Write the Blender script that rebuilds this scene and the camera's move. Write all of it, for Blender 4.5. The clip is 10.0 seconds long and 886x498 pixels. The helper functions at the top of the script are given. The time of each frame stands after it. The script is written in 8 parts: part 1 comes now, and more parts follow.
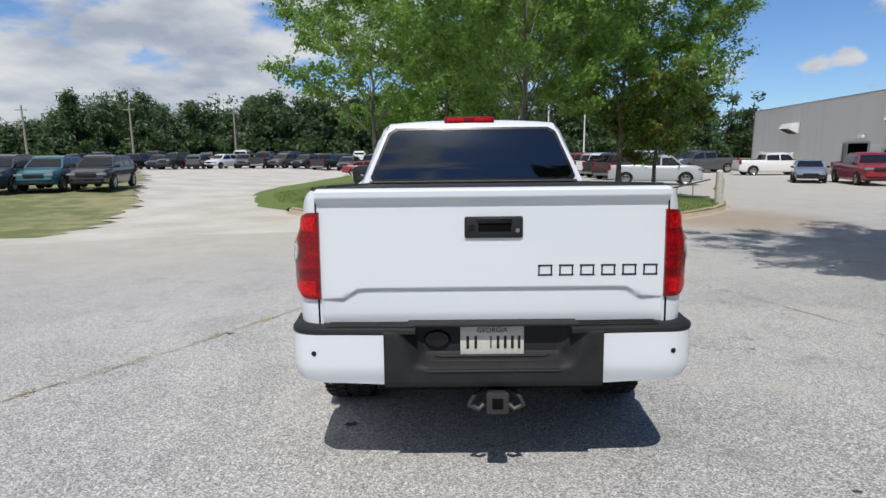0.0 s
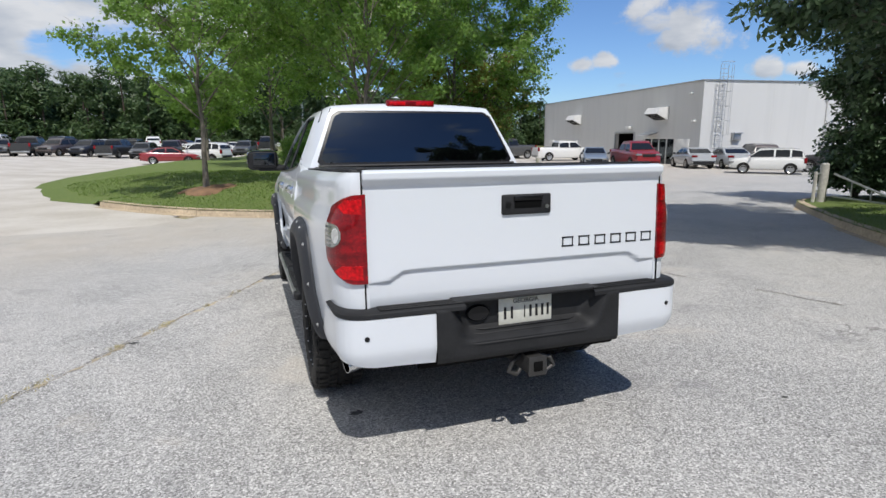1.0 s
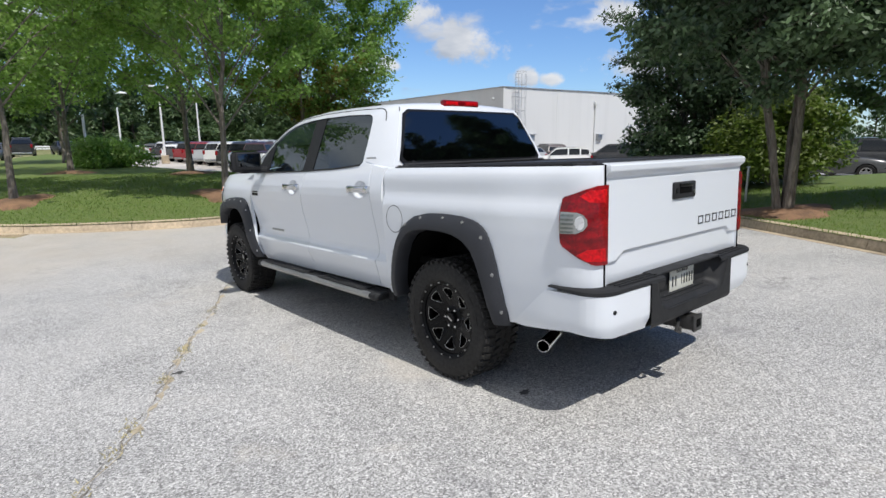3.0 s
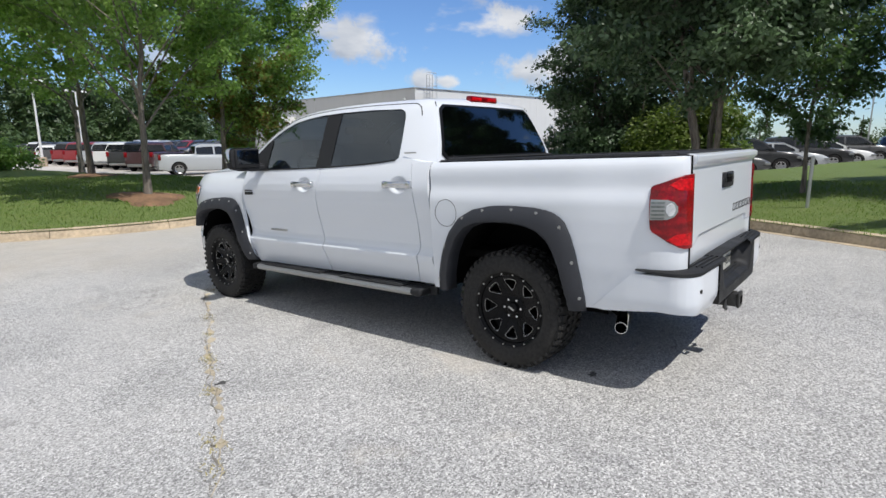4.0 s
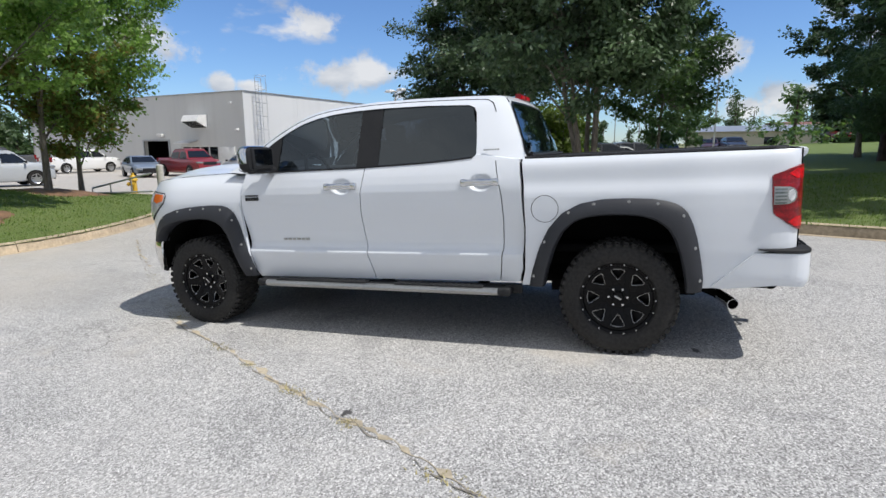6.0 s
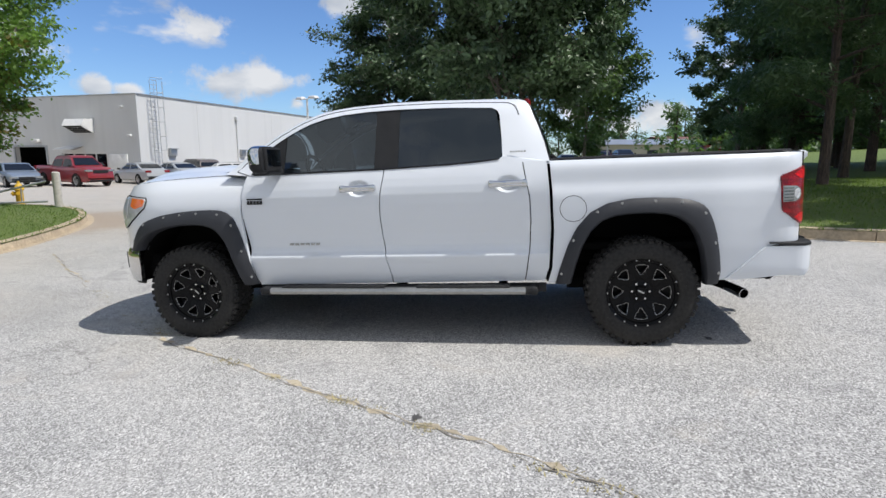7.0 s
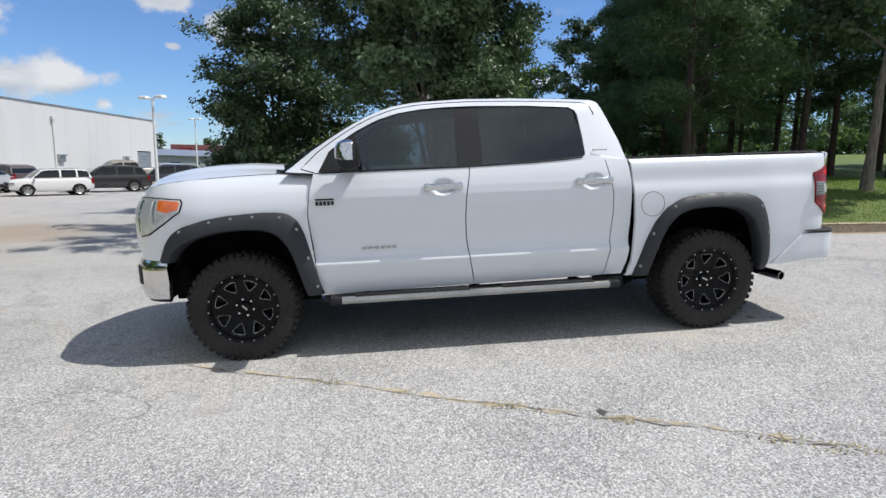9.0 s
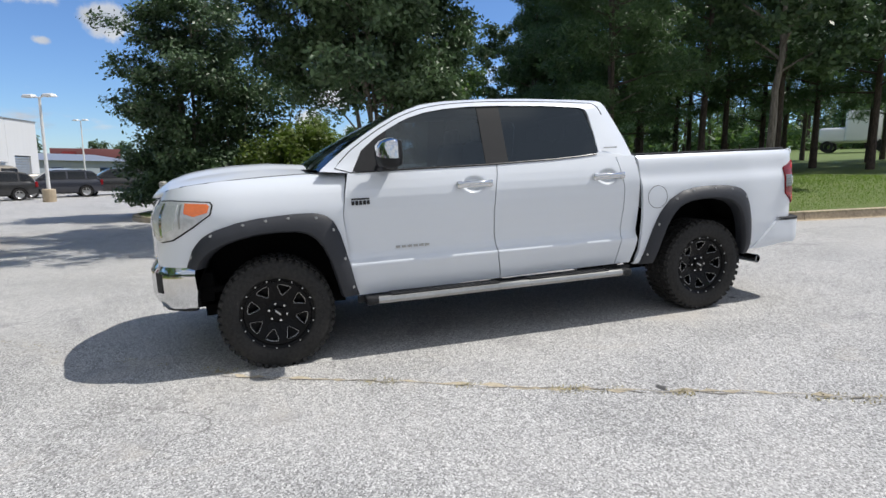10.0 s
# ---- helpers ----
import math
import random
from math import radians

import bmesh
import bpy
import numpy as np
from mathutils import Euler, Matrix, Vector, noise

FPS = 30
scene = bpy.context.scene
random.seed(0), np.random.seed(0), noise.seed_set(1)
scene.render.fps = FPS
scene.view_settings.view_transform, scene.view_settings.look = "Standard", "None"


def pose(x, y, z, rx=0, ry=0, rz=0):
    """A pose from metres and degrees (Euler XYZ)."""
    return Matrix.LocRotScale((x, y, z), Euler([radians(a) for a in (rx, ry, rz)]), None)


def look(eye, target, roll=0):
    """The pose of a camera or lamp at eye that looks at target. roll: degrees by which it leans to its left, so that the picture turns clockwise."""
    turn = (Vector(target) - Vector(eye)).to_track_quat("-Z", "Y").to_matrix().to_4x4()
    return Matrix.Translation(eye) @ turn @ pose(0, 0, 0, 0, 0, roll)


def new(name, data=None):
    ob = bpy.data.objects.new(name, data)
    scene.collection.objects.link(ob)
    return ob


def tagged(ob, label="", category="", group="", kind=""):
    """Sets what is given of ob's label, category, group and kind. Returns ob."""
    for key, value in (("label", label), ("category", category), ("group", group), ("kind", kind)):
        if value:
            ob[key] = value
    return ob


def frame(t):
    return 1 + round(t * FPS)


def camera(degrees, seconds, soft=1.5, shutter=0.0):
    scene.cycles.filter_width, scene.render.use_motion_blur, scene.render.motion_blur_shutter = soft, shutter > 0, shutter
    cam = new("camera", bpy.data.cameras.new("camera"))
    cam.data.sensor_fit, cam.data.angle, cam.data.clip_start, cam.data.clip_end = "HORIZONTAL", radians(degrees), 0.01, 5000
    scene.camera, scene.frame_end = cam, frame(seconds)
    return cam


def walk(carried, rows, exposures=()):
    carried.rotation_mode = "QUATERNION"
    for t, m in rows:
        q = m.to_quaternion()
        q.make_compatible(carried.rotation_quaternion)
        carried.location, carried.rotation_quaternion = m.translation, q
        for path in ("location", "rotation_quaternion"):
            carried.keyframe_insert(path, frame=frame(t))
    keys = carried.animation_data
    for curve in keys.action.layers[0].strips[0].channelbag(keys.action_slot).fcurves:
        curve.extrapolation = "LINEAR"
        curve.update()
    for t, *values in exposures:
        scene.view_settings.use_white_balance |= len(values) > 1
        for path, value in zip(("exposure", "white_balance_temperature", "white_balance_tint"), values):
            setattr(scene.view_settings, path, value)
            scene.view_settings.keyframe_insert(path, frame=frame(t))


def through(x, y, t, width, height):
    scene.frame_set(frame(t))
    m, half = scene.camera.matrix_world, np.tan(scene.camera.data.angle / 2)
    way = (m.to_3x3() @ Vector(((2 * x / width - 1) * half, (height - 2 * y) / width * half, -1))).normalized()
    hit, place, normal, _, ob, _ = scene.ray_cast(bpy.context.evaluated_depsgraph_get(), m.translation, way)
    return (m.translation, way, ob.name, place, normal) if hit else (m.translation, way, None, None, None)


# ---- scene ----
cam = camera(77.8, 10.0)
PATH = [
    (0, (0.0000, 0.0000, 1.4600), (-0.000, 9.850, -0.266), -0.65),
    (0.5, (-0.5440, 0.0104, 1.4613), (1.146, 9.716, -0.255), -0.83),
    (1, (-1.0746, 0.0952, 1.4390), (2.217, 9.329, -0.534), -0.25),
    (1.5, (-1.5973, 0.2186, 1.4163), (2.716, 8.994, -0.680), -0.45),
    (2, (-2.1415, 0.4037, 1.4235), (2.768, 8.847, -0.721), -0.47),
    (2.5, (-2.5982, 0.6580, 1.4318), (3.056, 8.655, -0.586), -0.65),
    (3, (-3.0352, 0.9703, 1.4265), (3.373, 8.391, -0.541), -0.35),
    (4.5, (-4.1212, 2.1118, 1.3652), (4.020, 7.588, -0.564), -0.63),
    (5, (-4.3665, 2.5516, 1.3564), (4.213, 7.333, -0.523), -1.07),
    (5.5, (-4.5351, 3.0335, 1.3413), (4.390, 7.144, -0.515), -0.86),
    (7, (-4.9205, 4.4300, 1.2448), (4.811, 6.026, -0.416), 0.22),
    (7.5, (-4.9792, 4.8994, 1.2261), (4.870, 5.792, -0.258), -0.46),
    (8, (-4.9524, 5.3616, 1.2147), (4.947, 5.524, -0.190), -0.44),
    (8.5, (-4.9175, 5.8508, 1.1760), (4.982, 5.371, -0.156), 0.56),
    (9, (-4.8548, 6.3289, 1.1392), (4.955, 5.071, -0.340), 0.61),
    (9.5, (-4.7977, 6.7952, 1.1118), (4.866, 4.695, -0.374), 0.38),
    (10, (-4.7458, 7.2705, 1.1050), (4.725, 4.401, -0.332), -0.10),
]
walk(cam, [(t, look(eye, target, roll)) for t, eye, target, roll in PATH],
     exposures=[(0.0, -0.38), (1.0, -0.33), (2.0, -0.27), (3.0, -0.21), (5.0, -0.22), (10.0, -0.20)])

# ---- sky and sun ----
SUN_FROM = Vector((-0.060, -0.575, 1.0)).normalized()

world = bpy.data.worlds.new("sky_world")
scene.world = world
world.use_nodes = True


# single cumulus heaps: direction and apparent radius
CUMULUS = [(-0.484, 0.856, 0.183, 0.056), (-0.353, 0.926, 0.135, 0.048), (-0.596, 0.798, 0.085, 0.029), (-0.39, 0.904, 0.175, 0.037), (0.545, 0.83, 0.12, 0.022), (0.603, 0.773, 0.199, 0.044), (0.652, 0.743, 0.154, 0.031), (0.573, 0.809, 0.126, 0.023), (0.678, 0.717, 0.164, 0.056), (0.756, 0.647, 0.102, 0.024), (0.828, 0.525, 0.196, 0.036), (0.85, 0.513, 0.12, 0.049), (0.986, -0.098, 0.131, 0.048), (0.995, -0.059, 0.081, 0.031), (0.989, -0.138, 0.056, 0.037), (0.892, 0.435, 0.123, 0.051), (0.911, 0.403, 0.088, 0.023), (0.777, 0.621, 0.1, 0.021), (0.918, 0.31, 0.248, 0.032), (0.976, -0.207, 0.07, 0.054), (0.95, 0.225, 0.217, 0.03), (0.934, 0.307, 0.181, 0.01)]


def build_sky():
    nt = world.node_tree
    nt.nodes.clear()
    n, l = nt.nodes, nt.links
    out = n.new("ShaderNodeOutputWorld")
    sky = n.new("ShaderNodeTexSky")
    sky.sky_type = "NISHITA"
    sky.sun_disc = False
    sky.sun_elevation = math.asin(SUN_FROM.z)
    sky.sun_rotation = math.atan2(SUN_FROM.x, SUN_FROM.y)
    sky.air_density, sky.dust_density, sky.ozone_density = 1.0, 0.15, 3.0
    bg = n.new("ShaderNodeBackground")
    bg.inputs["Strength"].default_value = 0.125
    clear = n.new("ShaderNodeMix")
    clear.data_type, clear.blend_type = "RGBA", "MULTIPLY"
    clear.inputs[0].default_value = 1.0
    clear.inputs[7].default_value = (0.78, 0.98, 1.28, 1)
    l.new(sky.outputs[0], clear.inputs[6])
    l.new(clear.outputs[2], bg.inputs["Color"])
    # cumulus: noise on a flat cloud deck seen in perspective
    tc = n.new("ShaderNodeTexCoord")
    sep = n.new("ShaderNodeSeparateXYZ")
    l.new(tc.outputs["Generated"], sep.inputs[0])

    def op(kind, a, b=0.0, c=None):
        m = n.new("ShaderNodeMath")
        m.operation = kind
        for i, v in enumerate((a, b) if c is None else (a, b, c)):
            if isinstance(v, (int, float)):
                m.inputs[i].default_value = v
            else:
                l.new(v, m.inputs[i])
        return m.outputs[0]

    up = op("MAXIMUM", sep.outputs[2], 0.0)
    deck = op("ADD", up, 0.30)
    cx, cy = op("DIVIDE", sep.outputs[0], deck), op("DIVIDE", sep.outputs[1], deck)
    comb = n.new("ShaderNodeCombineXYZ")
    l.new(cx, comb.inputs[0])
    l.new(cy, comb.inputs[1])
    l.new(op("MULTIPLY", up, 2.2), comb.inputs[2])
    big = n.new("ShaderNodeTexNoise")
    big.inputs["Scale"].default_value, big.inputs["Detail"].default_value = 2.3, 8.0
    big.inputs["Roughness"].default_value = 0.52
    l.new(comb.outputs[0], big.inputs["Vector"])
    # the deck closes in towards the west
    west = n.new("ShaderNodeMapRange")
    west.inputs["From Min"].default_value, west.inputs["From Max"].default_value = 0.25, -0.35
    west.inputs["To Min"].default_value, west.inputs["To Max"].default_value = 0.0, 0.23
    l.new(sep.outputs[0], west.inputs["Value"])
    dens = op("ADD", big.outputs["Fac"], west.outputs[0])
    mask = n.new("ShaderNodeMapRange")
    mask.interpolation_type = "SMOOTHSTEP"
    mask.inputs["From Min"].default_value, mask.inputs["From Max"].default_value = 0.56, 0.68
    l.new(dens, mask.inputs["Value"])
    # heaps with broken edges
    fine = n.new("ShaderNodeTexNoise")
    fine.inputs["Scale"].default_value, fine.inputs["Detail"].default_value = 11.0, 8.0
    fine.inputs["Roughness"].default_value = 0.62
    l.new(tc.outputs["Generated"], fine.inputs["Vector"])
    heap = None
    for hx, hy, hz, hr in CUMULUS:
        off = n.new("ShaderNodeVectorMath")
        off.operation = "SUBTRACT"
        off.inputs[1].default_value = (hx, hy, hz)
        l.new(tc.outputs["Generated"], off.inputs[0])
        wide = n.new("ShaderNodeVectorMath")
        wide.operation = "MULTIPLY"
        wide.inputs[1].default_value = (1.0, 1.0, 1.7)
        l.new(off.outputs[0], wide.inputs[0])
        far = n.new("ShaderNodeVectorMath")
        far.operation = "LENGTH"
        l.new(wide.outputs[0], far.inputs[0])
        one = op("MULTIPLY_ADD", far.outputs["Value"], -1.0 / (hr * 1.2), 1.0)
        heap = one if heap is None else op("MAXIMUM", heap, one)
    puff = n.new("ShaderNodeMapRange")
    puff.interpolation_type = "SMOOTHSTEP"
    puff.inputs["From Min"].default_value, puff.inputs["From Max"].default_value = 0.0, 0.62
    l.new(op("ADD", op("MAXIMUM", heap, -0.6), op("MULTIPLY_ADD", fine.outputs["Fac"], 3.6, -1.8)), puff.inputs["Value"])
    cover = op("MULTIPLY", op("MAXIMUM", mask.outputs[0], puff.outputs[0]), 0.93)
    shade = n.new("ShaderNodeTexNoise")
    shade.inputs["Scale"].default_value, shade.inputs["Detail"].default_value = 3.1, 5.0
    l.new(comb.outputs[0], shade.inputs["Vector"])
    ramp = n.new("ShaderNodeValToRGB")
    ramp.color_ramp.elements[0].position, ramp.color_ramp.elements[0].color = 0.36, (0.50, 0.56, 0.66, 1)
    ramp.color_ramp.elements[1].position, ramp.color_ramp.elements[1].color = 0.62, (0.97, 0.98, 1.0, 1)
    l.new(shade.outputs["Fac"], ramp.inputs[0])
    cloud = n.new("ShaderNodeBackground")
    cloud.inputs["Strength"].default_value = 0.95
    l.new(ramp.outputs[0], cloud.inputs["Color"])
    mix = n.new("ShaderNodeMixShader")
    l.new(cover, mix.inputs[0])
    l.new(bg.outputs[0], mix.inputs[1])
    l.new(cloud.outputs[0], mix.inputs[2])
    l.new(mix.outputs[0], out.inputs["Surface"])


build_sky()
sun_data = bpy.data.lights.new("sun", "SUN")
sun_data.energy, sun_data.angle, sun_data.color = 4.9, radians(0.55), (1.0, 0.965, 0.91)
sun = new("sun", sun_data)
sun.matrix_world = look(SUN_FROM * 60, (0, 0, 0))

# ---- materials ----
class Nodes:
    """Short hand for a node material."""

    def __init__(self, name):
        self.mat = bpy.data.materials.new(name)
        self.mat.use_nodes = True
        self.nt = self.mat.node_tree
        self.nt.nodes.clear()
        self.out = self.nt.nodes.new("ShaderNodeOutputMaterial")

    def add(self, kind, **sockets):
        node = self.nt.nodes.new(kind)
        for key, value in sockets.items():
            self.put(node, key.replace("_", " "), value)
        return node

    def put(self, node, key, value):
        sock = node.inputs[int(key[1:])] if key[0] == "i" and key[1:].isdigit() else node.inputs[key]
        if hasattr(value, "is_linked"):
            self.nt.links.new(value, sock)
        elif isinstance(value, (tuple, list)) and len(value) == 3 and sock.type == "RGBA":
            sock.default_value = (*value, 1)
        else:
            sock.default_value = value

    def place(self, scale=(1, 1, 1)):
        tc = self.add("ShaderNodeTexCoord")
        mp = self.add("ShaderNodeMapping", Vector=tc.outputs["Object"], Scale=scale)
        return mp.outputs[0]

    def noise(self, vec, scale, detail=4.0, rough=0.55, warp=0.0):
        t = self.add("ShaderNodeTexNoise", Vector=vec, Scale=scale, Detail=detail, Roughness=rough, Distortion=warp)
        return t.outputs["Fac"]

    def span(self, v, a, b, lo=0.0, hi=1.0, soft=False):
        m = self.add("ShaderNodeMapRange")
        m.interpolation_type = "SMOOTHSTEP" if soft else "LINEAR"
        for i, x in enumerate((v, a, b, lo, hi)):
            self.put(m, f"i{i}", x)
        return m.outputs[0]

    def math(self, kind, a, b=0.0):
        m = self.add("ShaderNodeMath", i0=a, i1=b)
        m.operation = kind
        return m.outputs[0]

    def mix(self, fac, a, b, how="MIX"):
        m = self.add("ShaderNodeMix")
        m.data_type, m.blend_type = "RGBA", how
        self.put(m, "i0", fac), self.put(m, "i6", a), self.put(m, "i7", b)
        return m.outputs[2]

    def ramp(self, v, *stops):
        r = self.add("ShaderNodeValToRGB", i0=v)
        el = r.color_ramp.elements
        while len(el) < len(stops):
            el.new(0.5)
        for e, (pos, col) in zip(el, stops):
            e.position, e.color = pos, (*col, 1)
        return r.outputs[0]

    def bump(self, height, strength=0.3, distance=0.01):
        return self.add("ShaderNodeBump", Height=height, Strength=strength, Distance=distance).outputs[0]

    def surface(self, **sockets):
        p = self.add("ShaderNodeBsdfPrincipled", **sockets)
        self.nt.links.new(p.outputs[0], self.out.inputs["Surface"])
        return self.mat


def plain(name, colour, rough=0.5, metal=0.0, coat=0.0, grain=40.0, vary=0.12, relief=0.0):
    """A plain surface with slight blotches, gloss changes and, if asked for, a fine relief."""
    k = Nodes(name)
    v = k.place()
    a = k.noise(v, grain, 3.0)
    b = k.noise(v, grain * 0.07, 3.0)
    both = k.math("ADD", k.math("MULTIPLY", a, 0.5), k.math("MULTIPLY", b, 0.5))
    dark = tuple(c * (1 - vary) for c in colour)
    light = tuple(min(1.0, c * (1 + vary)) for c in colour)
    extra = {"Normal": k.bump(a, 0.4, relief)} if relief else {}
    return k.surface(Base_Color=k.ramp(both, (0.35, dark), (0.65, light)), Roughness=k.span(b, 0.3, 0.7, rough * 0.85, min(1, rough * 1.15)),
                     Metallic=metal, Coat_Weight=coat, Coat_Roughness=0.04, **extra)


def car_paint(name, colour, dust=0.06, metal=0.0):
    k = Nodes(name)
    v = k.place()
    d = k.noise(v, 2.3, 5.0)
    fine = k.noise(v, 320.0, 2.0)
    dirt = k.span(d, 0.45, 0.75, 0.0, dust)
    col = k.mix(dirt, k.mix(k.span(fine, 0.4, 0.6, 0.0, 0.05), colour, (0.9, 0.9, 0.9)), (0.36, 0.33, 0.28))
    wave = k.math("ADD", k.noise(v, 2.2, 2.0), k.math("MULTIPLY", k.noise(v, 160.0, 2.0), 0.012))
    return k.surface(Base_Color=col, Roughness=0.28, Metallic=metal, Coat_Weight=0.6, Coat_Roughness=0.035, Normal=k.bump(wave, 0.2, 0.008))


def glass_mat(name, tint, gloss=0.02, ior=1.5):
    """A pane: what is behind shows through the tint, and the face reflects by Fresnel."""
    k = Nodes(name)
    clear = k.add("ShaderNodeBsdfTransparent", Color=tint)
    shine = k.add("ShaderNodeBsdfGlossy", Color=(0.84, 0.94, 1.0), Roughness=gloss)
    fres = k.add("ShaderNodeFresnel", IOR=ior)
    m = k.add("ShaderNodeMixShader", i0=fres.outputs[0], i1=clear.outputs[0], i2=shine.outputs[0])
    k.nt.links.new(m.outputs[0], k.out.inputs["Surface"])
    return k.mat


def leaf_mat(name, dark, light, through=0.35, lit=(0.28, 0.50, 0.06), rough=0.5):
    k = Nodes(name)
    geo = k.add("ShaderNodeNewGeometry")
    v = k.place()
    r = geo.outputs["Random Per Island"]
    patch = k.noise(v, 0.9, 3.0)
    col = k.mix(k.math("MULTIPLY", k.math("ADD", r, k.span(patch, 0.3, 0.7)), 0.5), dark, light)
    p = k.add("ShaderNodeBsdfPrincipled", Base_Color=col, Roughness=rough, Specular_IOR_Level=0.4)
    t = k.add("ShaderNodeBsdfTranslucent", Color=k.mix(0.5, col, lit))
    m = k.add("ShaderNodeMixShader", i0=through, i1=p.outputs[0], i2=t.outputs[0])
    k.nt.links.new(m.outputs[0], k.out.inputs["Surface"])
    return k.mat


def asphalt_mat():
    """Worn pale asphalt with exposed stones, stains and sandy dust."""
    k = Nodes("worn_asphalt")
    v = k.place()
    stones = k.add("ShaderNodeTexVoronoi", Vector=v, Scale=125.0, Randomness=1.0)
    tone = k.add("ShaderNodeSeparateColor", Color=stones.outputs["Color"]).outputs[0]
    grit = k.noise(v, 260.0, 3.0, 0.7)
    blotch = k.noise(v, 0.55, 6.0, 0.6, 0.6)
    wide = k.noise(v, 0.12, 4.0, 0.5)
    base = k.ramp(tone, (0.0, (0.12, 0.118, 0.114)), (0.4, (0.355, 0.35, 0.34)), (0.75, (0.53, 0.52, 0.505)), (1.0, (0.82, 0.81, 0.78)))
    base = k.mix(k.span(grit, 0.45, 0.66, 0.0, 0.6), base, (0.20, 0.197, 0.192))
    base = k.mix(k.span(blotch, 0.42, 0.68, 0.0, 0.30), base, (0.52, 0.50, 0.475))
    base = k.mix(k.span(blotch, 0.50, 0.28, 0.0, 0.28), base, (0.19, 0.187, 0.182))
    base = k.mix(k.span(wide, 0.45, 0.7, 0.0, 0.35), base, (0.44, 0.425, 0.395))
    stain = k.noise(v, 1.1, 7.0, 0.62, 0.9)
    base = k.mix(k.span(stain, 0.56, 0.70, 0.0, 0.34, True), base, (0.175, 0.172, 0.180))
    base = k.mix(k.span(k.noise(v, 0.8, 6.0, 0.6, 1.2), 0.57, 0.72, 0.0, 0.42, True), base, (0.50, 0.455, 0.395))
    web = k.add("ShaderNodeTexVoronoi", Vector=k.add("ShaderNodeVectorMath", i0=v, i1=k.add("ShaderNodeTexNoise", Vector=v, Scale=2.6, Detail=5.0).outputs["Color"]).outputs[0], Scale=0.55)
    web.feature = "DISTANCE_TO_EDGE"
    hair = k.math("MULTIPLY", k.span(web.outputs["Distance"], 0.009, 0.002), k.span(k.noise(v, 0.5, 4.0), 0.50, 0.62, 0.0, 0.7))
    base = k.mix(hair, base, (0.13, 0.125, 0.12))
    sep = k.add("ShaderNodeSeparateXYZ", Vector=v)
    # sand washed over the far side and the way in
    far = k.math("ADD", k.math("ADD", sep.outputs[1], k.math("MULTIPLY", sep.outputs[0], -0.45)), k.span(k.noise(v, 0.35, 5.0), 0.0, 1.0, -4.0, 4.0))
    sand = k.math("MULTIPLY", k.span(far, 8.5, 14.0, 0.0, 0.85, True), k.span(k.noise(v, 1.3, 6.0), 0.25, 0.6, 0.45, 1.0))
    base = k.mix(sand, base, k.mix(k.noise(v, 2.0, 6.0), (0.36, 0.315, 0.26), (0.53, 0.495, 0.445)))
    # red-brown soil washed round the lawn tip
    off = k.add("ShaderNodeVectorMath", i0=v, i1=(7.9, 15.0, 0.0))
    off.operation = "SUBTRACT"
    near = k.add("ShaderNodeVectorMath", i0=off.outputs[0])
    near.operation = "LENGTH"
    reach = k.math("ADD", near.outputs["Value"], k.span(k.noise(v, 0.8, 5.0), 0.0, 1.0, -1.8, 1.8))
    base = k.mix(k.span(reach, 3.8, 0.8, 0.0, 0.78, True), base, (0.33, 0.255, 0.185))
    height = k.math("ADD", k.math("MULTIPLY", stones.outputs["Distance"], -0.6), k.math("MULTIPLY", grit, 0.6))
    return k.surface(Base_Color=base, Roughness=0.92, Normal=k.bump(height, 0.55, 0.004))


def gravel_mat():
    k = Nodes("sandy_gravel")
    v = k.place()
    peb = k.add("ShaderNodeTexVoronoi", Vector=v, Scale=24.0)
    tone = k.add("ShaderNodeSeparateColor", Color=peb.outputs["Color"]).outputs[0]
    a, b = k.noise(v, 0.5, 6.0), k.noise(v, 4.0, 6.0)
    col = k.mix(k.span(a, 0.35, 0.65), (0.43, 0.395, 0.345), (0.56, 0.53, 0.485))
    col = k.mix(k.span(tone, 0.6, 1.0, 0.0, 0.35), col, (0.60, 0.57, 0.52))
    col = k.mix(k.span(b, 0.55, 0.75, 0.0, 0.4), col, (0.34, 0.285, 0.225))
    return k.surface(Base_Color=col, Roughness=0.95, Normal=k.bump(k.math("ADD", b, tone), 0.5, 0.02))


def grass_mat(name="lawn_grass", dry=0.25):
    k = Nodes(name)
    v = k.place()
    fine, mid, wide = k.noise(v, 55.0, 4.0, 0.7), k.noise(v, 3.0, 5.0), k.noise(v, 0.35, 4.0)
    col = k.ramp(fine, (0.25, (0.060, 0.092, 0.018)), (0.55, (0.120, 0.180, 0.036)), (0.8, (0.190, 0.250, 0.062)))
    col = k.mix(k.span(mid, 0.45, 0.75, 0.0, dry), col, (0.24, 0.22, 0.09))
    col = k.mix(k.span(wide, 0.35, 0.7, 0.0, dry * 1.4), col, (0.16, 0.20, 0.06))
    return k.surface(Base_Color=col, Roughness=0.9, Normal=k.bump(fine, 0.8, 0.03))


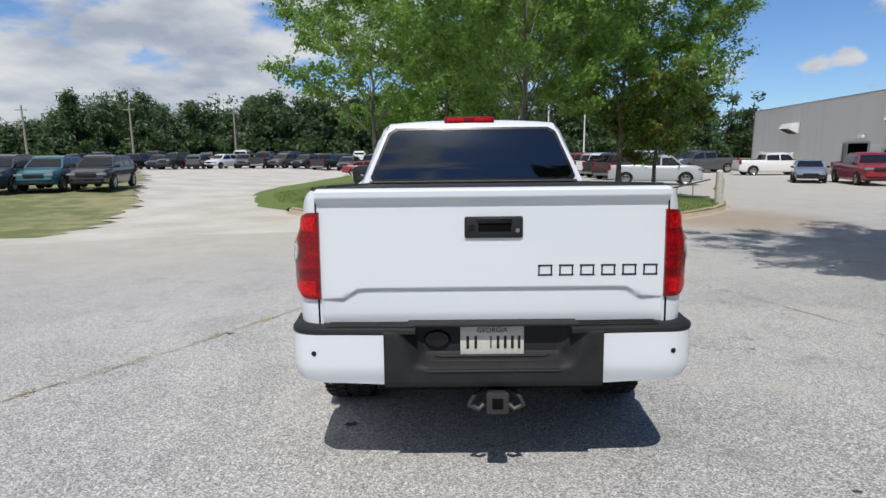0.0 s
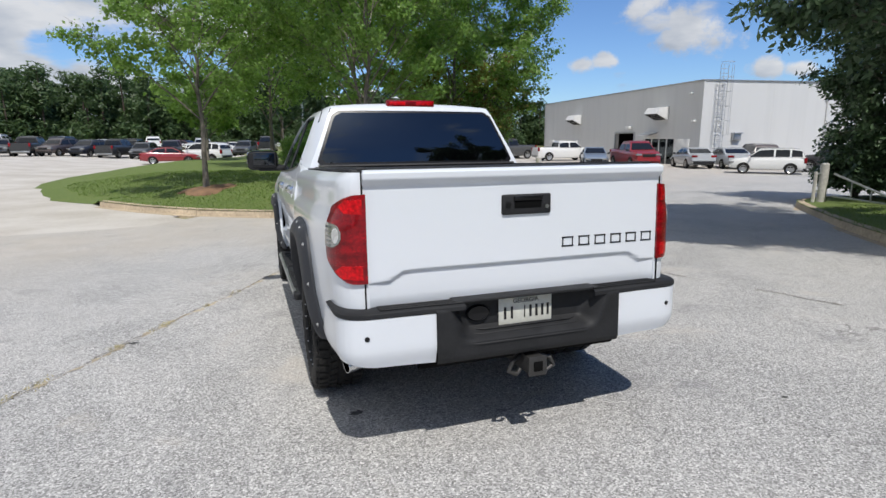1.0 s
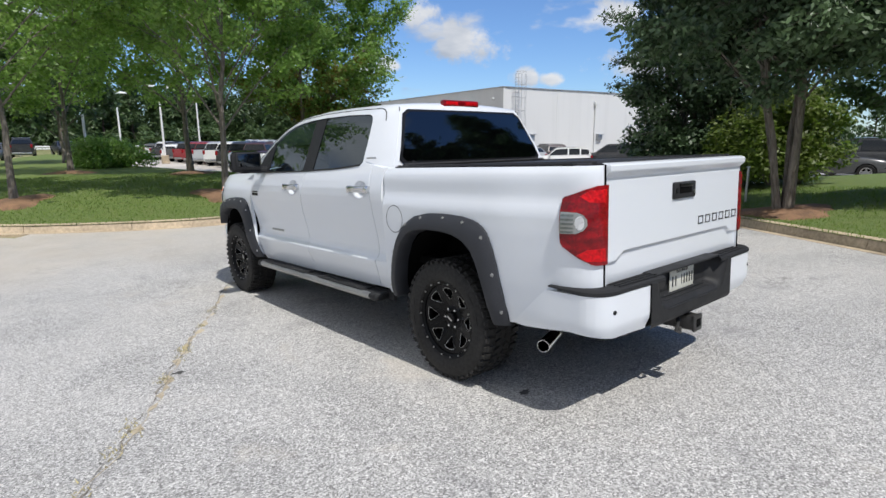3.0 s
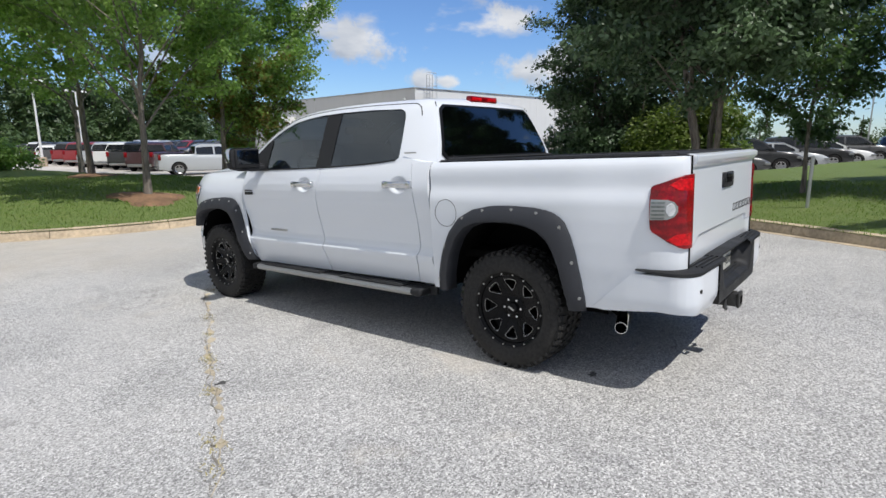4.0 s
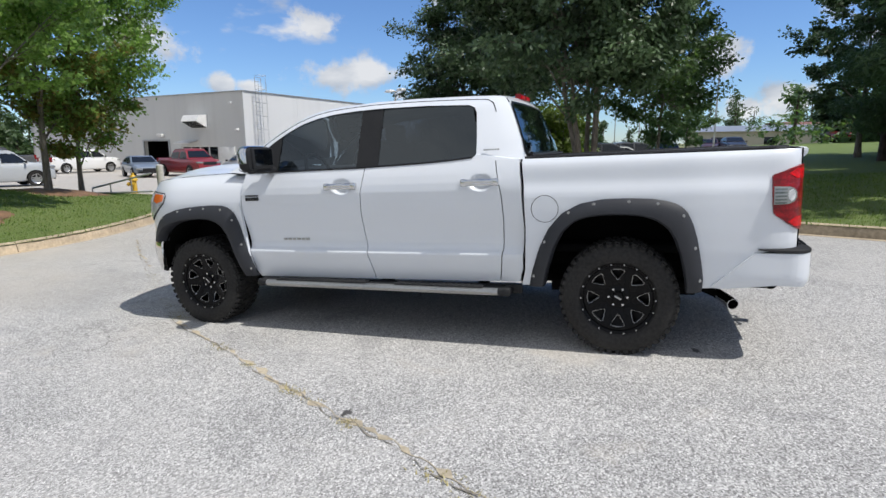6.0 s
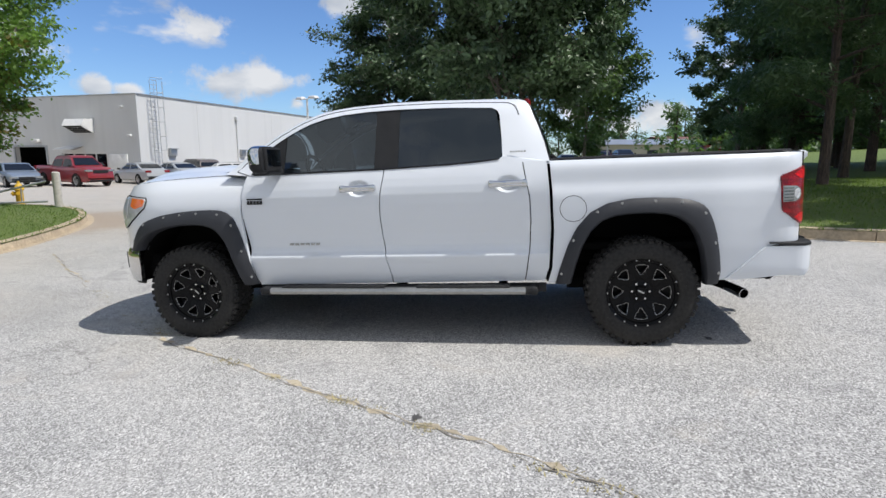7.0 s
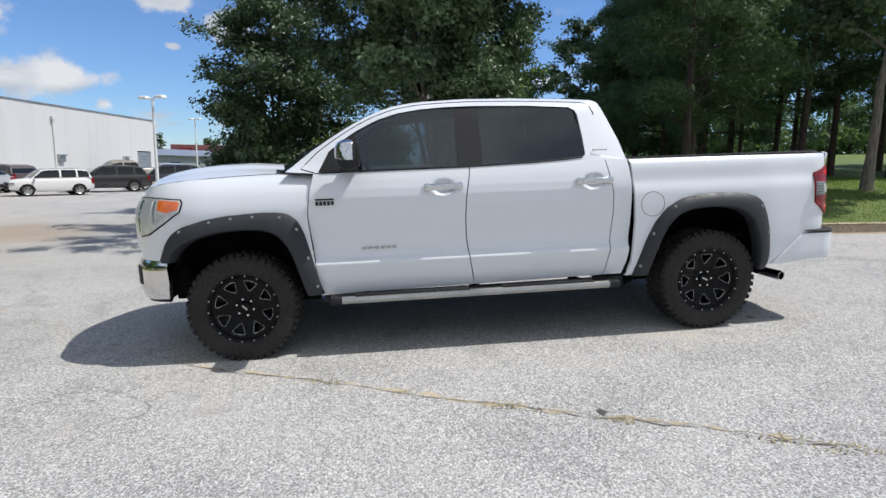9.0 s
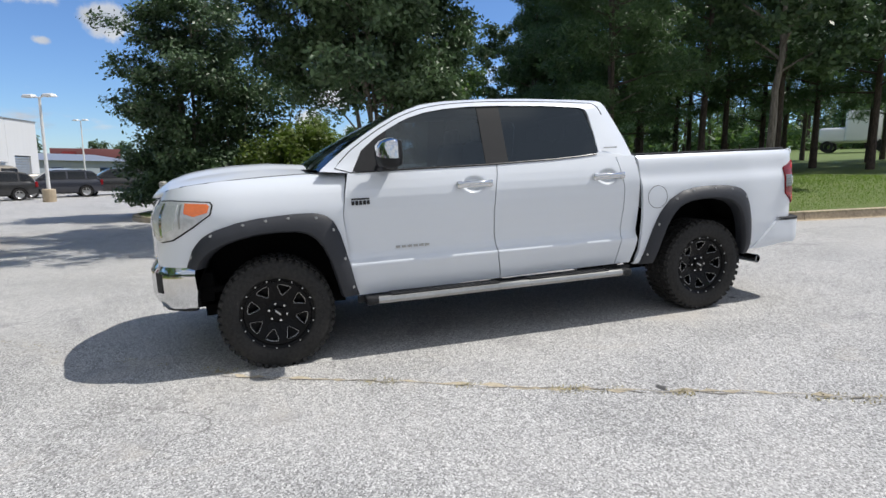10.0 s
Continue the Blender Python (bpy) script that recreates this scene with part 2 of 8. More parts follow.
def ground_mat():
    """Thin grass over sandy soil that wears through in patches."""
    k = Nodes("field_ground")
    v = k.place()
    fine, mid, wide = k.noise(v, 40.0, 4.0, 0.7), k.noise(v, 1.2, 6.0), k.noise(v, 0.12, 4.0)
    green = k.ramp(fine, (0.25, (0.075, 0.09, 0.025)), (0.6, (0.16, 0.185, 0.06)), (0.85, (0.24, 0.25, 0.10)))
    straw = k.mix(fine, (0.25, 0.23, 0.11), (0.40, 0.36, 0.21))
    bare = k.span(k.math("ADD", k.math("MULTIPLY", mid, 0.6), k.math("MULTIPLY", wide, 0.4)), 0.38, 0.66, 0.0, 1.0, True)
    return k.surface(Base_Color=k.mix(bare, green, straw), Roughness=0.95, Normal=k.bump(fine, 0.7, 0.03))


def bark_mat(name, a, b):
    k = Nodes(name)
    v = k.place((1, 1, 0.18))
    n1 = k.noise(v, 26.0, 5.0, 0.65)
    return k.surface(Base_Color=k.ramp(n1, (0.35, a), (0.65, b)), Roughness=0.9, Normal=k.bump(n1, 0.9, 0.02))


def wall_mat(name, colour):
    """Painted tilt-up panels with faint streaks."""
    k = Nodes(name)
    streak, fine = k.noise(k.place((1, 1, 0.08)), 1.6, 5.0), k.noise(k.place(), 14.0, 4.0)
    col = k.mix(k.span(streak, 0.45, 0.75, 0.0, 0.25), colour, tuple(c * 0.78 for c in colour))
    return k.surface(Base_Color=col, Roughness=0.8, Normal=k.bump(fine, 0.25, 0.01))


M_WHITE = car_paint("white_paint", (0.690, 0.722, 0.765), 0.012)
M_TRIM = plain("black_textured_plastic", (0.020, 0.0205, 0.022), 0.58, grain=160.0, vary=0.25, relief=0.0015)
M_FLARE = plain("matte_grey_plastic", (0.026, 0.028, 0.034), 0.55, grain=190.0, vary=0.2, relief=0.001)
M_RUBBER = plain("tyre_rubber", (0.027, 0.026, 0.025), 0.72, grain=45.0, vary=0.45, relief=0.002)
M_RIM = plain("satin_black_metal", (0.005, 0.005, 0.0055), 0.28)
M_MILLED = plain("milled_aluminium", (0.55, 0.55, 0.55), 0.34, metal=1.0, vary=0.1)
M_HITCH = plain("scuffed_tow_steel", (0.030, 0.029, 0.028), 0.5, vary=0.4)
M_CHROME = plain("chrome", (0.66, 0.67, 0.68), 0.06, metal=1.0, vary=0.03)
M_STEEL = plain("dull_steel", (0.42, 0.42, 0.41), 0.42, metal=1.0, vary=0.15)
M_BLACK = plain("black_gloss", (0.008, 0.008, 0.009), 0.32)
M_VOID = plain("black_underbody", (0.006, 0.006, 0.006), 0.9)
M_CABIN = plain("grey_cabin_trim", (0.040, 0.043, 0.048), 0.7)
M_VINYL = plain("black_vinyl_cover", (0.018, 0.018, 0.019), 0.6, grain=120.0, relief=0.001)
M_GLASS = glass_mat("tinted_glass", (0.075, 0.088, 0.11), ior=1.85)
M_GLASS_FRONT = glass_mat("lightly_tinted_glass", (0.25, 0.31, 0.36), ior=1.85)
M_GLASS_CLEAR = glass_mat("windscreen_glass", (0.42, 0.47, 0.46))
M_AMBER = plain("amber_lens", (0.85, 0.17, 0.02), 0.12, coat=1.0, vary=0.1)
M_LENS_RIB = plain("lens_ribs", (0.10, 0.115, 0.11), 0.25, coat=1.0, vary=0.3, grain=60)
M_CLEAR = plain("clear_lens", (0.33, 0.34, 0.33), 0.16, metal=0.4, coat=1.0, vary=0.10, grain=30)
M_HEADLAMP = plain("headlamp_lens", (0.60, 0.61, 0.62), 0.22, metal=0.15, coat=1.0, vary=0.30, grain=14)
M_LAMP_BOWL = plain("lamp_bowl", (0.66, 0.67, 0.68), 0.30, metal=0.35, coat=1.0, vary=0.12, grain=30)
# mirror colour lowered to stand in for a dark reflection
M_MIRROR = plain("dark_reflection_mirror", (0.07, 0.075, 0.08), 0.05, metal=1.0, vary=0.02)
M_MESH = plain("badge_dark", (0.03, 0.03, 0.032), 0.3, metal=0.6)
M_PLATE = plain("plate_cream", (0.55, 0.55, 0.49), 0.45)
M_ASPHALT, M_GRAVEL, M_GRASS, M_FIELD = asphalt_mat(), gravel_mat(), grass_mat(), ground_mat()
M_CONCRETE = plain("kerb_concrete", (0.44, 0.355, 0.25), 0.9, grain=18.0, vary=0.3, relief=0.006)
M_MULCH = plain("pine_straw_mulch", (0.20, 0.115, 0.065), 0.95, grain=35.0, vary=0.5, relief=0.02)
M_BARK = bark_mat("smooth_grey_bark", (0.10, 0.085, 0.07), (0.24, 0.21, 0.18))
M_BARK_PINE = bark_mat("pine_bark", (0.034, 0.026, 0.022), (0.11, 0.08, 0.065))


def red_lens():
    """Red lens over a faceted reflector: deep red cells, some of them bright, under a glossy face."""
    k = Nodes("red_lens")
    v = k.place((1, 1, 1))
    cells = k.add("ShaderNodeTexVoronoi", Vector=v, Scale=95.0)
    tone = k.add("ShaderNodeSeparateColor", Color=cells.outputs["Color"]).outputs[0]
    band = k.noise(k.place((0.6, 0.6, 3.2)), 6.0, 2.0)
    glow = k.math("MULTIPLY", k.span(tone, 0.1, 0.95, 0.50, 1.0), k.span(band, 0.36, 0.60, 0.35, 1.0))
    col = k.mix(glow, (0.050, 0.0004, 0.002), (0.34, 0.0010, 0.007))
    return k.surface(Base_Color=col, Roughness=0.32, Coat_Weight=0.6, Coat_Roughness=0.03, Normal=k.bump(tone, 0.35, 0.004))


M_RED = red_lens()
M_RED_BRIGHT = plain("bright_red_lens", (0.46, 0.004, 0.008), 0.3, coat=0.3, vary=0.7, grain=60)


def duller(mat, level):
    """Lower the specular level of a plain surface."""
    for node in mat.node_tree.nodes:
        if node.type == "BSDF_PRINCIPLED":
            node.inputs["Specular IOR Level"].default_value = level


for m, level in ((M_RUBBER, 0.22), (M_RIM, 0.14), (M_TRIM, 0.22), (M_VOID, 0.05), (M_BLACK, 0.32), (M_RED, 0.14), (M_RED_BRIGHT, 0.14), (M_FLARE, 0.40)):
    duller(m, level)

# ---- mesh helpers ----
def smooth01(a, b, v):
    u = min(1.0, max(0.0, (v - a) / (b - a)))
    return u * u * (3 - 2 * u)


def lerp_table(table, v):
    """Linear look-up in rows (v, value)."""
    if v <= table[0][0]:
        return table[0][1]
    for (a, p), (b, q) in zip(table, table[1:]):
        if v <= b:
            return p + (q - p) * (v - a) / (b - a)
    return table[-1][1]


def mesh_of(bm, name, mat, sharp=35.0):
    me = bpy.data.meshes.new(name)
    bm.normal_update()
    for f in bm.faces:
        f.smooth = True
    for e in bm.edges:
        if len(e.link_faces) == 2 and e.calc_face_angle(0) > radians(sharp):
            e.smooth = False
    bm.to_mesh(me)
    bm.free()
    for m in mat if isinstance(mat, (list, tuple)) else (mat,):
        me.materials.append(m)
    return me


def part(name, bm, mat, parent, label="", m=None):
    """A mesh object under a thing or a part, from a bmesh or a ready mesh."""
    me = bm if isinstance(bm, bpy.types.Mesh) else mesh_of(bm, name, mat)
    ob = new(name, me)
    ob.parent = parent
    if m is not None:
        ob.matrix_basis = m
    return tagged(ob, label)


def thing(name, m, label, category, group="", kind=""):
    """An Empty at a thing's base."""
    ob = new(name)
    ob.empty_display_size = 0.2
    ob.matrix_world = m
    return tagged(ob, label, category, group, kind)


def solid(name, bm, mat, label, category, m=None, group="", kind=""):
    """A thing that is one mesh."""
    ob = new(name, bm if isinstance(bm, bpy.types.Mesh) else mesh_of(bm, name, mat))
    if m is not None:
        ob.matrix_world = m
    return tagged(ob, label, category, group, kind)


def box(bm, c, s, bevel=0.0, turn=None, seg=2, taper=1.0):
    """A box of size s round c, with rounded edges; taper narrows its top."""
    made = bmesh.ops.create_cube(bm, size=1.0)["verts"]
    for v in made:
        k = taper if v.co.z > 0 else 1.0
        v.co = Vector((v.co.x * s[0] * k, v.co.y * s[1] * k, v.co.z * s[2]))
    if bevel:
        edges = {e for v in made for e in v.link_edges}
        made = list({v for f in bmesh.ops.bevel(bm, geom=list(edges), offset=bevel, segments=seg, affect="EDGES", profile=0.5)["faces"] for v in f.verts} | {v for v in made if v.is_valid})
    m = Matrix.Translation(c) @ (turn or Matrix())
    for v in made:
        v.co = m @ v.co
    return made


def tube(bm, pts, r, seg=10, caps=True):
    """A round bar along points; r is one radius or one for each point."""
    pts = [Vector(p) for p in pts]
    rs = r if isinstance(r, (list, tuple)) else [r] * len(pts)
    rings = []
    side = None
    for i, p in enumerate(pts):
        d = (pts[min(i + 1, len(pts) - 1)] - pts[max(i - 1, 0)]).normalized()
        if side is None:
            side = d.orthogonal().normalized()
        else:
            side = (side - d * side.dot(d)).normalized()
        up = d.cross(side)
        rings.append([bm.verts.new(p + rs[i] * (math.cos(a) * side + math.sin(a) * up)) for a in (math.tau * k / seg for k in range(seg))])
    for a, b in zip(rings, rings[1:]):
        for k in range(seg):
            bm.faces.new((a[k], a[(k + 1) % seg], b[(k + 1) % seg], b[k]))
    if caps:
        bm.faces.new(rings[0][::-1])
        bm.faces.new(rings[-1])
    return rings


def lathe(bm, profile, seg=48, axis="X"):
    """Turn (radius, along) round an axis."""
    rings = []
    for r, x in profile:
        ring = []
        for k in range(seg):
            a = math.tau * k / seg
            c, s = r * math.cos(a), r * math.sin(a)
            ring.append(bm.verts.new((x, c, s) if axis == "X" else (c, s, x)))
        rings.append(ring)
    for a, b in zip(rings, rings[1:]):
        for k in range(seg):
            bm.faces.new((a[k], a[(k + 1) % seg], b[(k + 1) % seg], b[k]))
    bmesh.ops.recalc_face_normals(bm, faces=bm.faces[:])
    return rings


def loft(bm, rows, closed=False, caps=False):
    """Quads between rows of points."""
    vs = [[bm.verts.new(p) for p in row] for row in rows]
    n = len(vs[0])
    for a, b in zip(vs, vs[1:]):
        for k in range(n if closed else n - 1):
            bm.faces.new((a[k], a[(k + 1) % n], b[(k + 1) % n], b[k]))
    if caps and closed:
        bm.faces.new(vs[0][::-1])
        bm.faces.new(vs[-1])
    bmesh.ops.recalc_face_normals(bm, faces=bm.faces[:])
    return vs


def sheet(outline, shape, thick=0.012, step_u=0.06, step_v=0.05, inward=None, cuts_u=(), cuts_v=()):
    """A curved panel: an outline in (u, v), cut into small faces, carried into space by shape(u, v, depth)."""
    bm = bmesh.new()
    base = [bm.verts.new((u, v, 0)) for u, v in outline]
    bm.faces.new(base)
    us, vs = [u for u, _ in outline], [v for _, v in outline]
    for lo, hi, step, no, extra in ((min(us), max(us), step_u, (1, 0, 0), cuts_u), (min(vs), max(vs), step_v, (0, 1, 0), cuts_v)):
        n = max(1, int((hi - lo) / step))
        for x in sorted([lo + (hi - lo) * i / n for i in range(1, n)] + [c for c in extra if lo < c < hi]):
            bmesh.ops.bisect_plane(bm, geom=bm.verts[:] + bm.edges[:] + bm.faces[:], dist=1e-6, plane_co=Vector(no) * x, plane_no=no)
    bm.normal_update()
    if bm.faces and bm.faces[:][0].normal.z < 0:
        bmesh.ops.reverse_faces(bm, faces=bm.faces[:])
    if thick:
        rim = [e for e in bm.edges if len(e.link_faces) == 1]
        made = bmesh.ops.extrude_edge_only(bm, edges=rim)["geom"]
        low = {g for g in made if isinstance(g, bmesh.types.BMVert)}
    else:
        low = set()
    um, vm = sum(us) / len(us), sum(vs) / len(vs)
    flip = (shape(um + 0.001, vm, 0) - shape(um, vm, 0)).cross(shape(um, vm + 0.001, 0) - shape(um, vm, 0)).dot(shape(um, vm, 0) - shape(um, vm, 0.01)) < 0
    for v in bm.verts:
        v.co = shape(v.co.x, v.co.y, thick if v in low else 0.0)
    if flip:
        bmesh.ops.reverse_faces(bm, faces=bm.faces[:])
    return bm


def facing_out(bm, centre):
    """Turns an open sheet so that it faces away from a point."""
    bm.normal_update()
    if sum(f.normal.dot(f.calc_center_median() - Vector(centre)) * f.calc_area() for f in bm.faces) < 0:
        bmesh.ops.reverse_faces(bm, faces=bm.faces[:])
    return bm


def flipped(me, name=None):
    """A mesh mirrored in x."""
    bm = bmesh.new()
    bm.from_mesh(me)
    for v in bm.verts:
        v.co.x = -v.co.x
    bmesh.ops.reverse_faces(bm, faces=bm.faces[:])
    out = bpy.data.meshes.new(name or me.name)
    bm.to_mesh(out)
    bm.free()
    for m in me.materials:
        out.materials.append(m)
    return out


def both_sides(name, bm, mat, parent, label=""):
    """The same part on the left side (as given) and, mirrored, on the right."""
    me = mesh_of(bm, name, mat)
    return part(name, me, mat, parent, label), part(name, flipped(me), mat, parent, label)


def resample(pts, n, closed=False):
    pts = [Vector(p) for p in pts]
    if closed:
        pts.append(pts[0])
    lens = [0.0]
    for a, b in zip(pts, pts[1:]):
        lens.append(lens[-1] + (b - a).length)
    out = []
    for i in range(n):
        d = lens[-1] * i / (n if closed else n - 1)
        j = 0
        while j < len(pts) - 2 and lens[j + 1] < d:
            j += 1
        k = (d - lens[j]) / max(1e-9, lens[j + 1] - lens[j])
        out.append(pts[j].lerp(pts[j + 1], k))
    return out


def rounded(pts, n=1):
    """Cuts the corners of an open line n times."""
    pts = [Vector(p) for p in pts]
    for _ in range(n):
        out = [pts[0]]
        for a, b in zip(pts, pts[1:]):
            out += [a.lerp(b, 0.25), a.lerp(b, 0.75)]
        pts = out + [pts[-1]]
    return pts


def raw_mesh(name, verts, faces, mat):
    """A mesh straight from arrays, for what has very many small faces."""
    me = bpy.data.meshes.new(name)
    verts, faces = np.asarray(verts, dtype=np.float32), np.asarray(faces, dtype=np.int32)
    me.vertices.add(len(verts))
    me.vertices.foreach_set("co", verts.ravel())
    k = faces.shape[1]
    me.loops.add(faces.size)
    me.loops.foreach_set("vertex_index", faces.ravel())
    me.polygons.add(len(faces))
    me.polygons.foreach_set("loop_start", np.arange(0, faces.size, k, dtype=np.int32))
    me.update(calc_edges=True)
    me.materials.append(mat)
    return me

# ---- the lie of the land ----
def land(x, y):
    """Height of the paved ground: it falls gently ahead, and rises again to the south-east."""
    low = -0.40 - 0.12 * smooth01(6, 24, x) + 0.45 * smooth01(-8, -18, x) * smooth01(14, 24, y)
    v, k = -0.0457 * y, 0.05
    d = (v - low) / k
    v = low + k * math.log1p(math.exp(d)) if d < 40 else v
    v = min(v, 0.45)
    v += min(2.2, 0.05 * max(0.0, -y - 12.0)) * smooth01(-2, 12, x) + 0.4 * smooth01(20, 50, x) * smooth01(4, -6, y)
    return v + 0.8 * smooth01(60, 110, y)


def chain_side(line, x, y):
    """Signed distance to an open line, positive on its left."""
    best, sign = 1e9, 1.0
    for (ax, ay), (bx, by) in zip(line, line[1:]):
        dx, dy = bx - ax, by - ay
        t = min(1.0, max(0.0, ((x - ax) * dx + (y - ay) * dy) / (dx * dx + dy * dy)))
        d = math.hypot(x - ax - t * dx, y - ay - t * dy)
        if d < best - 1e-9:
            best, sign = d, 1.0 if dx * (y - ay) - dy * (x - ax) > 0 else -1.0
    return best * sign


def to_line(p):
    return [(q.x, q.y) for q in rounded([(x, y, 0) for x, y in p], 2)]


# kerb lines, the lawn on their left
KERB_NORTH = to_line([(-9.0, 26.0), (-7.4, 21.5), (-5.3, 18.2), (-3.0, 15.3), (-0.7, 13.75), (1.2, 13.15), (2.8, 13.3), (4.6, 13.95), (6.8, 15.1), (8.9, 17.1), (9.9, 19.3), (9.6, 21.5), (8.8, 24.0), (8.2, 27.0)])
KERB_BUILT = [p for p in KERB_NORTH if not (p[0] < -5.5 and p[1] > 14.0)]
KERB_EAST = to_line([(1.2, -12.0), (2.2, -7.0), (3.1, -3.6), (3.9, -0.9), (4.9, 0.8), (6.3, 2.7), (7.9, 5.0), (9.8, 7.4), (11.5, 9.3), (12.5, 10.4), (13.4, 11.3), (15.2, 11.8), (18.0, 11.2), (24.0, 8.0)])[::-1]
NORTH_RING = [(x + 0.22 * math.sin(7.1 * y) + 0.13 * math.sin(17.3 * y), y) if x < -5.5 else (x, y) for x, y in KERB_NORTH] + [(8.0, 30.0), (6.5, 40.0), (6.0, 55.0), (7.0, 70.0), (5.0, 80.0), (1.5, 73.0), (-1.6, 64.0), (-3.4, 50.0), (-5.5, 45.4), (-8.0, 42.2), (-9.0, 37.0), (-9.4, 32.0), (-9.3, 28.0)]
EAST_RING = KERB_EAST[:] + [(2.0, -40.0), (60.0, -60.0), (75.0, -10.0), (46.0, -3.0), (30.0, 2.0), (22.0, 5.5)]


def inside(ring, x, y):
    hit = False
    j = len(ring) - 1
    for i in range(len(ring)):
        (ax, ay), (bx, by) = ring[i], ring[j]
        if (ay > y) != (by > y) and x < (bx - ax) * (y - ay) / (by - ay) + ax:
            hit = not hit
        j = i
    return hit


def edge_distance(ring, x, y):
    return abs(chain_side(ring + ring[:1], x, y))


def lawn_north(x, y):
    d = edge_distance(NORTH_RING, x, y)
    kerbed = smooth01(0.9, 0.1, abs(chain_side(KERB_BUILT, x, y)) - d)
    return land(x, y) - 0.005 + 0.155 * max(kerbed, smooth01(0.0, 1.5, d)) + 0.42 * smooth01(0.1, 4.5, d)


def lawn_east(x, y):
    d = abs(chain_side(KERB_EAST, x, y))
    return land(x, y) + 0.15 + 0.30 * smooth01(0.1, 4.5, d)


def ground_at(x, y):
    if inside(NORTH_RING, x, y):
        return lawn_north(x, y)
    if inside(EAST_RING, x, y):
        return lawn_east(x, y)
    return land(x, y)


def build_ground():
    # the whole ground: fine near the camera, wide cells to the horizon
    steps = [0.0]
    while steps[-1] < 1800:
        steps.append(steps[-1] + 1.2 + steps[-1] * 0.11)
    axis = [-s for s in steps[:0:-1]] + steps
    xs, ys = [a + 4.0 for a in axis], [a + 8.0 for a in axis]
    verts = [(x, y, land(x, y) - 0.05) for y in ys for x in xs]
    n = len(xs)
    faces = [(j * n + i, j * n + i + 1, (j + 1) * n + i + 1, (j + 1) * n + i) for j in range(len(ys) - 1) for i in range(n - 1)]
    solid("ground", raw_mesh("ground", verts, faces, M_FIELD), None, "patchy grass and sandy soil reaching the horizon", "ground", kind="structure")

    def drape(name, ring, height, mat, step, label, category, kind="structure", skirt=0.0):
        bm = bmesh.new()
        f = bm.faces.new([bm.verts.new((x, y, 0)) for x, y in ring])
        for k, no in ((0, (1, 0, 0)), (1, (0, 1, 0))):
            lo, hi = min(p[k] for p in ring), max(p[k] for p in ring)
            m = int((hi - lo) / step)
            for i in range(1, m + 1):
                c = lo + (hi - lo) * i / (m + 1)
                bmesh.ops.bisect_plane(bm, geom=bm.verts[:] + bm.edges[:] + bm.faces[:], dist=1e-5, plane_co=Vector(no) * c, plane_no=no)
        bm.normal_update()
        if bm.faces[:][0].normal.z < 0:
            bmesh.ops.reverse_faces(bm, faces=bm.faces[:])
        for v in bm.verts:
            v.co.z = height(v.co.x, v.co.y)
        return solid(name, bm, mat, label, category, kind=kind)

    rng = random.Random(4)

    def ragged(pts, amp, step=0.7):
        out = []
        ring = pts + pts[:1]
        for a, b in zip(ring, ring[1:]):
            m = max(1, int(math.dist(a, b) / step))
            for i in range(m):
                t = i / m
                out.append((a[0] + (b[0] - a[0]) * t + rng.uniform(-amp, amp), a[1] + (b[1] - a[1]) * t + rng.uniform(-amp, amp)))
        return out

    gravel = ragged([(-10.5, 11.5), (-3.0, 11.0), (-2.0, 16.5), (-6.0, 22.0), (-8.5, 27.0), (-8.0, 34.0), (30.0, 44.0), (62.0, 60.0), (62.0, 70.0), (10.0, 64.0), (-20.0, 74.0), (-62.0, 84.0), (-60.0, 66.0), (-30.0, 55.0), (-19.0, 36.0), (-12.0, 21.0), (-9.3, 14.5)], 0.55, 0.45)
    drape("gravel_drive", gravel, lambda x, y: land(x, y) - 0.010, M_GRAVEL, 2.2, "pale sandy gravel drive with worn ruts", "gravel drive")
    road = ragged([(-60.0, -40.0), (30.0, -40.0), (30.0, -2.0), (62.0, 4.0), (62.0, 42.0), (30.0, 46.0), (9.0, 44.0), (-1.0, 36.0), (-1.0, 16.0), (-3.2, 13.4), (-6.0, 12.9), (-9.5, 11.6), (-16.0, 9.0), (-60.0, 6.0)], 0.12, 0.8)
    drape("road", road, land, M_ASPHALT, 3.0, "worn pale grey asphalt with stains and sandy dust", "road")
    # lawns
    drape("lawn", NORTH_RING, lawn_north, M_GRASS, 0.9, "mown green lawn mounded inside the kerb", "lawn", "structure")
    drape("lawn", EAST_RING, lawn_east, M_GRASS, 1.6, "mown green lawn rising from the kerb", "lawn", "structure")


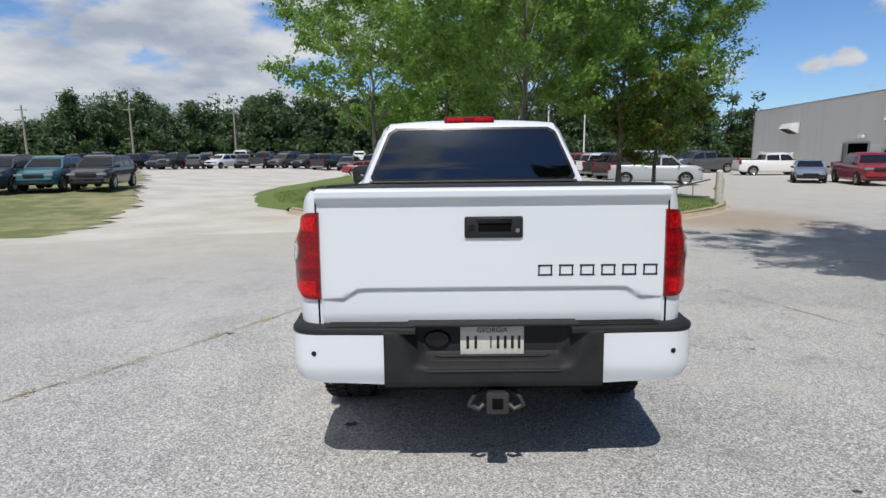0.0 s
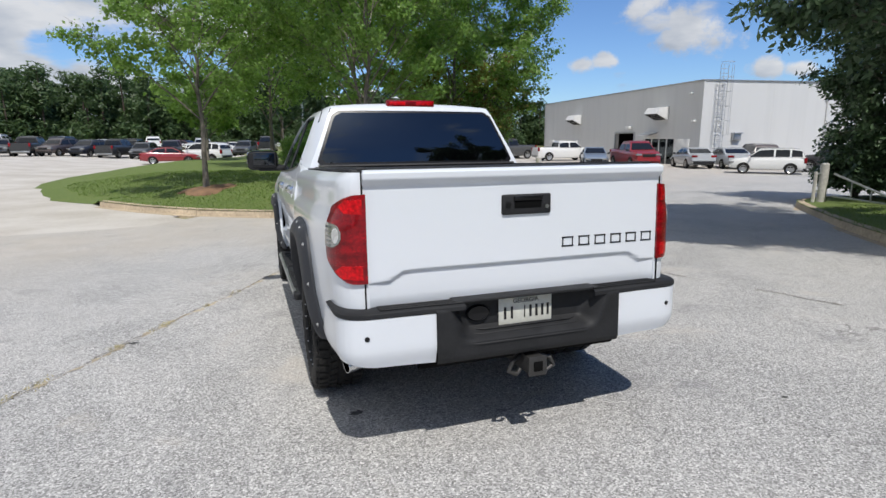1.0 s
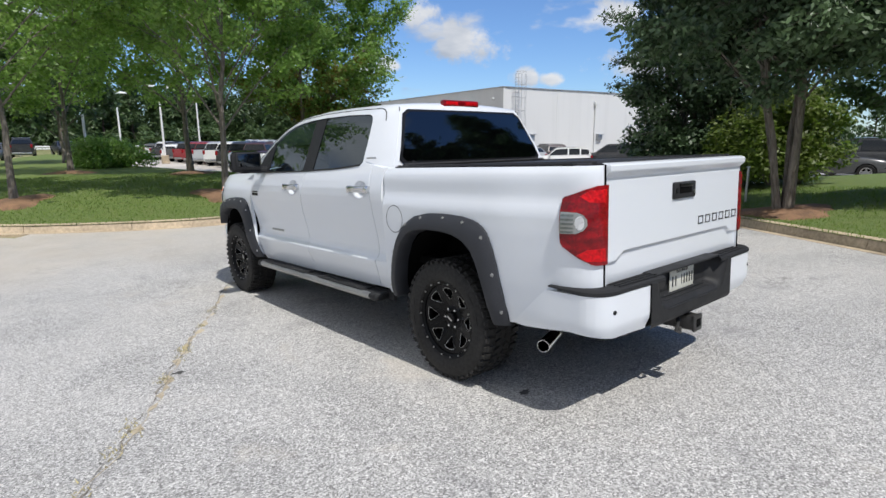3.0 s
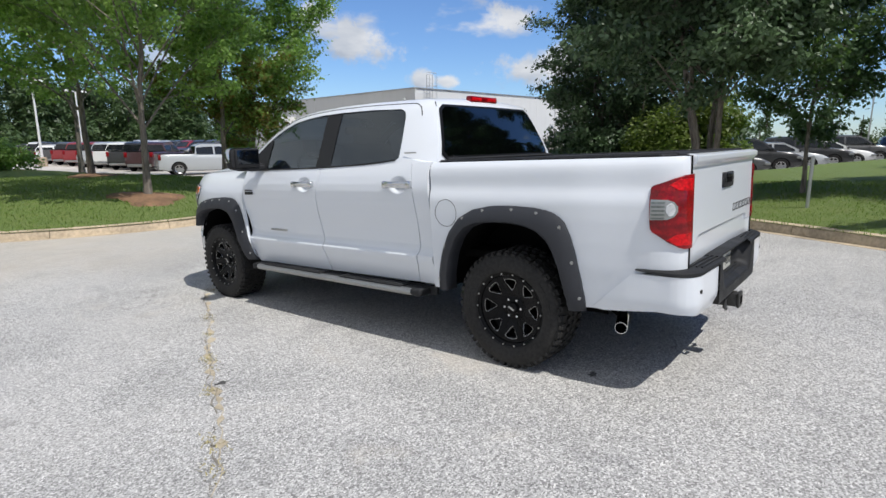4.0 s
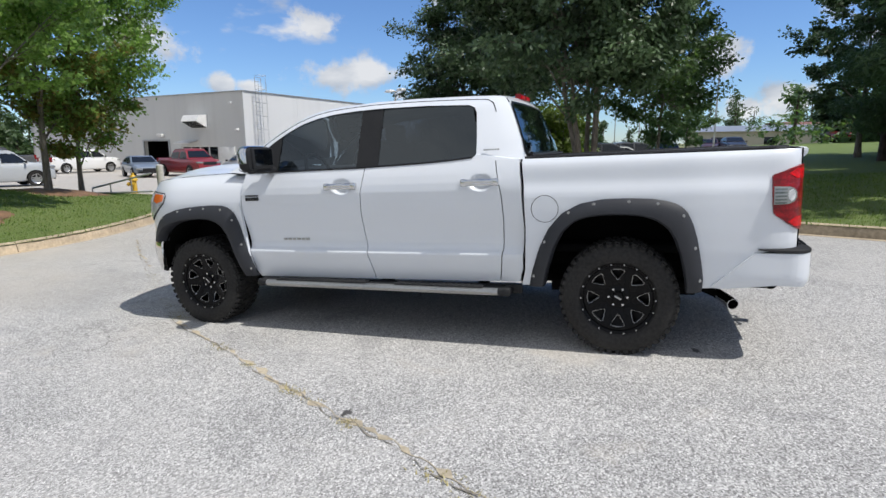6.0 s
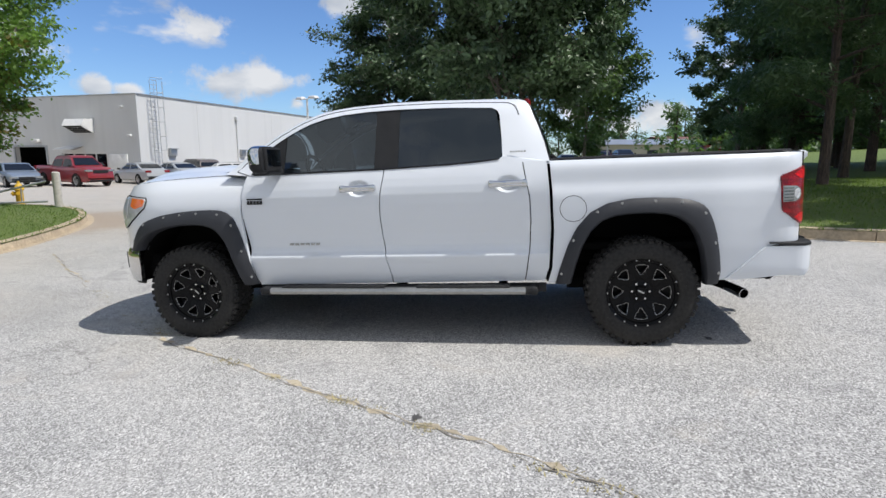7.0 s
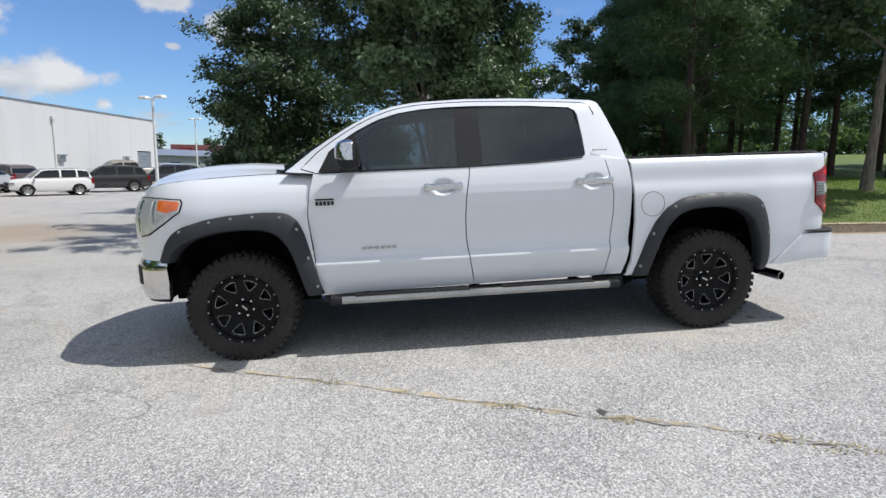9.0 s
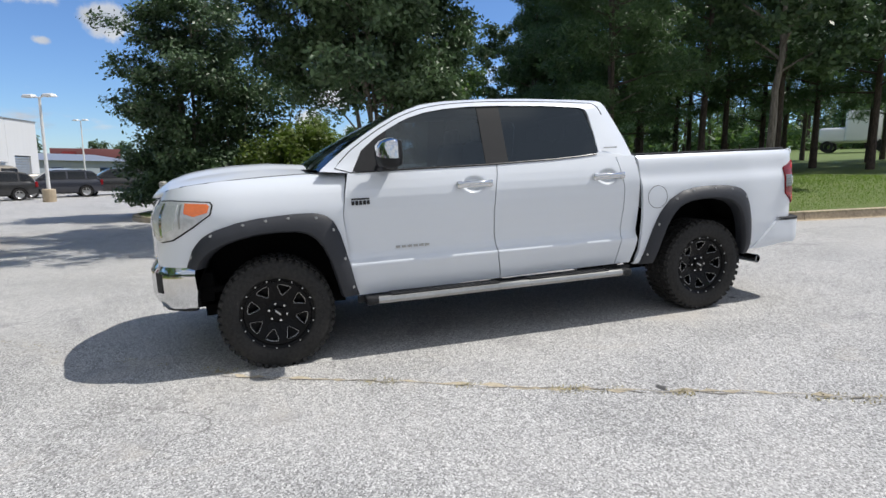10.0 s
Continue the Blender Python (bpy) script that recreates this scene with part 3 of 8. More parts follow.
def kerb(line, lawn, label):
    """A concrete kerb of single lengths with open joints along a line."""
    root = new("kerb")
    tagged(root, label, "kerb", kind="structure")
    pts = resample([(x, y, 0) for x, y in line], max(2, int(sum(math.dist(a, b) for a, b in zip(line, line[1:])) / 0.5)))
    prof = [(0.16, -0.1), (0.16, 0.0), (0.02, 0.004), (0.012, 0.02), (-0.01, 0.13), (-0.03, 0.155), (-0.06, 0.162), (-0.17, 0.165), (-0.17, -0.1)]
    per = 4
    for i in range(0, len(pts) - 1, per):
        seg = pts[i:i + per + 1]
        rows = []
        for j, p in enumerate(seg):
            k = i + j
            d = (pts[min(k + 1, len(pts) - 1)] - pts[max(k - 1, 0)]).normalized()
            side = Vector((d.y, -d.x, 0))
            q = p
            if j == 0:
                q = p + d * 0.006
            if j == len(seg) - 1:
                q = p - d * 0.006
            z = land(p.x, p.y)
            rows.append([q + side * a + Vector((0, 0, z + b)) for a, b in prof])
        bm = bmesh.new()
        loft(bm, rows, closed=True, caps=True)
        part("kerb_stone", bm, M_CONCRETE, root)


def joint_line(name, line, width, mat, label, lift=0.006, seed=1, gaps=0.0):
    """A crooked thin seam on the ground."""
    rng = random.Random(seed)
    pts = resample([(x, y, 0) for x, y in line], int(sum(math.dist(a, b) for a, b in zip(line, line[1:])) / 0.06))
    rows = []
    off = 0.0
    for i, p in enumerate(pts):
        d = (pts[min(i + 1, len(pts) - 1)] - pts[max(i - 1, 0)]).normalized()
        side = Vector((-d.y, d.x, 0))
        off = off * 0.85 + rng.uniform(-0.02, 0.02)
        w = width * rng.uniform(0.25, 1.0) if rng.random() > gaps else width * 0.08
        c = p + side * off
        rows.append([Vector((q.x, q.y, land(q.x, q.y) + lift)) for q in (c + side * w / 2, c - side * w / 2)])
    bm = bmesh.new()
    loft(bm, rows)
    bm.normal_update()
    if sum(f.normal.z for f in bm.faces) < 0:
        bmesh.ops.reverse_faces(bm, faces=bm.faces[:])
    return solid(name, bm, mat, label, "crack", kind="structure")


build_ground()
kerb(KERB_BUILT, lawn_north, "sand-stained concrete kerb round the lawn")
kerb(KERB_EAST, lawn_east, "weathered concrete kerb below the lawn")
M_CRACK = plain("crack_filler", (0.22, 0.20, 0.17), 0.95, grain=30.0, vary=0.4)
M_WEED = plain("dry_weeds", (0.33, 0.29, 0.15), 0.95, grain=60.0, vary=0.5)
CRACK = [(-4.2, 0.9), (-3.6, 2.2), (-2.99, 3.5), (-2.6, 4.15), (-2.2, 4.9), (-1.95, 5.4), (-1.4, 6.45), (-0.95, 7.3), (-0.2, 8.4), (0.55, 9.3), (1.7, 10.8), (3.0, 12.4)]
joint_line("crack", CRACK, 0.018, M_CRACK, "dark crack running across the asphalt", seed=2, gaps=0.32)
M_SOIL = plain("sandy_soil", (0.43, 0.37, 0.27), 0.95, grain=40.0, vary=0.3)
joint_line("crack", CRACK, 0.07, M_SOIL, "sandy soil washed into the crack", 0.004, seed=7, gaps=0.62)
joint_line("crack", [(-2.6, 9.6), (-1.4, 8.6), (-0.9, 8.2), (0.24, 9.4)], 0.02, M_CRACK, "fine branching crack in the asphalt", seed=3, gaps=0.3)
joint_line("crack", [(3.2, 9.6), (3.4, 7.4), (3.9, 5.2), (4.3, 3.6)], 0.03, M_CRACK, "thin crack in the asphalt beside the kerb", seed=5, gaps=0.3)

# ---- the white pickup ----
# built level in its own frame: x to its right, y ahead, rear axle over the origin
TRUCK_POSE = pose(0.235, 3.582, land(0.235, 3.582), -2.62, 0, -0.34)
TYRE_R, AXLE_F = 0.408, 3.69

DOOR_W = [(0.44, 0.88), (0.49, 0.898), (0.56, 0.919), (0.64, 0.943), (0.68, 0.958), (0.702, 0.9650), (0.714, 0.962), (0.744, 0.931), (0.79, 0.923), (0.88, 0.935), (1.00, 0.961), (1.12, 0.981), (1.20, 0.985),
          (1.26, 0.978), (1.32, 0.962), (1.37, 0.944), (1.41, 0.925), (1.86, 0.742), (1.92, 0.69)]
BED_W = [(0.44, 0.90), (0.50, 0.935), (0.60, 0.965), (0.75, 0.985), (0.90, 0.994), (1.05, 0.998), (1.15, 0.994), (1.195, 0.982), (1.22, 0.968), (1.26, 0.962), (1.33, 0.958), (1.37, 0.950), (1.395, 0.936), (1.412, 0.905)]
FENDER_W = [(0.44, 0.90), (0.55, 0.95), (0.70, 0.982), (0.90, 0.985), (1.05, 0.992), (1.14, 0.990), (1.20, 0.978), (1.27, 0.955), (1.33, 0.915), (1.37, 0.87), (1.40, 0.80)]


def eased(table, v):
    """Look-up smoothed over a short span."""
    return sum(lerp_table(table, v + d) * w for d, w in ((-0.008, 0.25), (0, 0.5), (0.008, 0.25)))


def door_shape(u, v, depth):
    scoop = 0.0
    for yc in (2.158, 0.978):
        rho = math.hypot((u - yc) / 0.098, (v - 1.252) / 0.070)
        scoop += 0.034 * smooth01(1.0, 0.55, rho)
    return Vector((-(eased(DOOR_W, v) - depth - scoop), u, v))


def bed_shape(u, v, depth):
    """u runs back along the side, then round the rear corner."""
    w = eased(BED_W, v) - 0.042 * smooth01(0.45, 0.95, u) - depth
    if u <= 0.88:
        return Vector((-w, -u, v))
    a = min(1.0, (u - 0.88) / 0.285) * math.pi / 2
    return Vector((-(0.800 + (w - 0.800) * math.cos(a) ** 0.9), -(0.88 + (0.225 - depth) * math.sin(a) ** 0.9), v))


def fender_shape(u, v, depth):
    """u runs ahead along the side, then round the front corner."""
    w = eased(FENDER_W, v) - depth
    if u <= 3.9:
        return Vector((-w, u, v))
    a = min(1.15, (u - 3.9) / 0.79) * math.pi / 2
    return Vector((-(0.58 + (w - 0.58) * math.cos(a)), 3.9 + (0.60 - depth - 0.12 * smooth01(1.1, 1.4, v)) * math.sin(min(a, math.pi / 2)), v))


def lifted(shape, up):
    return lambda u, v, d: shape(u, v, d - up)


# the outer line of the rear flare, from its front foot over the top to its rear foot
REAR_OUT = [(0.634, 0.47), (0.600, 0.60), (0.545, 0.77), (0.478, 0.91), (0.384, 1.020), (0.260, 1.088), (0.10, 1.118), (-0.06, 1.122), (-0.226, 1.114), (-0.345, 1.092), (-0.425, 1.045), (-0.470, 0.95), (-0.502, 0.838), (-0.530, 0.68), (-0.545, 0.56), (-0.540, 0.47)]
REAR_IN = [(0.520, 0.48), (0.487, 0.62), (0.436, 0.775), (0.375, 0.89), (0.295, 0.965), (0.20, 1.000), (0.07, 1.012), (-0.06, 1.012), (-0.16, 1.000), (-0.245, 0.975), (-0.32, 0.92), (-0.365, 0.84), (-0.400, 0.74), (-0.425, 0.62), (-0.440, 0.53), (-0.440, 0.47)]
FRONT_OUT = [(3.090, 0.476), (3.118, 0.57), (3.145, 0.70), (3.175, 0.83), (3.205, 0.95), (3.245, 1.045), (3.30, 1.095), (3.37, 1.116), (3.50, 1.120), (3.62, 1.115), (3.76, 1.105), (3.90, 1.085), (4.045, 1.035), (4.11, 0.99), (4.165, 0.92), (4.215, 0.80)]
FRONT_IN = [(3.215, 0.476), (3.238, 0.56), (3.262, 0.66), (3.288, 0.76), (3.325, 0.855), (3.375, 0.93), (3.43, 0.972), (3.51, 0.995), (3.61, 1.000), (3.70, 0.998), (3.80, 0.990), (3.907, 0.968), (3.99, 0.935), (4.05, 0.895), (4.10, 0.84), (4.13, 0.78)]


def build_truck():
    truck = thing("pickup_truck", TRUCK_POSE, "white lifted crew-cab pickup truck with black wheels, parked on asphalt", "pickup truck")

    # doors
    front = [(3.125, 0.50), (3.10, 0.46)] + [(1.940, 0.475), (1.938, 0.52), (1.965, 0.66), (1.992, 0.86), (1.998, 1.03), (1.985, 1.20), (1.962, 1.32), (1.952, 1.398), (3.115, 1.392), (3.150, 1.25), (3.172, 1.08), (3.160, 0.92), (3.140, 0.72)]
    rear = [(1.932, 0.475), (0.868, 0.490), (0.855, 0.56), (0.828, 0.75), (0.815, 0.98), (0.822, 1.15), (0.860, 1.34), (0.872, 1.42), (1.10, 1.418), (1.944, 1.398), (1.954, 1.32), (1.977, 1.20), (1.990, 1.03), (1.984, 0.86), (1.957, 0.66), (1.930, 0.52)]
    for name, line in (("front_door", front), ("rear_door", rear)):
        doors = both_sides(name, sheet(line, door_shape, 0.06, 0.09, 0.028, cuts_u=[(2.158 if name == "front_door" else 0.978) + 0.011 * j for j in range(-10, 11)], cuts_v=[1.175 + 0.008 * j for j in range(20)] + [0.60 + 0.0125 * j for j in range(46)]), M_WHITE, truck)
        yc = 2.158 if name == "front_door" else 0.978
        for k, d in zip((-1, 1), doors):
            bm = bmesh.new()
            tube(bm, [(k * 0.986, yc + 0.135, 1.262), (k * 1.002, yc + 0.10, 1.263), (k * 1.004, yc, 1.264), (k * 1.002, yc - 0.10, 1.263), (k * 0.986, yc - 0.135, 1.262)], [0.014, 0.018, 0.018, 0.018, 0.014], 12)
            tube(bm, [(k * 0.988, yc + 0.128, 1.248), (k * 1.001, yc + 0.095, 1.247), (k * 1.003, yc, 1.247), (k * 1.001, yc - 0.095, 1.247), (k * 0.988, yc - 0.128, 1.248)], [0.012, 0.015, 0.015, 0.015, 0.012], 12)
            box(bm, (k * 0.990, yc + 0.122, 1.256), (0.05, 0.052, 0.058), 0.014, seg=3)
            box(bm, (k * 0.990, yc - 0.124, 1.256), (0.05, 0.046, 0.058), 0.014, seg=3)
            part("handle", bm, M_CHROME, d, "chrome pull handle")

    # cab lower sill, front fender, bed side
    both_sides("sill", sheet([(3.10, 0.452), (0.70, 0.468), (0.70, 0.40), (3.10, 0.40)], lambda u, v, d: Vector((-(0.895 - d), u, v)), 0.03, 0.4, 0.05), M_TRIM, truck)
    fend = [(3.1285, 0.50), (3.145, 0.72), (3.165, 0.92), (3.1775, 1.08), (3.156, 1.25), (3.121, 1.395), (3.6, 1.39), (4.0, 1.37), (4.45, 1.33), (4.72, 1.27), (4.72, 0.79), (4.20, 0.79)] + [(y + 0.01, z + 0.02) for y, z in FRONT_IN[::-1]][1:-1] + [(3.22, 0.49)]
    both_sides("front_fender", sheet(fend, fender_shape, 0.03, 0.05, 0.03), M_WHITE, truck)
    bed = [(-0.690, 0.475), (-0.655, 0.60), (-0.640, 0.90), (-0.650, 1.20), (-0.668, 1.412), (0.0, 1.410), (0.9, 1.405), (1.165, 1.405), (1.165, 0.775), (0.90, 0.755), (0.84, 0.735), (0.60, 0.50), (0.45, 0.49)] + [(-y, z + 0.015) for y, z in REAR_IN[::-1]][1:-1] + [(-0.53, 0.48)]
    bed_sides = both_sides("bed_side", sheet(bed, bed_shape, 0.03, 0.05, 0.026, cuts_u=(0.92, 0.94, 0.96, 0.98, 1.0, 1.03, 1.06, 1.09, 1.12, 1.15)), M_WHITE, truck)
    corner = [(0.860, 0.490), (0.847, 0.56), (0.820, 0.75), (0.807, 0.98), (0.814, 1.15), (0.852, 1.34), (0.864, 1.416), (0.690, 1.416), (0.672, 1.20), (0.662, 0.90), (0.680, 0.60), (0.712, 0.49)]
    both_sides("cab_corner", sheet(corner, door_shape, 0.10, 0.05, 0.028), M_WHITE, truck)
    # cab-to-bed gap filler and fuel flap
    for k, b in zip((-1, 1), bed_sides):
        bm = bmesh.new()
        box(bm, (k * 0.80, 0.672, 0.94), (0.24, 0.05, 0.90), 0.005)
        part("gap_filler", bm, M_VOID, truck)
    ring = []
    for r0, r1, up in ((0.098, 0.094, 0.0015),):
        bm = bmesh.new()
        loft(bm, [[bed_shape(-(0.500 + r * math.cos(a)), 1.055 + r * math.sin(a), -up) for a in (math.tau * j / 40 for j in range(40))] for r in (r0, r1)], closed=True)
        part("fuel_flap_gap", bm, M_VOID, bed_sides[0], "thin dark ring round the fuel flap")

    # cab side frame: from the roof edge to the window opening
    edge = [(3.32, 1.405, 0.875), (3.20, 1.500, 0.845), (3.127, 1.555, 0.828), (3.02, 1.625, 0.802), (2.91, 1.694, 0.775), (2.81, 1.752, 0.750), (2.706, 1.806, 0.725), (2.60, 1.850, 0.700), (2.504, 1.880, 0.682), (2.39, 1.900, 0.668), (2.26, 1.914, 0.660),
            (1.93, 1.928, 0.655), (1.557, 1.926, 0.652), (1.10, 1.911, 0.650), (0.900, 1.900, 0.650), (0.852, 1.888, 0.655), (0.822, 1.862, 0.668), (0.800, 1.810, 0.690), (0.752, 1.690, 0.740), (0.706, 1.560, 0.800), (0.668, 1.412, 0.865)]
    outer = [(y, z) for y, z, _ in edge] + [(0.872, 1.412), (1.10, 1.408), (1.95, 1.392), (3.10, 1.385)]
    opening = [(3.085, 1.388), (2.745, 1.390), (2.01, 1.396), (1.45, 1.412), (1.10, 1.432), (1.045, 1.440), (1.020, 1.462), (1.026, 1.60), (1.042, 1.775), (1.060, 1.815), (1.107, 1.838), (1.45, 1.858), (1.844, 1.866), (2.10, 1.862), (2.30, 1.848), (2.47, 1.822), (2.60, 1.785), (2.665, 1.758), (2.78, 1.700), (2.89, 1.632), (3.00, 1.545)]
    edge_w = {(y, z): w for y, z, w in edge}

    def ray_hit(loop, ang):
        d = Vector((math.cos(ang), math.sin(ang)))
        c = Vector((2.0, 1.62))
        best = None
        for a, b in zip(loop, loop[1:] + loop[:1]):
            a2, e = Vector(a) - c, Vector(b) - Vector(a)
            den = d.x * e.y - d.y * e.x
            if abs(den) < 1e-9:
                continue
            t, s = (a2.x * e.y - a2.y * e.x) / den, (a2.x * d.y - a2.y * d.x) / den
            if t > 0 and -1e-6 <= s <= 1 + 1e-6 and (best is None or t > best[0]):
                wa, wb = edge_w.get(a), edge_w.get(b)
                w = wa + (wb - wa) * s if wa and wb else None
                best = (t, c + d * t, w)
        return best

    angs = sorted({round(math.atan2(z - 1.62, y - 2.0), 4) for y, z in outer + opening} | {math.tau * i / 90 - math.pi for i in range(90)})
    rows = [[], [], [], [], []]
    for a in angs:
        _, po, wo = ray_hit(outer, a)
        _, pi, _ = ray_hit(opening, a)
        wo = wo or eased(DOOR_W, po.y)
        wi = eased(DOOR_W, pi.y)
        for row, k in zip(rows, (0.0, 0.15, 0.5, 1.0, 1.0)):
            p = po.lerp(pi, k)
            w = wo + (wi - wo) * (1 - (1 - k) ** 1.6)
            row.append(Vector((-w, p.x, p.y)))
    rows[4] = [Vector((v.x + 0.03, v.y, v.z)) for v in rows[3]]
    bm = bmesh.new()
    loft(bm, rows, closed=True)
    both_sides("cab_side", bm, M_WHITE, truck)
    bm = bmesh.new()
    loft(bm, [[Vector((v.x + 0.022 + 0.012 * (j < 2), v.y, v.z - 0.010 * (j < 2))) for v in row] for j, row in enumerate(rows[:4])], closed=True)
    both_sides("cabin_lining", bm, M_CABIN, truck)
    seam = []
    for a in angs:
        if -0.30 < a < 3.02:
            p0, p1 = ray_hit(outer, a)[1:], ray_hit(opening, a)[1]
            wo = p0[1] or eased(DOOR_W, p0[0].y)
            p = p0[0].lerp(p1, 0.42)
            seam.append(Vector((-(wo + (eased(DOOR_W, p1.y) - wo) * (1 - 0.58 ** 1.6)) - 0.0005, p.x, p.y)))
    bm = bmesh.new()
    tube(bm, seam, 0.0035, 5)
    both_sides("door_seam", bm, M_VOID, truck)

    # side glass and black pillar trim, set back from the frame
    def pane(line, back=0.012):
        return sheet(line, lambda u, v, d: Vector((-(eased(DOOR_W, v) - back - d), u, v)), 0.004, 0.12, 0.06)

    lo, hi = (lambda y: lerp_table([(1.02, 1.462), (1.045, 1.438), (1.10, 1.430), (1.45, 1.410), (2.01, 1.394), (3.09, 1.386)], y)), (lambda y: lerp_table([(1.02, 1.55), (1.042, 1.775), (1.06, 1.815), (1.107, 1.838), (1.45, 1.858), (1.844, 1.866), (2.10, 1.862), (2.30, 1.848), (2.47, 1.822), (2.60, 1.785), (2.78, 1.700), (2.89, 1.632), (3.00, 1.545), (3.09, 1.40)], y))

    def band(a, b, n=14, grow=0.006):
        ys = [a + (b - a) * i / n for i in range(n + 1)]
        return [(y, lo(y) - grow) for y in ys] + [(y, hi(y) + grow) for y in ys[::-1]]

    for name, a, b, mat in (("rear_side_window", 1.018, 1.845, M_GLASS), ("front_side_window", 2.03, 2.80, M_GLASS_FRONT)):
        for ob in both_sides(name, pane(band(a, b), 0.014), mat, truck, "dark tinted side glass"):
            ob.visible_shadow = False
    both_sides("pillar_trim", pane(band(1.842, 2.033, 4), 0.008), M_TRIM, truck)
    both_sides("mirror_base_trim", pane(band(2.797, 3.092, 6), 0.006), M_TRIM, truck)
    bm = bmesh.new()
    tube(bm, [door_shape(y, lo(y) + 0.004, -0.004) for y in (1.05, 1.2, 1.45, 1.75, 2.01, 2.4, 2.75, 3.06)], 0.007, 6)
    both_sides("belt_moulding", bm, M_BLACK, truck)

    # windscreen, roof, back of the cab: one skin in three parts
    def skin(i, j, cols=15, crown=0.0, shrink=0.0, lift=0.0):
        rows = []
        for y, z, w in edge[i:j]:
            bow_y = 0.17 * smooth01(2.45, 3.3, y) - 0.035 * smooth01(1.0, 0.75, y)
            up = 0.034 * smooth01(3.1, 2.3, y) * smooth01(0.72, 1.0, y)
            row = []
            for c in range(cols):
                t = (2 * c / (cols - 1) - 1) * (1 - shrink)
                row.append(Vector((w * t, y + bow_y * (1 - t * t) + (lift if y > 2.45 else 0) - (lift if y < 0.9 else 0), z + up * (1 - abs(t) ** 2.4) + lift)))
            rows.append(row)
        bm = bmesh.new()
        loft(bm, rows)
        return bm

    part("windscreen", facing_out(skin(0, 9), (0, 1.9, 1.2)), M_GLASS_CLEAR, truck, "raked clear windscreen").visible_shadow = False
    part("roof", facing_out(skin(8, 17), (0, 1.9, 1.2)), M_WHITE, truck)
    part("headliner", skin(8, 17, shrink=0.03, lift=-0.03), M_CABIN, truck, "dark grey roof lining")
    part("cab_back", facing_out(skin(16, 21), (0, 1.9, 1.2)), M_WHITE, truck)
    bm = bmesh.new()
    box(bm, (0, 0.72, 1.1), (1.66, 0.03, 0.66), 0.01)
    part("cab_rear_wall", bm, M_VOID, truck)

    rear_edge = [(z, y) for y, z, _ in edge[16:21]][::-1]
    rear_wide = [(z, w) for _, z, w in edge[16:21]][::-1]

    def back_pane(zlo, zhi, wlo, whi, out):
        rows = []
        for i in range(13):
            t = i / 12
            z = zlo + (zhi - zlo) * t
            y, full = lerp_table(rear_edge, z), lerp_table(rear_wide, z)
            w = wlo + (whi - wlo) * t
            rr = 0.045
            cut = rr - math.sqrt(max(0, rr * rr - max(0, rr - min(z - zlo, zhi - z)) ** 2))
            rows.append([Vector(((w - cut) * u, y - out - 0.035 * smooth01(1.0, 0.75, y) * (1 - ((w - cut) * u / full) ** 2), z)) for u in (c / 8 - 1 for c in range(17))])
        bm = bmesh.new()
        loft(bm, rows)
        return bm

    part("rear_window_seal", facing_out(back_pane(1.432, 1.858, 0.815, 0.650, 0.006), (0, 1.9, 1.2)), M_BLACK, truck)
    part("rear_window", facing_out(back_pane(1.458, 1.840, 0.785, 0.632, 0.011), (0, 1.9, 1.2)), M_GLASS, truck, "dark privacy glass rear window").visible_shadow = False
    bm = bmesh.new()
    box(bm, (-0.02, 0.842, 1.920), (0.40, 0.05, 0.052), 0.012)
    stop = part("third_brake_light", bm, M_RED, truck, "red high-mounted brake light")
    for x in (-0.13, 0.09):
        bm = bmesh.new()
        box(bm, (x, 0.815, 1.919), (0.13, 0.006, 0.026), 0.002)
        part("cargo_lamp", bm, M_RED_BRIGHT, stop)
    for k in (-1, 1):
        bm = bmesh.new()
        tube(bm, [(k * 0.676, 0.812, 1.842), (k * 0.662, 0.832, 1.874)], 0.004, 6)
        part("roof_drip_strip", bm, M_TRIM, truck)

    # hood
    fender_top = [(3.121, 1.395), (3.6, 1.39), (4.0, 1.37), (4.45, 1.33), (4.72, 1.27)]
    rows = []
    for i in range(33):
        u = 3.33 + (4.70 - 3.33) * i / 32
        e = fender_shape(u, lerp_table(fender_top, u), 0.0)
        mid = lerp_table([(3.33, 1.448), (3.6, 1.470), (3.85, 1.464), (4.05, 1.446), (4.22, 1.420), (4.36, 1.385), (4.48, 1.335), (4.60, 1.285), (4.70, 1.255)], u)
        row = []
        for c in range(41):
            t = c / 20 - 1
            x = -e.x * t
            z = e.z + (mid - e.z) * (1 - abs(t) ** 2.4) + 0.020 * smooth01(0.56, 0.42, abs(x)) * smooth01(4.45, 4.1, e.y)
            row.append(Vector((x, e.y + (0.10 + 0.06 * smooth01(4.0, 4.7, u)) * (1 - t * t), z)))
        rows.append(row)
    bm = bmesh.new()
    loft(bm, rows)
    facing_out(bm, (0, 3.5, 0.5))
    part("hood", bm, M_WHITE, truck, "white bonnet with a raised centre")
    bm = bmesh.new()
    tube(bm, [fender_shape(u, lerp_table(fender_top, u) + 0.001, -0.001) for u in (3.34, 3.5, 3.7, 3.9, 4.1, 4.3, 4.5, 4.66)], 0.0028, 5)
    both_sides("hood_seam", bm, M_VOID, truck)
    bm = bmesh.new()
    loft(bm, [[Vector((0.86 * u, 3.22 + 0.20 * (1 - u * u), 1.398)) for u in (c / 8 - 1 for c in range(17))], [Vector((0.82 * u, 3.38 + 0.12 * (1 - u * u), 1.425)) for u in (c / 8 - 1 for c in range(17))]])
    part("cowl", bm, M_TRIM, truck)

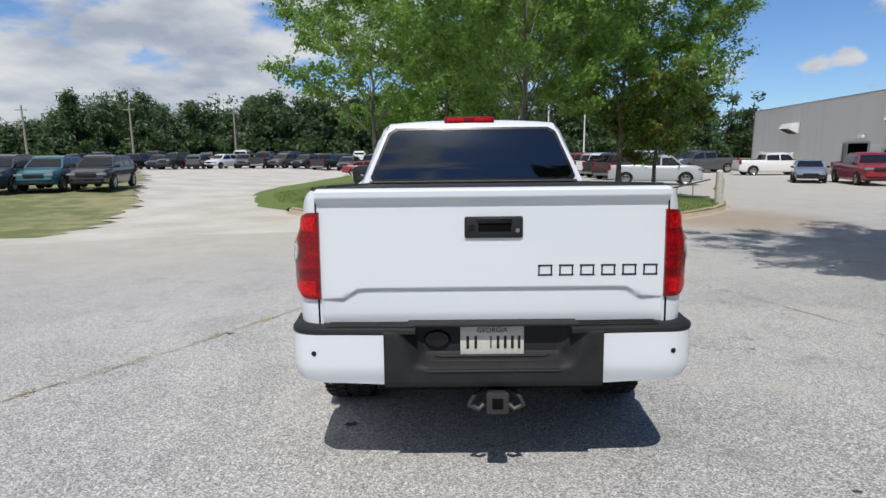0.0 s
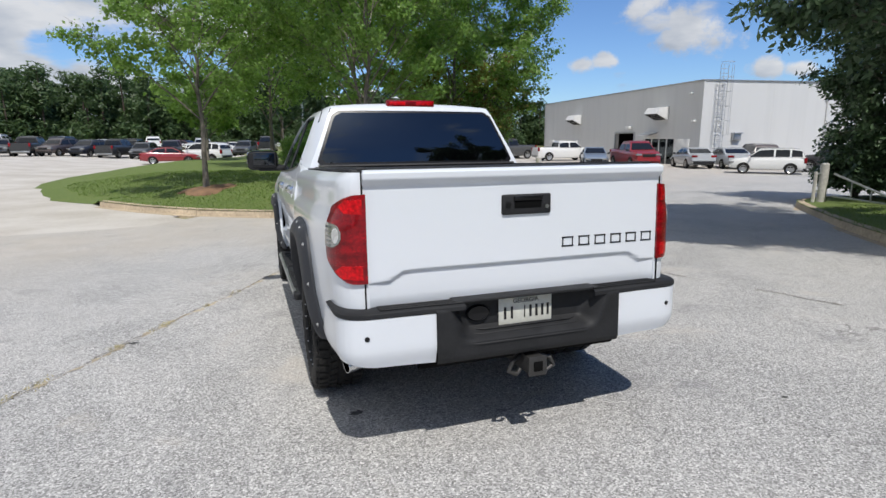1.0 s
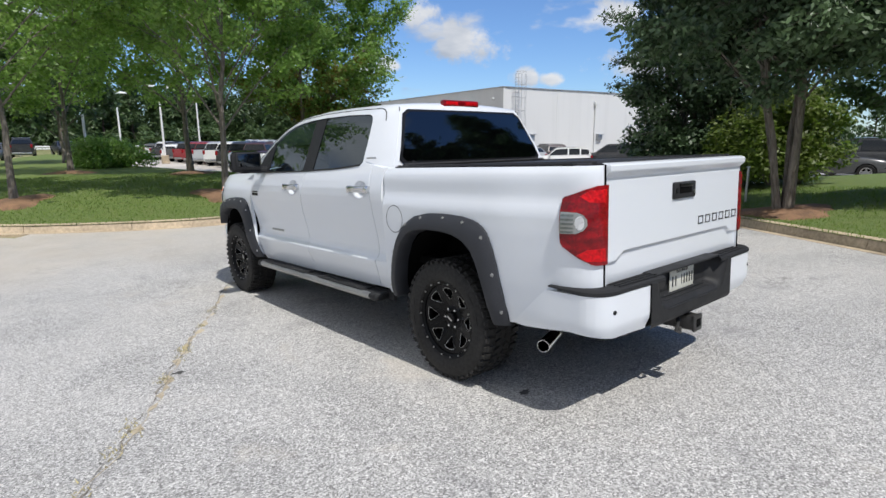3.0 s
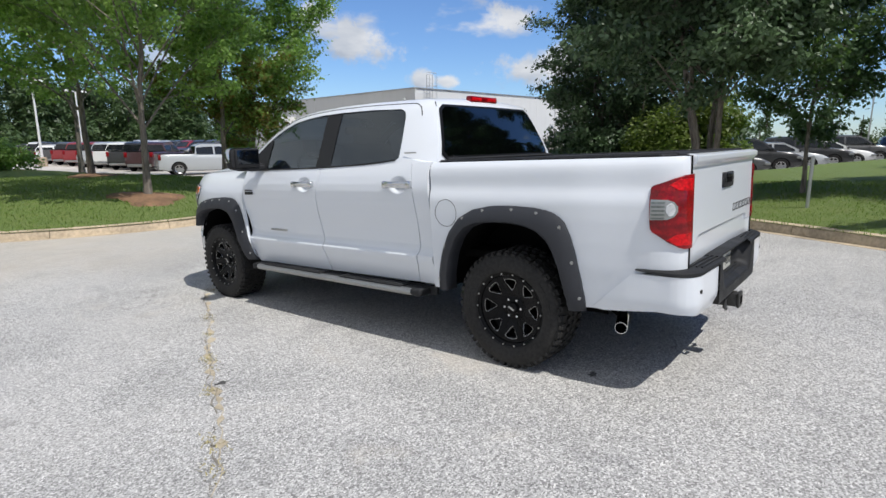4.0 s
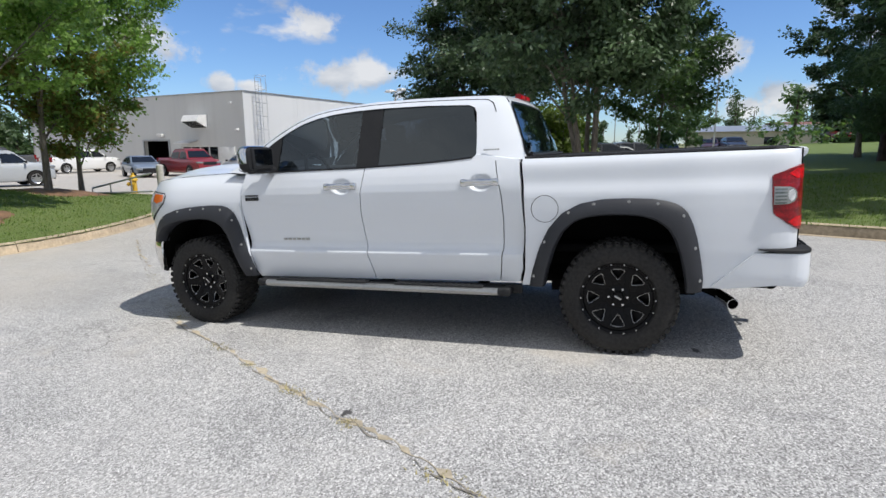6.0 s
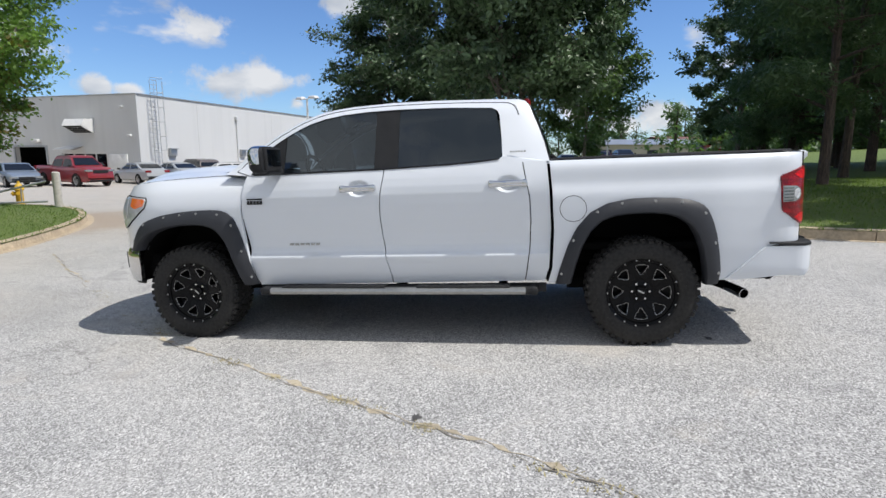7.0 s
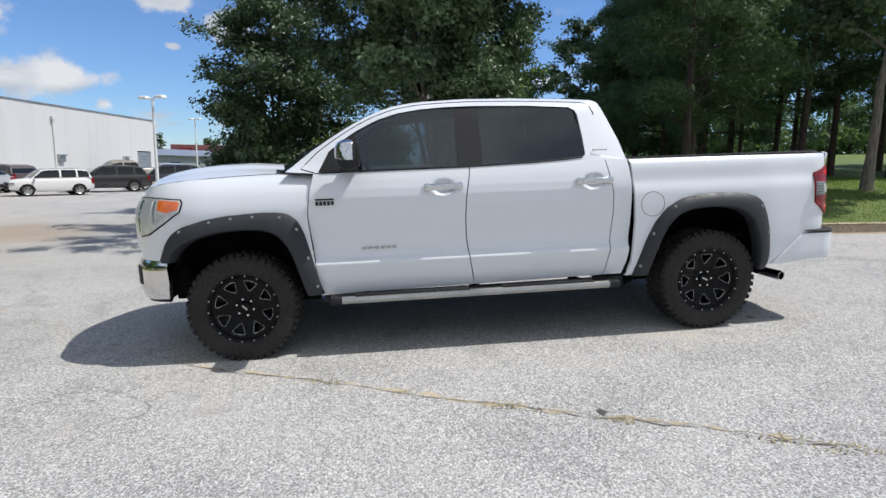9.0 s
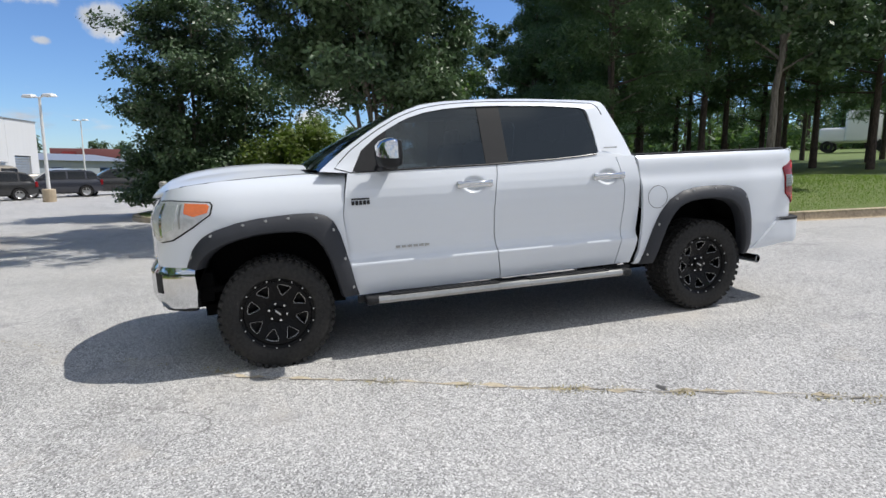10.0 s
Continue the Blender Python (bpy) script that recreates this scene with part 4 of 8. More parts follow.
    # grille, headlamps, chrome bumper
    bm = bmesh.new()
    loft(bm, [[Vector((0.66 * u, 4.40 + 0.10 * (1 - u * u) + dy, z)) for u in (c / 8 - 1 for c in range(17))] for z, dy in ((0.80, 0.02), (1.05, 0.01), (1.26, -0.02))])
    grille = part("grille", bm, M_VOID, truck)
    for z in (0.86, 0.93, 1.0, 1.07, 1.14):
        bm = bmesh.new()
        loft(bm, [[Vector((0.58 * u, 4.415 + 0.10 * (1 - u * u) + d, z + h)) for u in (c / 8 - 1 for c in range(17))] for d, h in ((0.0, 0.012), (0.03, 0.008), (0.03, -0.008), (0.0, -0.012))])
        part("grille_bar", bm, M_STEEL, grille)
    bm = bmesh.new()
    loft(bm, [[Vector((0.64 * u, 4.42 + 0.105 * (1 - u * u) + d, z)) for u in (c / 8 - 1 for c in range(17))] for z, d in ((1.20, 0.0), (1.205, 0.035), (1.255, 0.02), (1.275, -0.03))])
    for k in (-1, 1):
        box(bm, (k * 0.615, 4.435, 1.02), (0.055, 0.06, 0.40), 0.015)
    part("grille_surround", bm, M_CHROME, grille, "chrome grille surround")
    cheek = [(4.552, 1.262), (4.72, 1.258), (4.72, 0.83), (4.552, 0.86)]
    both_sides("grille_cheek", sheet(cheek, lifted(fender_shape, 0.016), 0.02, 0.03, 0.05), M_CHROME, truck, "chrome side of the grille")
    seal = [(4.033, 1.210), (4.051, 1.238), (4.20, 1.249), (4.35, 1.258), (4.50, 1.256), (4.545, 1.205), (4.540, 1.055), (4.500, 0.990), (4.42, 0.963), (4.306, 0.978), (4.236, 1.014), (4.146, 1.069), (4.044, 1.147)]
    both_sides("headlamp_seal", sheet(seal, lifted(fender_shape, 0.006), 0.02, 0.05, 0.04), M_VOID, truck)
    lamp = [(4.040, 1.212), (4.056, 1.232), (4.20, 1.243), (4.35, 1.252), (4.495, 1.249), (4.537, 1.20), (4.532, 1.06), (4.495, 0.997), (4.42, 0.97), (4.31, 0.985), (4.24, 1.02), (4.15, 1.075), (4.05, 1.15)]
    for ob, k in zip(both_sides("headlamp", sheet(lamp, lifted(fender_shape, 0.012), 0.03, 0.05, 0.04), M_HEADLAMP, truck, "clear headlamp with an amber corner"), (-1, 1)):
        amber = [(4.052, 1.208), (4.066, 1.224), (4.215, 1.235), (4.205, 1.165), (4.14, 1.142), (4.06, 1.165)]
        a = mesh_of(sheet(amber, lifted(fender_shape, 0.016), 0.006, 0.05, 0.04), "turn_lens", M_AMBER)
        part("turn_lens", a if k < 0 else flipped(a), M_AMBER, ob, "amber turn-signal lens")
        for name, area, mat in (("reflector", [(4.270, 1.228), (4.375, 1.235), (4.380, 1.11), (4.360, 1.04), (4.285, 1.060), (4.262, 1.13)], M_LAMP_BOWL),
                                ("lamp_divider", [(4.236, 1.226), (4.246, 1.228), (4.240, 1.06), (4.230, 1.07)], M_STEEL),
                                ("lamp_divider", [(4.392, 1.238), (4.418, 1.238), (4.418, 1.00), (4.392, 1.00)], M_CHROME),
                                ("reflector", [(4.425, 1.230), (4.505, 1.225), (4.505, 1.06), (4.425, 1.02)], M_LAMP_BOWL)):
            me = mesh_of(sheet(area, lifted(fender_shape, 0.0155), 0.004, 0.04, 0.04), name, mat)
            part(name, me if k < 0 else flipped(me), mat, ob)

    def nose(u, v, depth):
        """The front bumper's face: round the corner, then across."""
        p = fender_shape(min(u, 4.72), 0.75, depth)
        out = 0.04 * smooth01(0.80, 0.74, v) - 0.03 * smooth01(0.58, 0.48, v)
        if u > 4.72:
            t = (u - 4.72) / 0.56
            return Vector((-(0.58 * (1 - t)), 4.52 + 0.07 * math.sin(t * math.pi / 2) + out - depth, v))
        n = Vector((-smooth01(4.6, 3.9, u) * 0.5, smooth01(3.95, 4.5, u), 0))
        return Vector((p.x * 0.995, p.y, v)) + n * (out - 0.005)

    end = [(4.175, 0.505), (4.16, 0.62), (4.17, 0.785), (4.40, 0.81), (4.60, 0.822), (5.28, 0.822), (5.28, 0.50), (4.6, 0.495), (4.35, 0.49)]
    nose_parts = both_sides("front_bumper", sheet(end, nose, 0.03, 0.06, 0.04), M_CHROME, truck, "chrome front bumper")
    low = [(4.22, 0.475), (4.21, 0.51), (4.6, 0.50), (5.28, 0.505), (5.28, 0.45), (4.6, 0.46)]
    both_sides("front_valance", sheet(low, lambda u, v, d: nose(u, v, d) - Vector((-0.01, 0.02, 0)), 0.03, 0.1, 0.05), M_TRIM, truck)
    fog = [(4.43, 0.60), (4.43, 0.74), (4.52, 0.745), (4.52, 0.60)]
    for b, k in zip(nose_parts, (-1, 1)):
        me = mesh_of(sheet(fog, lifted(nose, 0.004), 0.01, 0.05, 0.05), "fog_lamp_recess", M_TRIM)
        part("fog_lamp_recess", me if k < 0 else flipped(me), M_TRIM, b)

    # flares with bolts
    def flare(outer, inner, shape, sign, n=44):
        o, i = resample([(*p, 0) for p in outer], n), resample([(*p, 0) for p in inner], n)
        rows = []
        for a, b in zip(o, i):
            row = []
            for k, up in ((0.0, 0.000), (0.0, 0.014), (0.10, 0.026), (0.35, 0.046), (0.7, 0.058), (0.92, 0.058), (1.0, 0.046), (1.04, 0.0), (1.05, -0.05)):
                p = a.lerp(b, k)
                row.append(shape(sign * p.x, p.y, -up))
            rows.append(row)
        bm = bmesh.new()
        loft(bm, rows)
        facing_out(bm, (0, sum(p.x for p in i) / n, 0.6))
        return bm, o, i

    for outer, inner, shape, sign in ((REAR_OUT, REAR_IN, bed_shape, -1), (FRONT_OUT, FRONT_IN, fender_shape, 1)):
        bm, o, i = flare(outer, inner, shape, sign)
        flares = both_sides("fender_flare", bm, M_FLARE, truck, "dark grey bolt-on fender flare")
        for ob, k in zip(flares, (-1, 1)):
            for f in (0.06, 0.20, 0.34, 0.44, 0.535, 0.64, 0.74, 0.86, 0.96):
                j = int(f * 43)
                p = o[j].lerp(i[j], 0.22)
                c = shape(sign * p.x, p.y, -0.034)
                bm = bmesh.new()
                lathe(bm, [(0.0005, -0.008), (0.006, -0.007), (0.007, -0.002), (0.0125, -0.0015), (0.0125, 0.003)], 10)
                me = mesh_of(bm, "bolt", M_STEEL)
                part("bolt", me if k < 0 else flipped(me), M_STEEL, ob, m=Matrix.Translation((c.x if k < 0 else -c.x, c.y, c.z)))

    # dark wheel wells, frame and running gear
    for yc in (0.0, AXLE_F):
        for k in (-1, 1):
            bm = bmesh.new()
            ring = [(yc + 0.53 * math.cos(a), 0.50 + 0.55 * math.sin(a)) for a in (math.pi * j / 18 for j in range(19))]
            loft(bm, [[Vector((k * x, y, z)) for y, z in ring] for x in (0.93, 0.55)])
            bm.faces.new([bm.verts.new((k * 0.55, y, z)) for y, z in ring + [(yc - 0.53, 0.35), (yc + 0.53, 0.35)]])
            part("wheel_liner", bm, M_VOID, truck)
    bm = bmesh.new()
    for k in (-1, 1):
        box(bm, (k * 0.50, 1.65, 0.50), (0.10, 5.3, 0.16), 0.01)
    for y in (-0.9, 0.6, 1.6, 2.6, 4.2):
        box(bm, (0, y, 0.50), (1.0, 0.10, 0.12), 0.01)
    box(bm, (0, 1.9, 0.56), (1.74, 2.5, 0.10), 0.02)
    box(bm, (0, -0.15, 0.74), (1.6, 1.75, 0.06), 0.02)
    box(bm, (0, 4.16, 0.60), (1.62, 0.52, 0.05), 0.02)
    box(bm, (0, 4.05, 1.02), (1.62, 0.70, 0.05), 0.02)
    box(bm, (0, 4.22, 0.62), (1.60, 0.22, 0.22), 0.03)
    box(bm, (0, 3.62, 0.74), (1.08, 1.10, 0.28), 0.04)
    part("chassis", bm, M_VOID, truck)
    bm = bmesh.new()
    tube(bm, [(-0.80, 0, TYRE_R), (0.80, 0, TYRE_R)], 0.055, 12)
    box(bm, (0.0, 0.0, TYRE_R), (0.30, 0.34, 0.30), 0.08)
    part("rear_axle", bm, M_VOID, truck)
    bm = bmesh.new()
    tube(bm, [(-0.80, AXLE_F, TYRE_R), (0.80, AXLE_F, TYRE_R)], 0.055, 12)
    part("front_axle", bm, M_VOID, truck)
    bm = bmesh.new()
    lathe(bm, [(0.16, -0.1), (0.36, -0.1), (0.38, 0.0), (0.36, 0.1), (0.16, 0.1)], 32, "Z")
    part("spare_wheel", bm, M_RUBBER, truck, m=pose(0, -0.62, 0.56))

    # bed floor, tonneau cover and rails
    bm = bmesh.new()
    box(bm, (0, -0.17, 1.405), (1.70, 1.72, 0.03), 0.012)
    for x in (-0.80, 0.80):
        box(bm, (x, -0.17, 1.418), (0.05, 1.72, 0.022), 0.008)
    tube(bm, [(-0.80, 0.62, 1.432), (0.80, 0.62, 1.432)], 0.012, 8)
    part("tonneau_cover", bm, M_VINYL, truck, "black roll-up vinyl bed cover")
    for k in (-1, 1):
        bm = bmesh.new()
        box(bm, (k * 0.846, -0.16, 1.414), (0.062, 1.58, 0.016), 0.006)
        part("bed_rail_cap", bm, M_TRIM, truck)
        bm = bmesh.new()
        box(bm, (k * 0.70, 0.640, 1.440), (0.045, 0.05, 0.022), 0.006)
        tube(bm, [(k * 0.70, 0.64, 1.44), (k * 0.70, 0.64, 1.462)], 0.012, 10)
        part("cover_clamp", bm, M_TRIM, truck)
    bm = bmesh.new()
    box(bm, (0, 0.675, 1.20), (1.72, 0.03, 0.43), 0.008)
    part("bed_front_wall", bm, M_WHITE, truck)

    # tailgate
    def gate(u, v, depth):
        crease = lerp_table([(0.0, 0.945), (0.63, 0.945), (0.70, 0.900), (0.83, 0.895)], abs(u))
        fade = smooth01(0.84, 0.72, abs(u))
        out = 0.016 * fade * smooth01(crease - 0.014, crease + 0.004, v) + 0.016 * (1 - fade)
        out += lerp_table([(1.335, 0.0), (1.345, 0.002), (1.372, 0.030), (1.40, 0.031), (1.409, 0.024), (1.416, 0.0)], v)
        out -= 0.010 * smooth01(0.80, 0.765, v)
        return Vector((u, -1.090 - out + depth, v))

    line = [(-0.818, 0.768), (-0.818, 1.400), (-0.808, 1.416), (0.808, 1.416), (0.818, 1.400), (0.818, 0.768)]
    bm = sheet(line, gate, 0.03, 0.055, 0.03, cuts_v=[0.88, 0.885, 0.89, 0.895, 0.90, 0.905, 0.925, 0.929, 0.933, 0.937, 0.941, 0.945, 0.949, 1.335, 1.345, 1.352, 1.36, 1.368, 1.374, 1.38, 1.40, 1.405, 1.41, 1.413], cuts_u=[-0.72, -0.70, -0.68, -0.665, -0.65, -0.635, 0.635, 0.65, 0.665, 0.68, 0.70, 0.72])
    tailgate = part("tailgate", bm, M_WHITE, truck)
    bm = bmesh.new()
    box(bm, (0.008, -1.1090, 1.231), (0.272, 0.022, 0.100), 0.010, seg=3)
    handle = part("tailgate_handle", bm, M_TRIM, tailgate, "black tailgate handle with lock and camera")
    # raised black slab; its colour paints in the shade of the finger recess
    bm = bmesh.new()
    box(bm, (0.012, -1.1190, 1.238), (0.150, 0.006, 0.052), 0.002)
    part("handle_recess_shade", bm, M_VOID, handle)
    bm = bmesh.new()
    box(bm, (0.012, -1.1230, 1.262), (0.160, 0.014, 0.024), 0.005)
    part("handle_lip", bm, M_BLACK, handle)
    bm = bmesh.new()
    tube(bm, [(-0.097, -1.1190, 1.232), (-0.097, -1.1250, 1.232)], 0.014, 16)
    part("camera_lens", bm, M_BLACK, handle)
    bm = bmesh.new()
    tube(bm, [(0.118, -1.1190, 1.216), (0.118, -1.1240, 1.216)], 0.010, 14)
    part("lock", bm, M_STEEL, handle)
    for k in (-1, 1):
        bm = bmesh.new()
        box(bm, (k * 0.8190, -1.107, 1.088), (0.007, 0.008, 0.640), 0.001)
        part("tailgate_gap", bm, M_VOID, truck)
    # model emblem: six plain dark shapes with bright edges
    for i in range(6):
        x = 0.250 + i * 0.0985
        bm = bmesh.new()
        w = 0.070
        for z in (1.048, 1.003):
            box(bm, (x, -1.1070, z), (w, 0.004, 0.0078), 0.0015)
        for sx in (-1, 1):
            box(bm, (x + sx * (w / 2 - 0.006), -1.1070, 1.0255), (0.0075, 0.004, 0.040), 0.0015)
        part("emblem_shape", bm, M_MESH, tailgate)

    # tail lamps, wrapped round the corner
    tail = [(0.910, 1.238), (0.918, 1.250), (1.01, 1.286), (1.08, 1.304), (1.160, 1.308), (1.160, 0.897), (1.085, 0.897), (1.055, 0.904), (0.995, 0.935), (0.926, 0.992), (0.916, 1.010), (0.912, 1.07), (0.910, 1.18)]
    extra = (0.92, 0.94, 0.96, 0.98, 1.0, 1.03, 1.06, 1.09, 1.12, 1.15)
    for ob, k in zip(both_sides("tail_lamp", sheet(tail, lifted(bed_shape, 0.014), 0.03, 0.03, 0.04, cuts_u=extra), M_RED, truck, "red tail lamp with a clear reversing lens"), (-1, 1)):
        clear = [(0.914, 1.176), (0.985, 1.172), (1.015, 1.160), (1.034, 1.136), (1.036, 1.106), (1.018, 1.080), (0.985, 1.064), (0.914, 1.062)]
        me = mesh_of(sheet(clear, lifted(bed_shape, 0.018), 0.006, 0.03, 0.04, cuts_u=extra), "reversing_lens", M_CLEAR)
        part("reversing_lens", me if k < 0 else flipped(me), M_CLEAR, ob, "clear reversing lens")
        for z in (1.158, 1.136, 1.114, 1.092, 1.072):
            rib = [(0.918, z - 0.005), (0.918, z + 0.005), (0.972, z + 0.005), (0.972, z - 0.005)]
            me = mesh_of(sheet(rib, lifted(bed_shape, 0.0195), 0.003, 0.03, 0.04, cuts_u=extra), "lens_rib", M_LENS_RIB)
            part("lens_rib", me if k < 0 else flipped(me), M_LENS_RIB, ob)
        dome = [(1.000 + 0.022 * math.cos(a), 1.119 + 0.036 * math.sin(a)) for a in (math.tau * j / 14 for j in range(14))]
        me = mesh_of(sheet(dome, lifted(bed_shape, 0.0195), 0.003, 0.03, 0.04, cuts_u=extra), "bulb_dome", M_LAMP_BOWL)
        part("bulb_dome", me if k < 0 else flipped(me), M_LAMP_BOWL, ob, "bright round bulb reflector")
        for z in (1.252, 0.950):
            spot = [(1.035, z - 0.030), (0.985, z), (1.035, z + 0.030), (1.140, z + 0.034), (1.140, z - 0.034)]
            me = mesh_of(sheet(spot, lifted(bed_shape, 0.0165), 0.004, 0.03, 0.04, cuts_u=extra), "bulb_reflector", M_RED_BRIGHT)
            part("bulb_reflector", me if k < 0 else flipped(me), M_RED_BRIGHT, ob, "brighter faceted red reflector")

    # rear bumper
    def stern(u, v, depth):
        """u: back along the side, round the corner, then inwards along the rear."""
        pull = 0.03 * smooth01(0.58, 0.49, v)
        d = depth + pull
        if u <= 1.02:
            w = lerp_table([(0.58, 0.968), (0.80, 0.975), (1.02, 0.958)], u)
            return Vector((-(w - d), -u, v))
        if u <= 1.30:
            a = (u - 1.02) / 0.28 * math.pi / 2
            return Vector((-(0.79 + (0.168 - d) * math.cos(a) ** 0.85), -(1.02 + (0.165 - d) * math.sin(a) ** 0.85), v))
        return Vector((-(0.79 - (u - 1.30)), -(1.185 + 0.022 * smooth01(1.30, 2.0, u) - d), v))

    cap = [(0.585, 0.505), (0.66, 0.500), (0.98, 0.535), (1.14, 0.525), (1.30, 0.505), (1.585, 0.495), (1.585, 0.742), (1.20, 0.744), (0.98, 0.747), (0.845, 0.748), (0.80, 0.71)]
    ends = both_sides("rear_bumper_end", sheet(cap, stern, 0.03, 0.05, 0.03, cuts_u=(1.02, 1.05, 1.08, 1.11, 1.14, 1.17, 1.20, 1.23, 1.26, 1.30)), M_WHITE, truck, "white rear bumper end cap")
    for b, k in zip(ends, (-1, 1)):
        bm = bmesh.new()
        p = stern(1.262, 0.655, -0.003)
        q = stern(1.262, 0.655, 0.01)
        tube(bm, [(-k * -abs(q.x) if k > 0 else q.x, q.y, q.z), (abs(p.x) if k > 0 else p.x, p.y, p.z)], 0.012, 16)
        part("parking_sensor", bm, M_BLACK, b)
    us = [0.86 + i * 0.03 for i in range(31)]
    prof = ((0.745, 0.002), (0.749, -0.004), (0.766, -0.002), (0.775, 0.010), (0.778, 0.10), (0.778, 0.16))
    bm = bmesh.new()
    left = [[stern(u, 0.777 - (0.777 - z) * (0.15 + 0.85 * smooth01(0.80, 1.06, u)), d) for z, d in prof] for u in us]
    right = [[Vector((-p.x, p.y, p.z)) for p in row] for row in left[::-1]]
    box(bm, (0, -1.02, 0.66), (1.1, 0.08, 0.24), 0.01)
    bumper = part("rear_bumper", bm, M_TRIM, truck, "black centre of the rear bumper")
    for rows in ([r for r in left if r[0].x < -0.355], [r for r in right if r[0].x > 0.355]):
        bm = bmesh.new()
        loft(bm, rows)
        facing_out(bm, (0, -0.9, 0.5))
        part("step_pad", bm, M_TRIM, bumper, "black plastic step pad")
    rows = []
    for i in range(26):
        z = 0.492 + (0.772 - 0.492) * i / 25
        row = []
        for j in range(61):
            x = -0.507 + 1.014 * j / 60
            wide = 0.335 + 0.05 * smooth01(0.60, 0.76, z)
            scoop = smooth01(wide + 0.06, wide - 0.035, abs(x)) * smooth01(0.575, 0.640, z)
            out = 0.012 * smooth01(0.515, 0.492, z) + 0.016 * smooth01(0.750, 0.772, z)
            row.append(Vector((x, -1.203 + 0.096 * scoop + out * (1 - scoop), z)))
        rows.append(row)
    rows.append([Vector((p.x, -1.04, 0.778)) for p in rows[-1]])
    bm = bmesh.new()
    loft(bm, rows)
    facing_out(bm, (0, -0.9, 0.6))
    part("bumper_face", bm, M_TRIM, bumper, "black moulded bumper centre with a scooped plate recess")
    for k in (-1, 1):
        for i in range(3):
            bm = bmesh.new()
            tube(bm, [stern(u, 0.781, 0.020 + 0.030 * i) if k < 0 else Vector((-stern(u, 0.781, 0.020 + 0.030 * i).x, stern(u, 0.781, 0.020 + 0.030 * i).y, 0.781)) for u in (1.32 + 0.045 * j for j in range(10))], 0.005, 5)
            part("step_rib", bm, M_TRIM, bumper)
    for j in range(4):
        bm = bmesh.new()
        w = 0.60 - 0.035 * j
        tube(bm, [(-w / 2 - 0.03, -1.196 + 0.024 * j, 0.572 + 0.017 * j), (-w / 2, -1.203 + 0.022 * j, 0.570 + 0.017 * j), (w / 2, -1.203 + 0.022 * j, 0.570 + 0.017 * j), (w / 2 + 0.03, -1.196 + 0.024 * j, 0.572 + 0.017 * j)], 0.006, 6)
        part("step_rib", bm, M_TRIM, bumper)
    bm = bmesh.new()
    box(bm, (0, -1.118, 0.779), (0.80, 0.11, 0.014), 0.006)
    part("top_pad", bm, M_TRIM, bumper)
    bm = bmesh.new()
    lathe(bm, [(0.001, -0.012), (0.048, -0.012), (0.056, 0.0), (0.056, 0.02)], 24)
    part("trailer_socket", bm, M_BLACK, bumper, m=pose(-0.262, -1.112, 0.700, 0, 0, 90) @ Matrix.Diagonal((1, 1.15, 0.75, 1)))
    bm = bmesh.new()
    box(bm, (0.0, -1.118, 0.684), (0.302, 0.004, 0.156), 0.0018)
    plate = part("licence_plate", bm, M_PLATE, bumper, "cream dealer plate with dark characters")
    for i, (x, w) in enumerate([(-0.110, 0.028), (-0.072, 0.026), (0.000, 0.013), (0.034, 0.027), (0.068, 0.027), (0.102, 0.028), (0.134, 0.026)]):
        bm = bmesh.new()
        box(bm, (x - 0.006, -1.1215, 0.684), (w * 0.5, 0.002, 0.062), 0.0008)
        part("plate_bar", bm, M_MESH, plate)
    bm = bmesh.new()
    box(bm, (0.0, -1.1215, 0.618), (0.13, 0.002, 0.010), 0.0008)
    part("plate_bar", bm, M_STEEL, plate)
    text = bpy.data.curves.new("plate_word", "FONT")
    text.body, text.size, text.align_x, text.align_y, text.extrude = "GEORGIA", 0.034, "CENTER", "CENTER", 0.0008
    text.materials.append(M_MESH)
    word = new("plate_word", text)
    word.parent, word.matrix_basis = plate, pose(0.0, -1.1222, 0.742, 90, 0, 0)

    # hitch
    bm = bmesh.new()
    box(bm, (0.018, -1.06, 0.420), (0.092, 0.30, 0.092), 0.010)
    box(bm, (0.018, -1.215, 0.420), (0.104, 0.02, 0.104), 0.008)
    hitch = part("hitch_receiver", bm, M_HITCH, truck, "black square tow hitch receiver")
    # the receiver is solid: a black slab paints in its shaded hole
    bm = bmesh.new()
    box(bm, (0.018, -1.223, 0.420), (0.052, 0.012, 0.052), 0.004)
    part("receiver_hole_shade", bm, M_VOID, hitch)
    for k in (-1, 1):
        bm = bmesh.new()
        tube(bm, [(0.018 + k * 0.05, -1.12, 0.45), (0.018 + k * 0.11, -1.15, 0.43), (0.018 + k * 0.13, -1.15, 0.385), (0.018 + k * 0.085, -1.15, 0.365), (0.018 + k * 0.06, -1.14, 0.385)], 0.012, 8)
        part("chain_loop", bm, M_HITCH, hitch)
    bm = bmesh.new()
    tube(bm, [(-0.55, -1.02, 0.46), (0.58, -1.02, 0.46)], 0.045, 12)
    part("hitch_crossbar", bm, M_VOID, truck)

    # exhaust
    bm = bmesh.new()
    tube(bm, [(-0.58, -0.30, 0.46), (-0.58, -0.56, 0.43), (-0.64, -0.66, 0.40), (-0.69, -0.685, 0.392)], 0.036, 14)
    ex = part("exhaust_pipe", bm, M_VOID, truck)
    bm = bmesh.new()
    a, b = Vector((-0.675, -0.682, 0.393)), Vector((-0.870, -0.742, 0.378))
    axis = (b - a).normalized()
    side = axis.orthogonal().normalized()
    up = axis.cross(side)

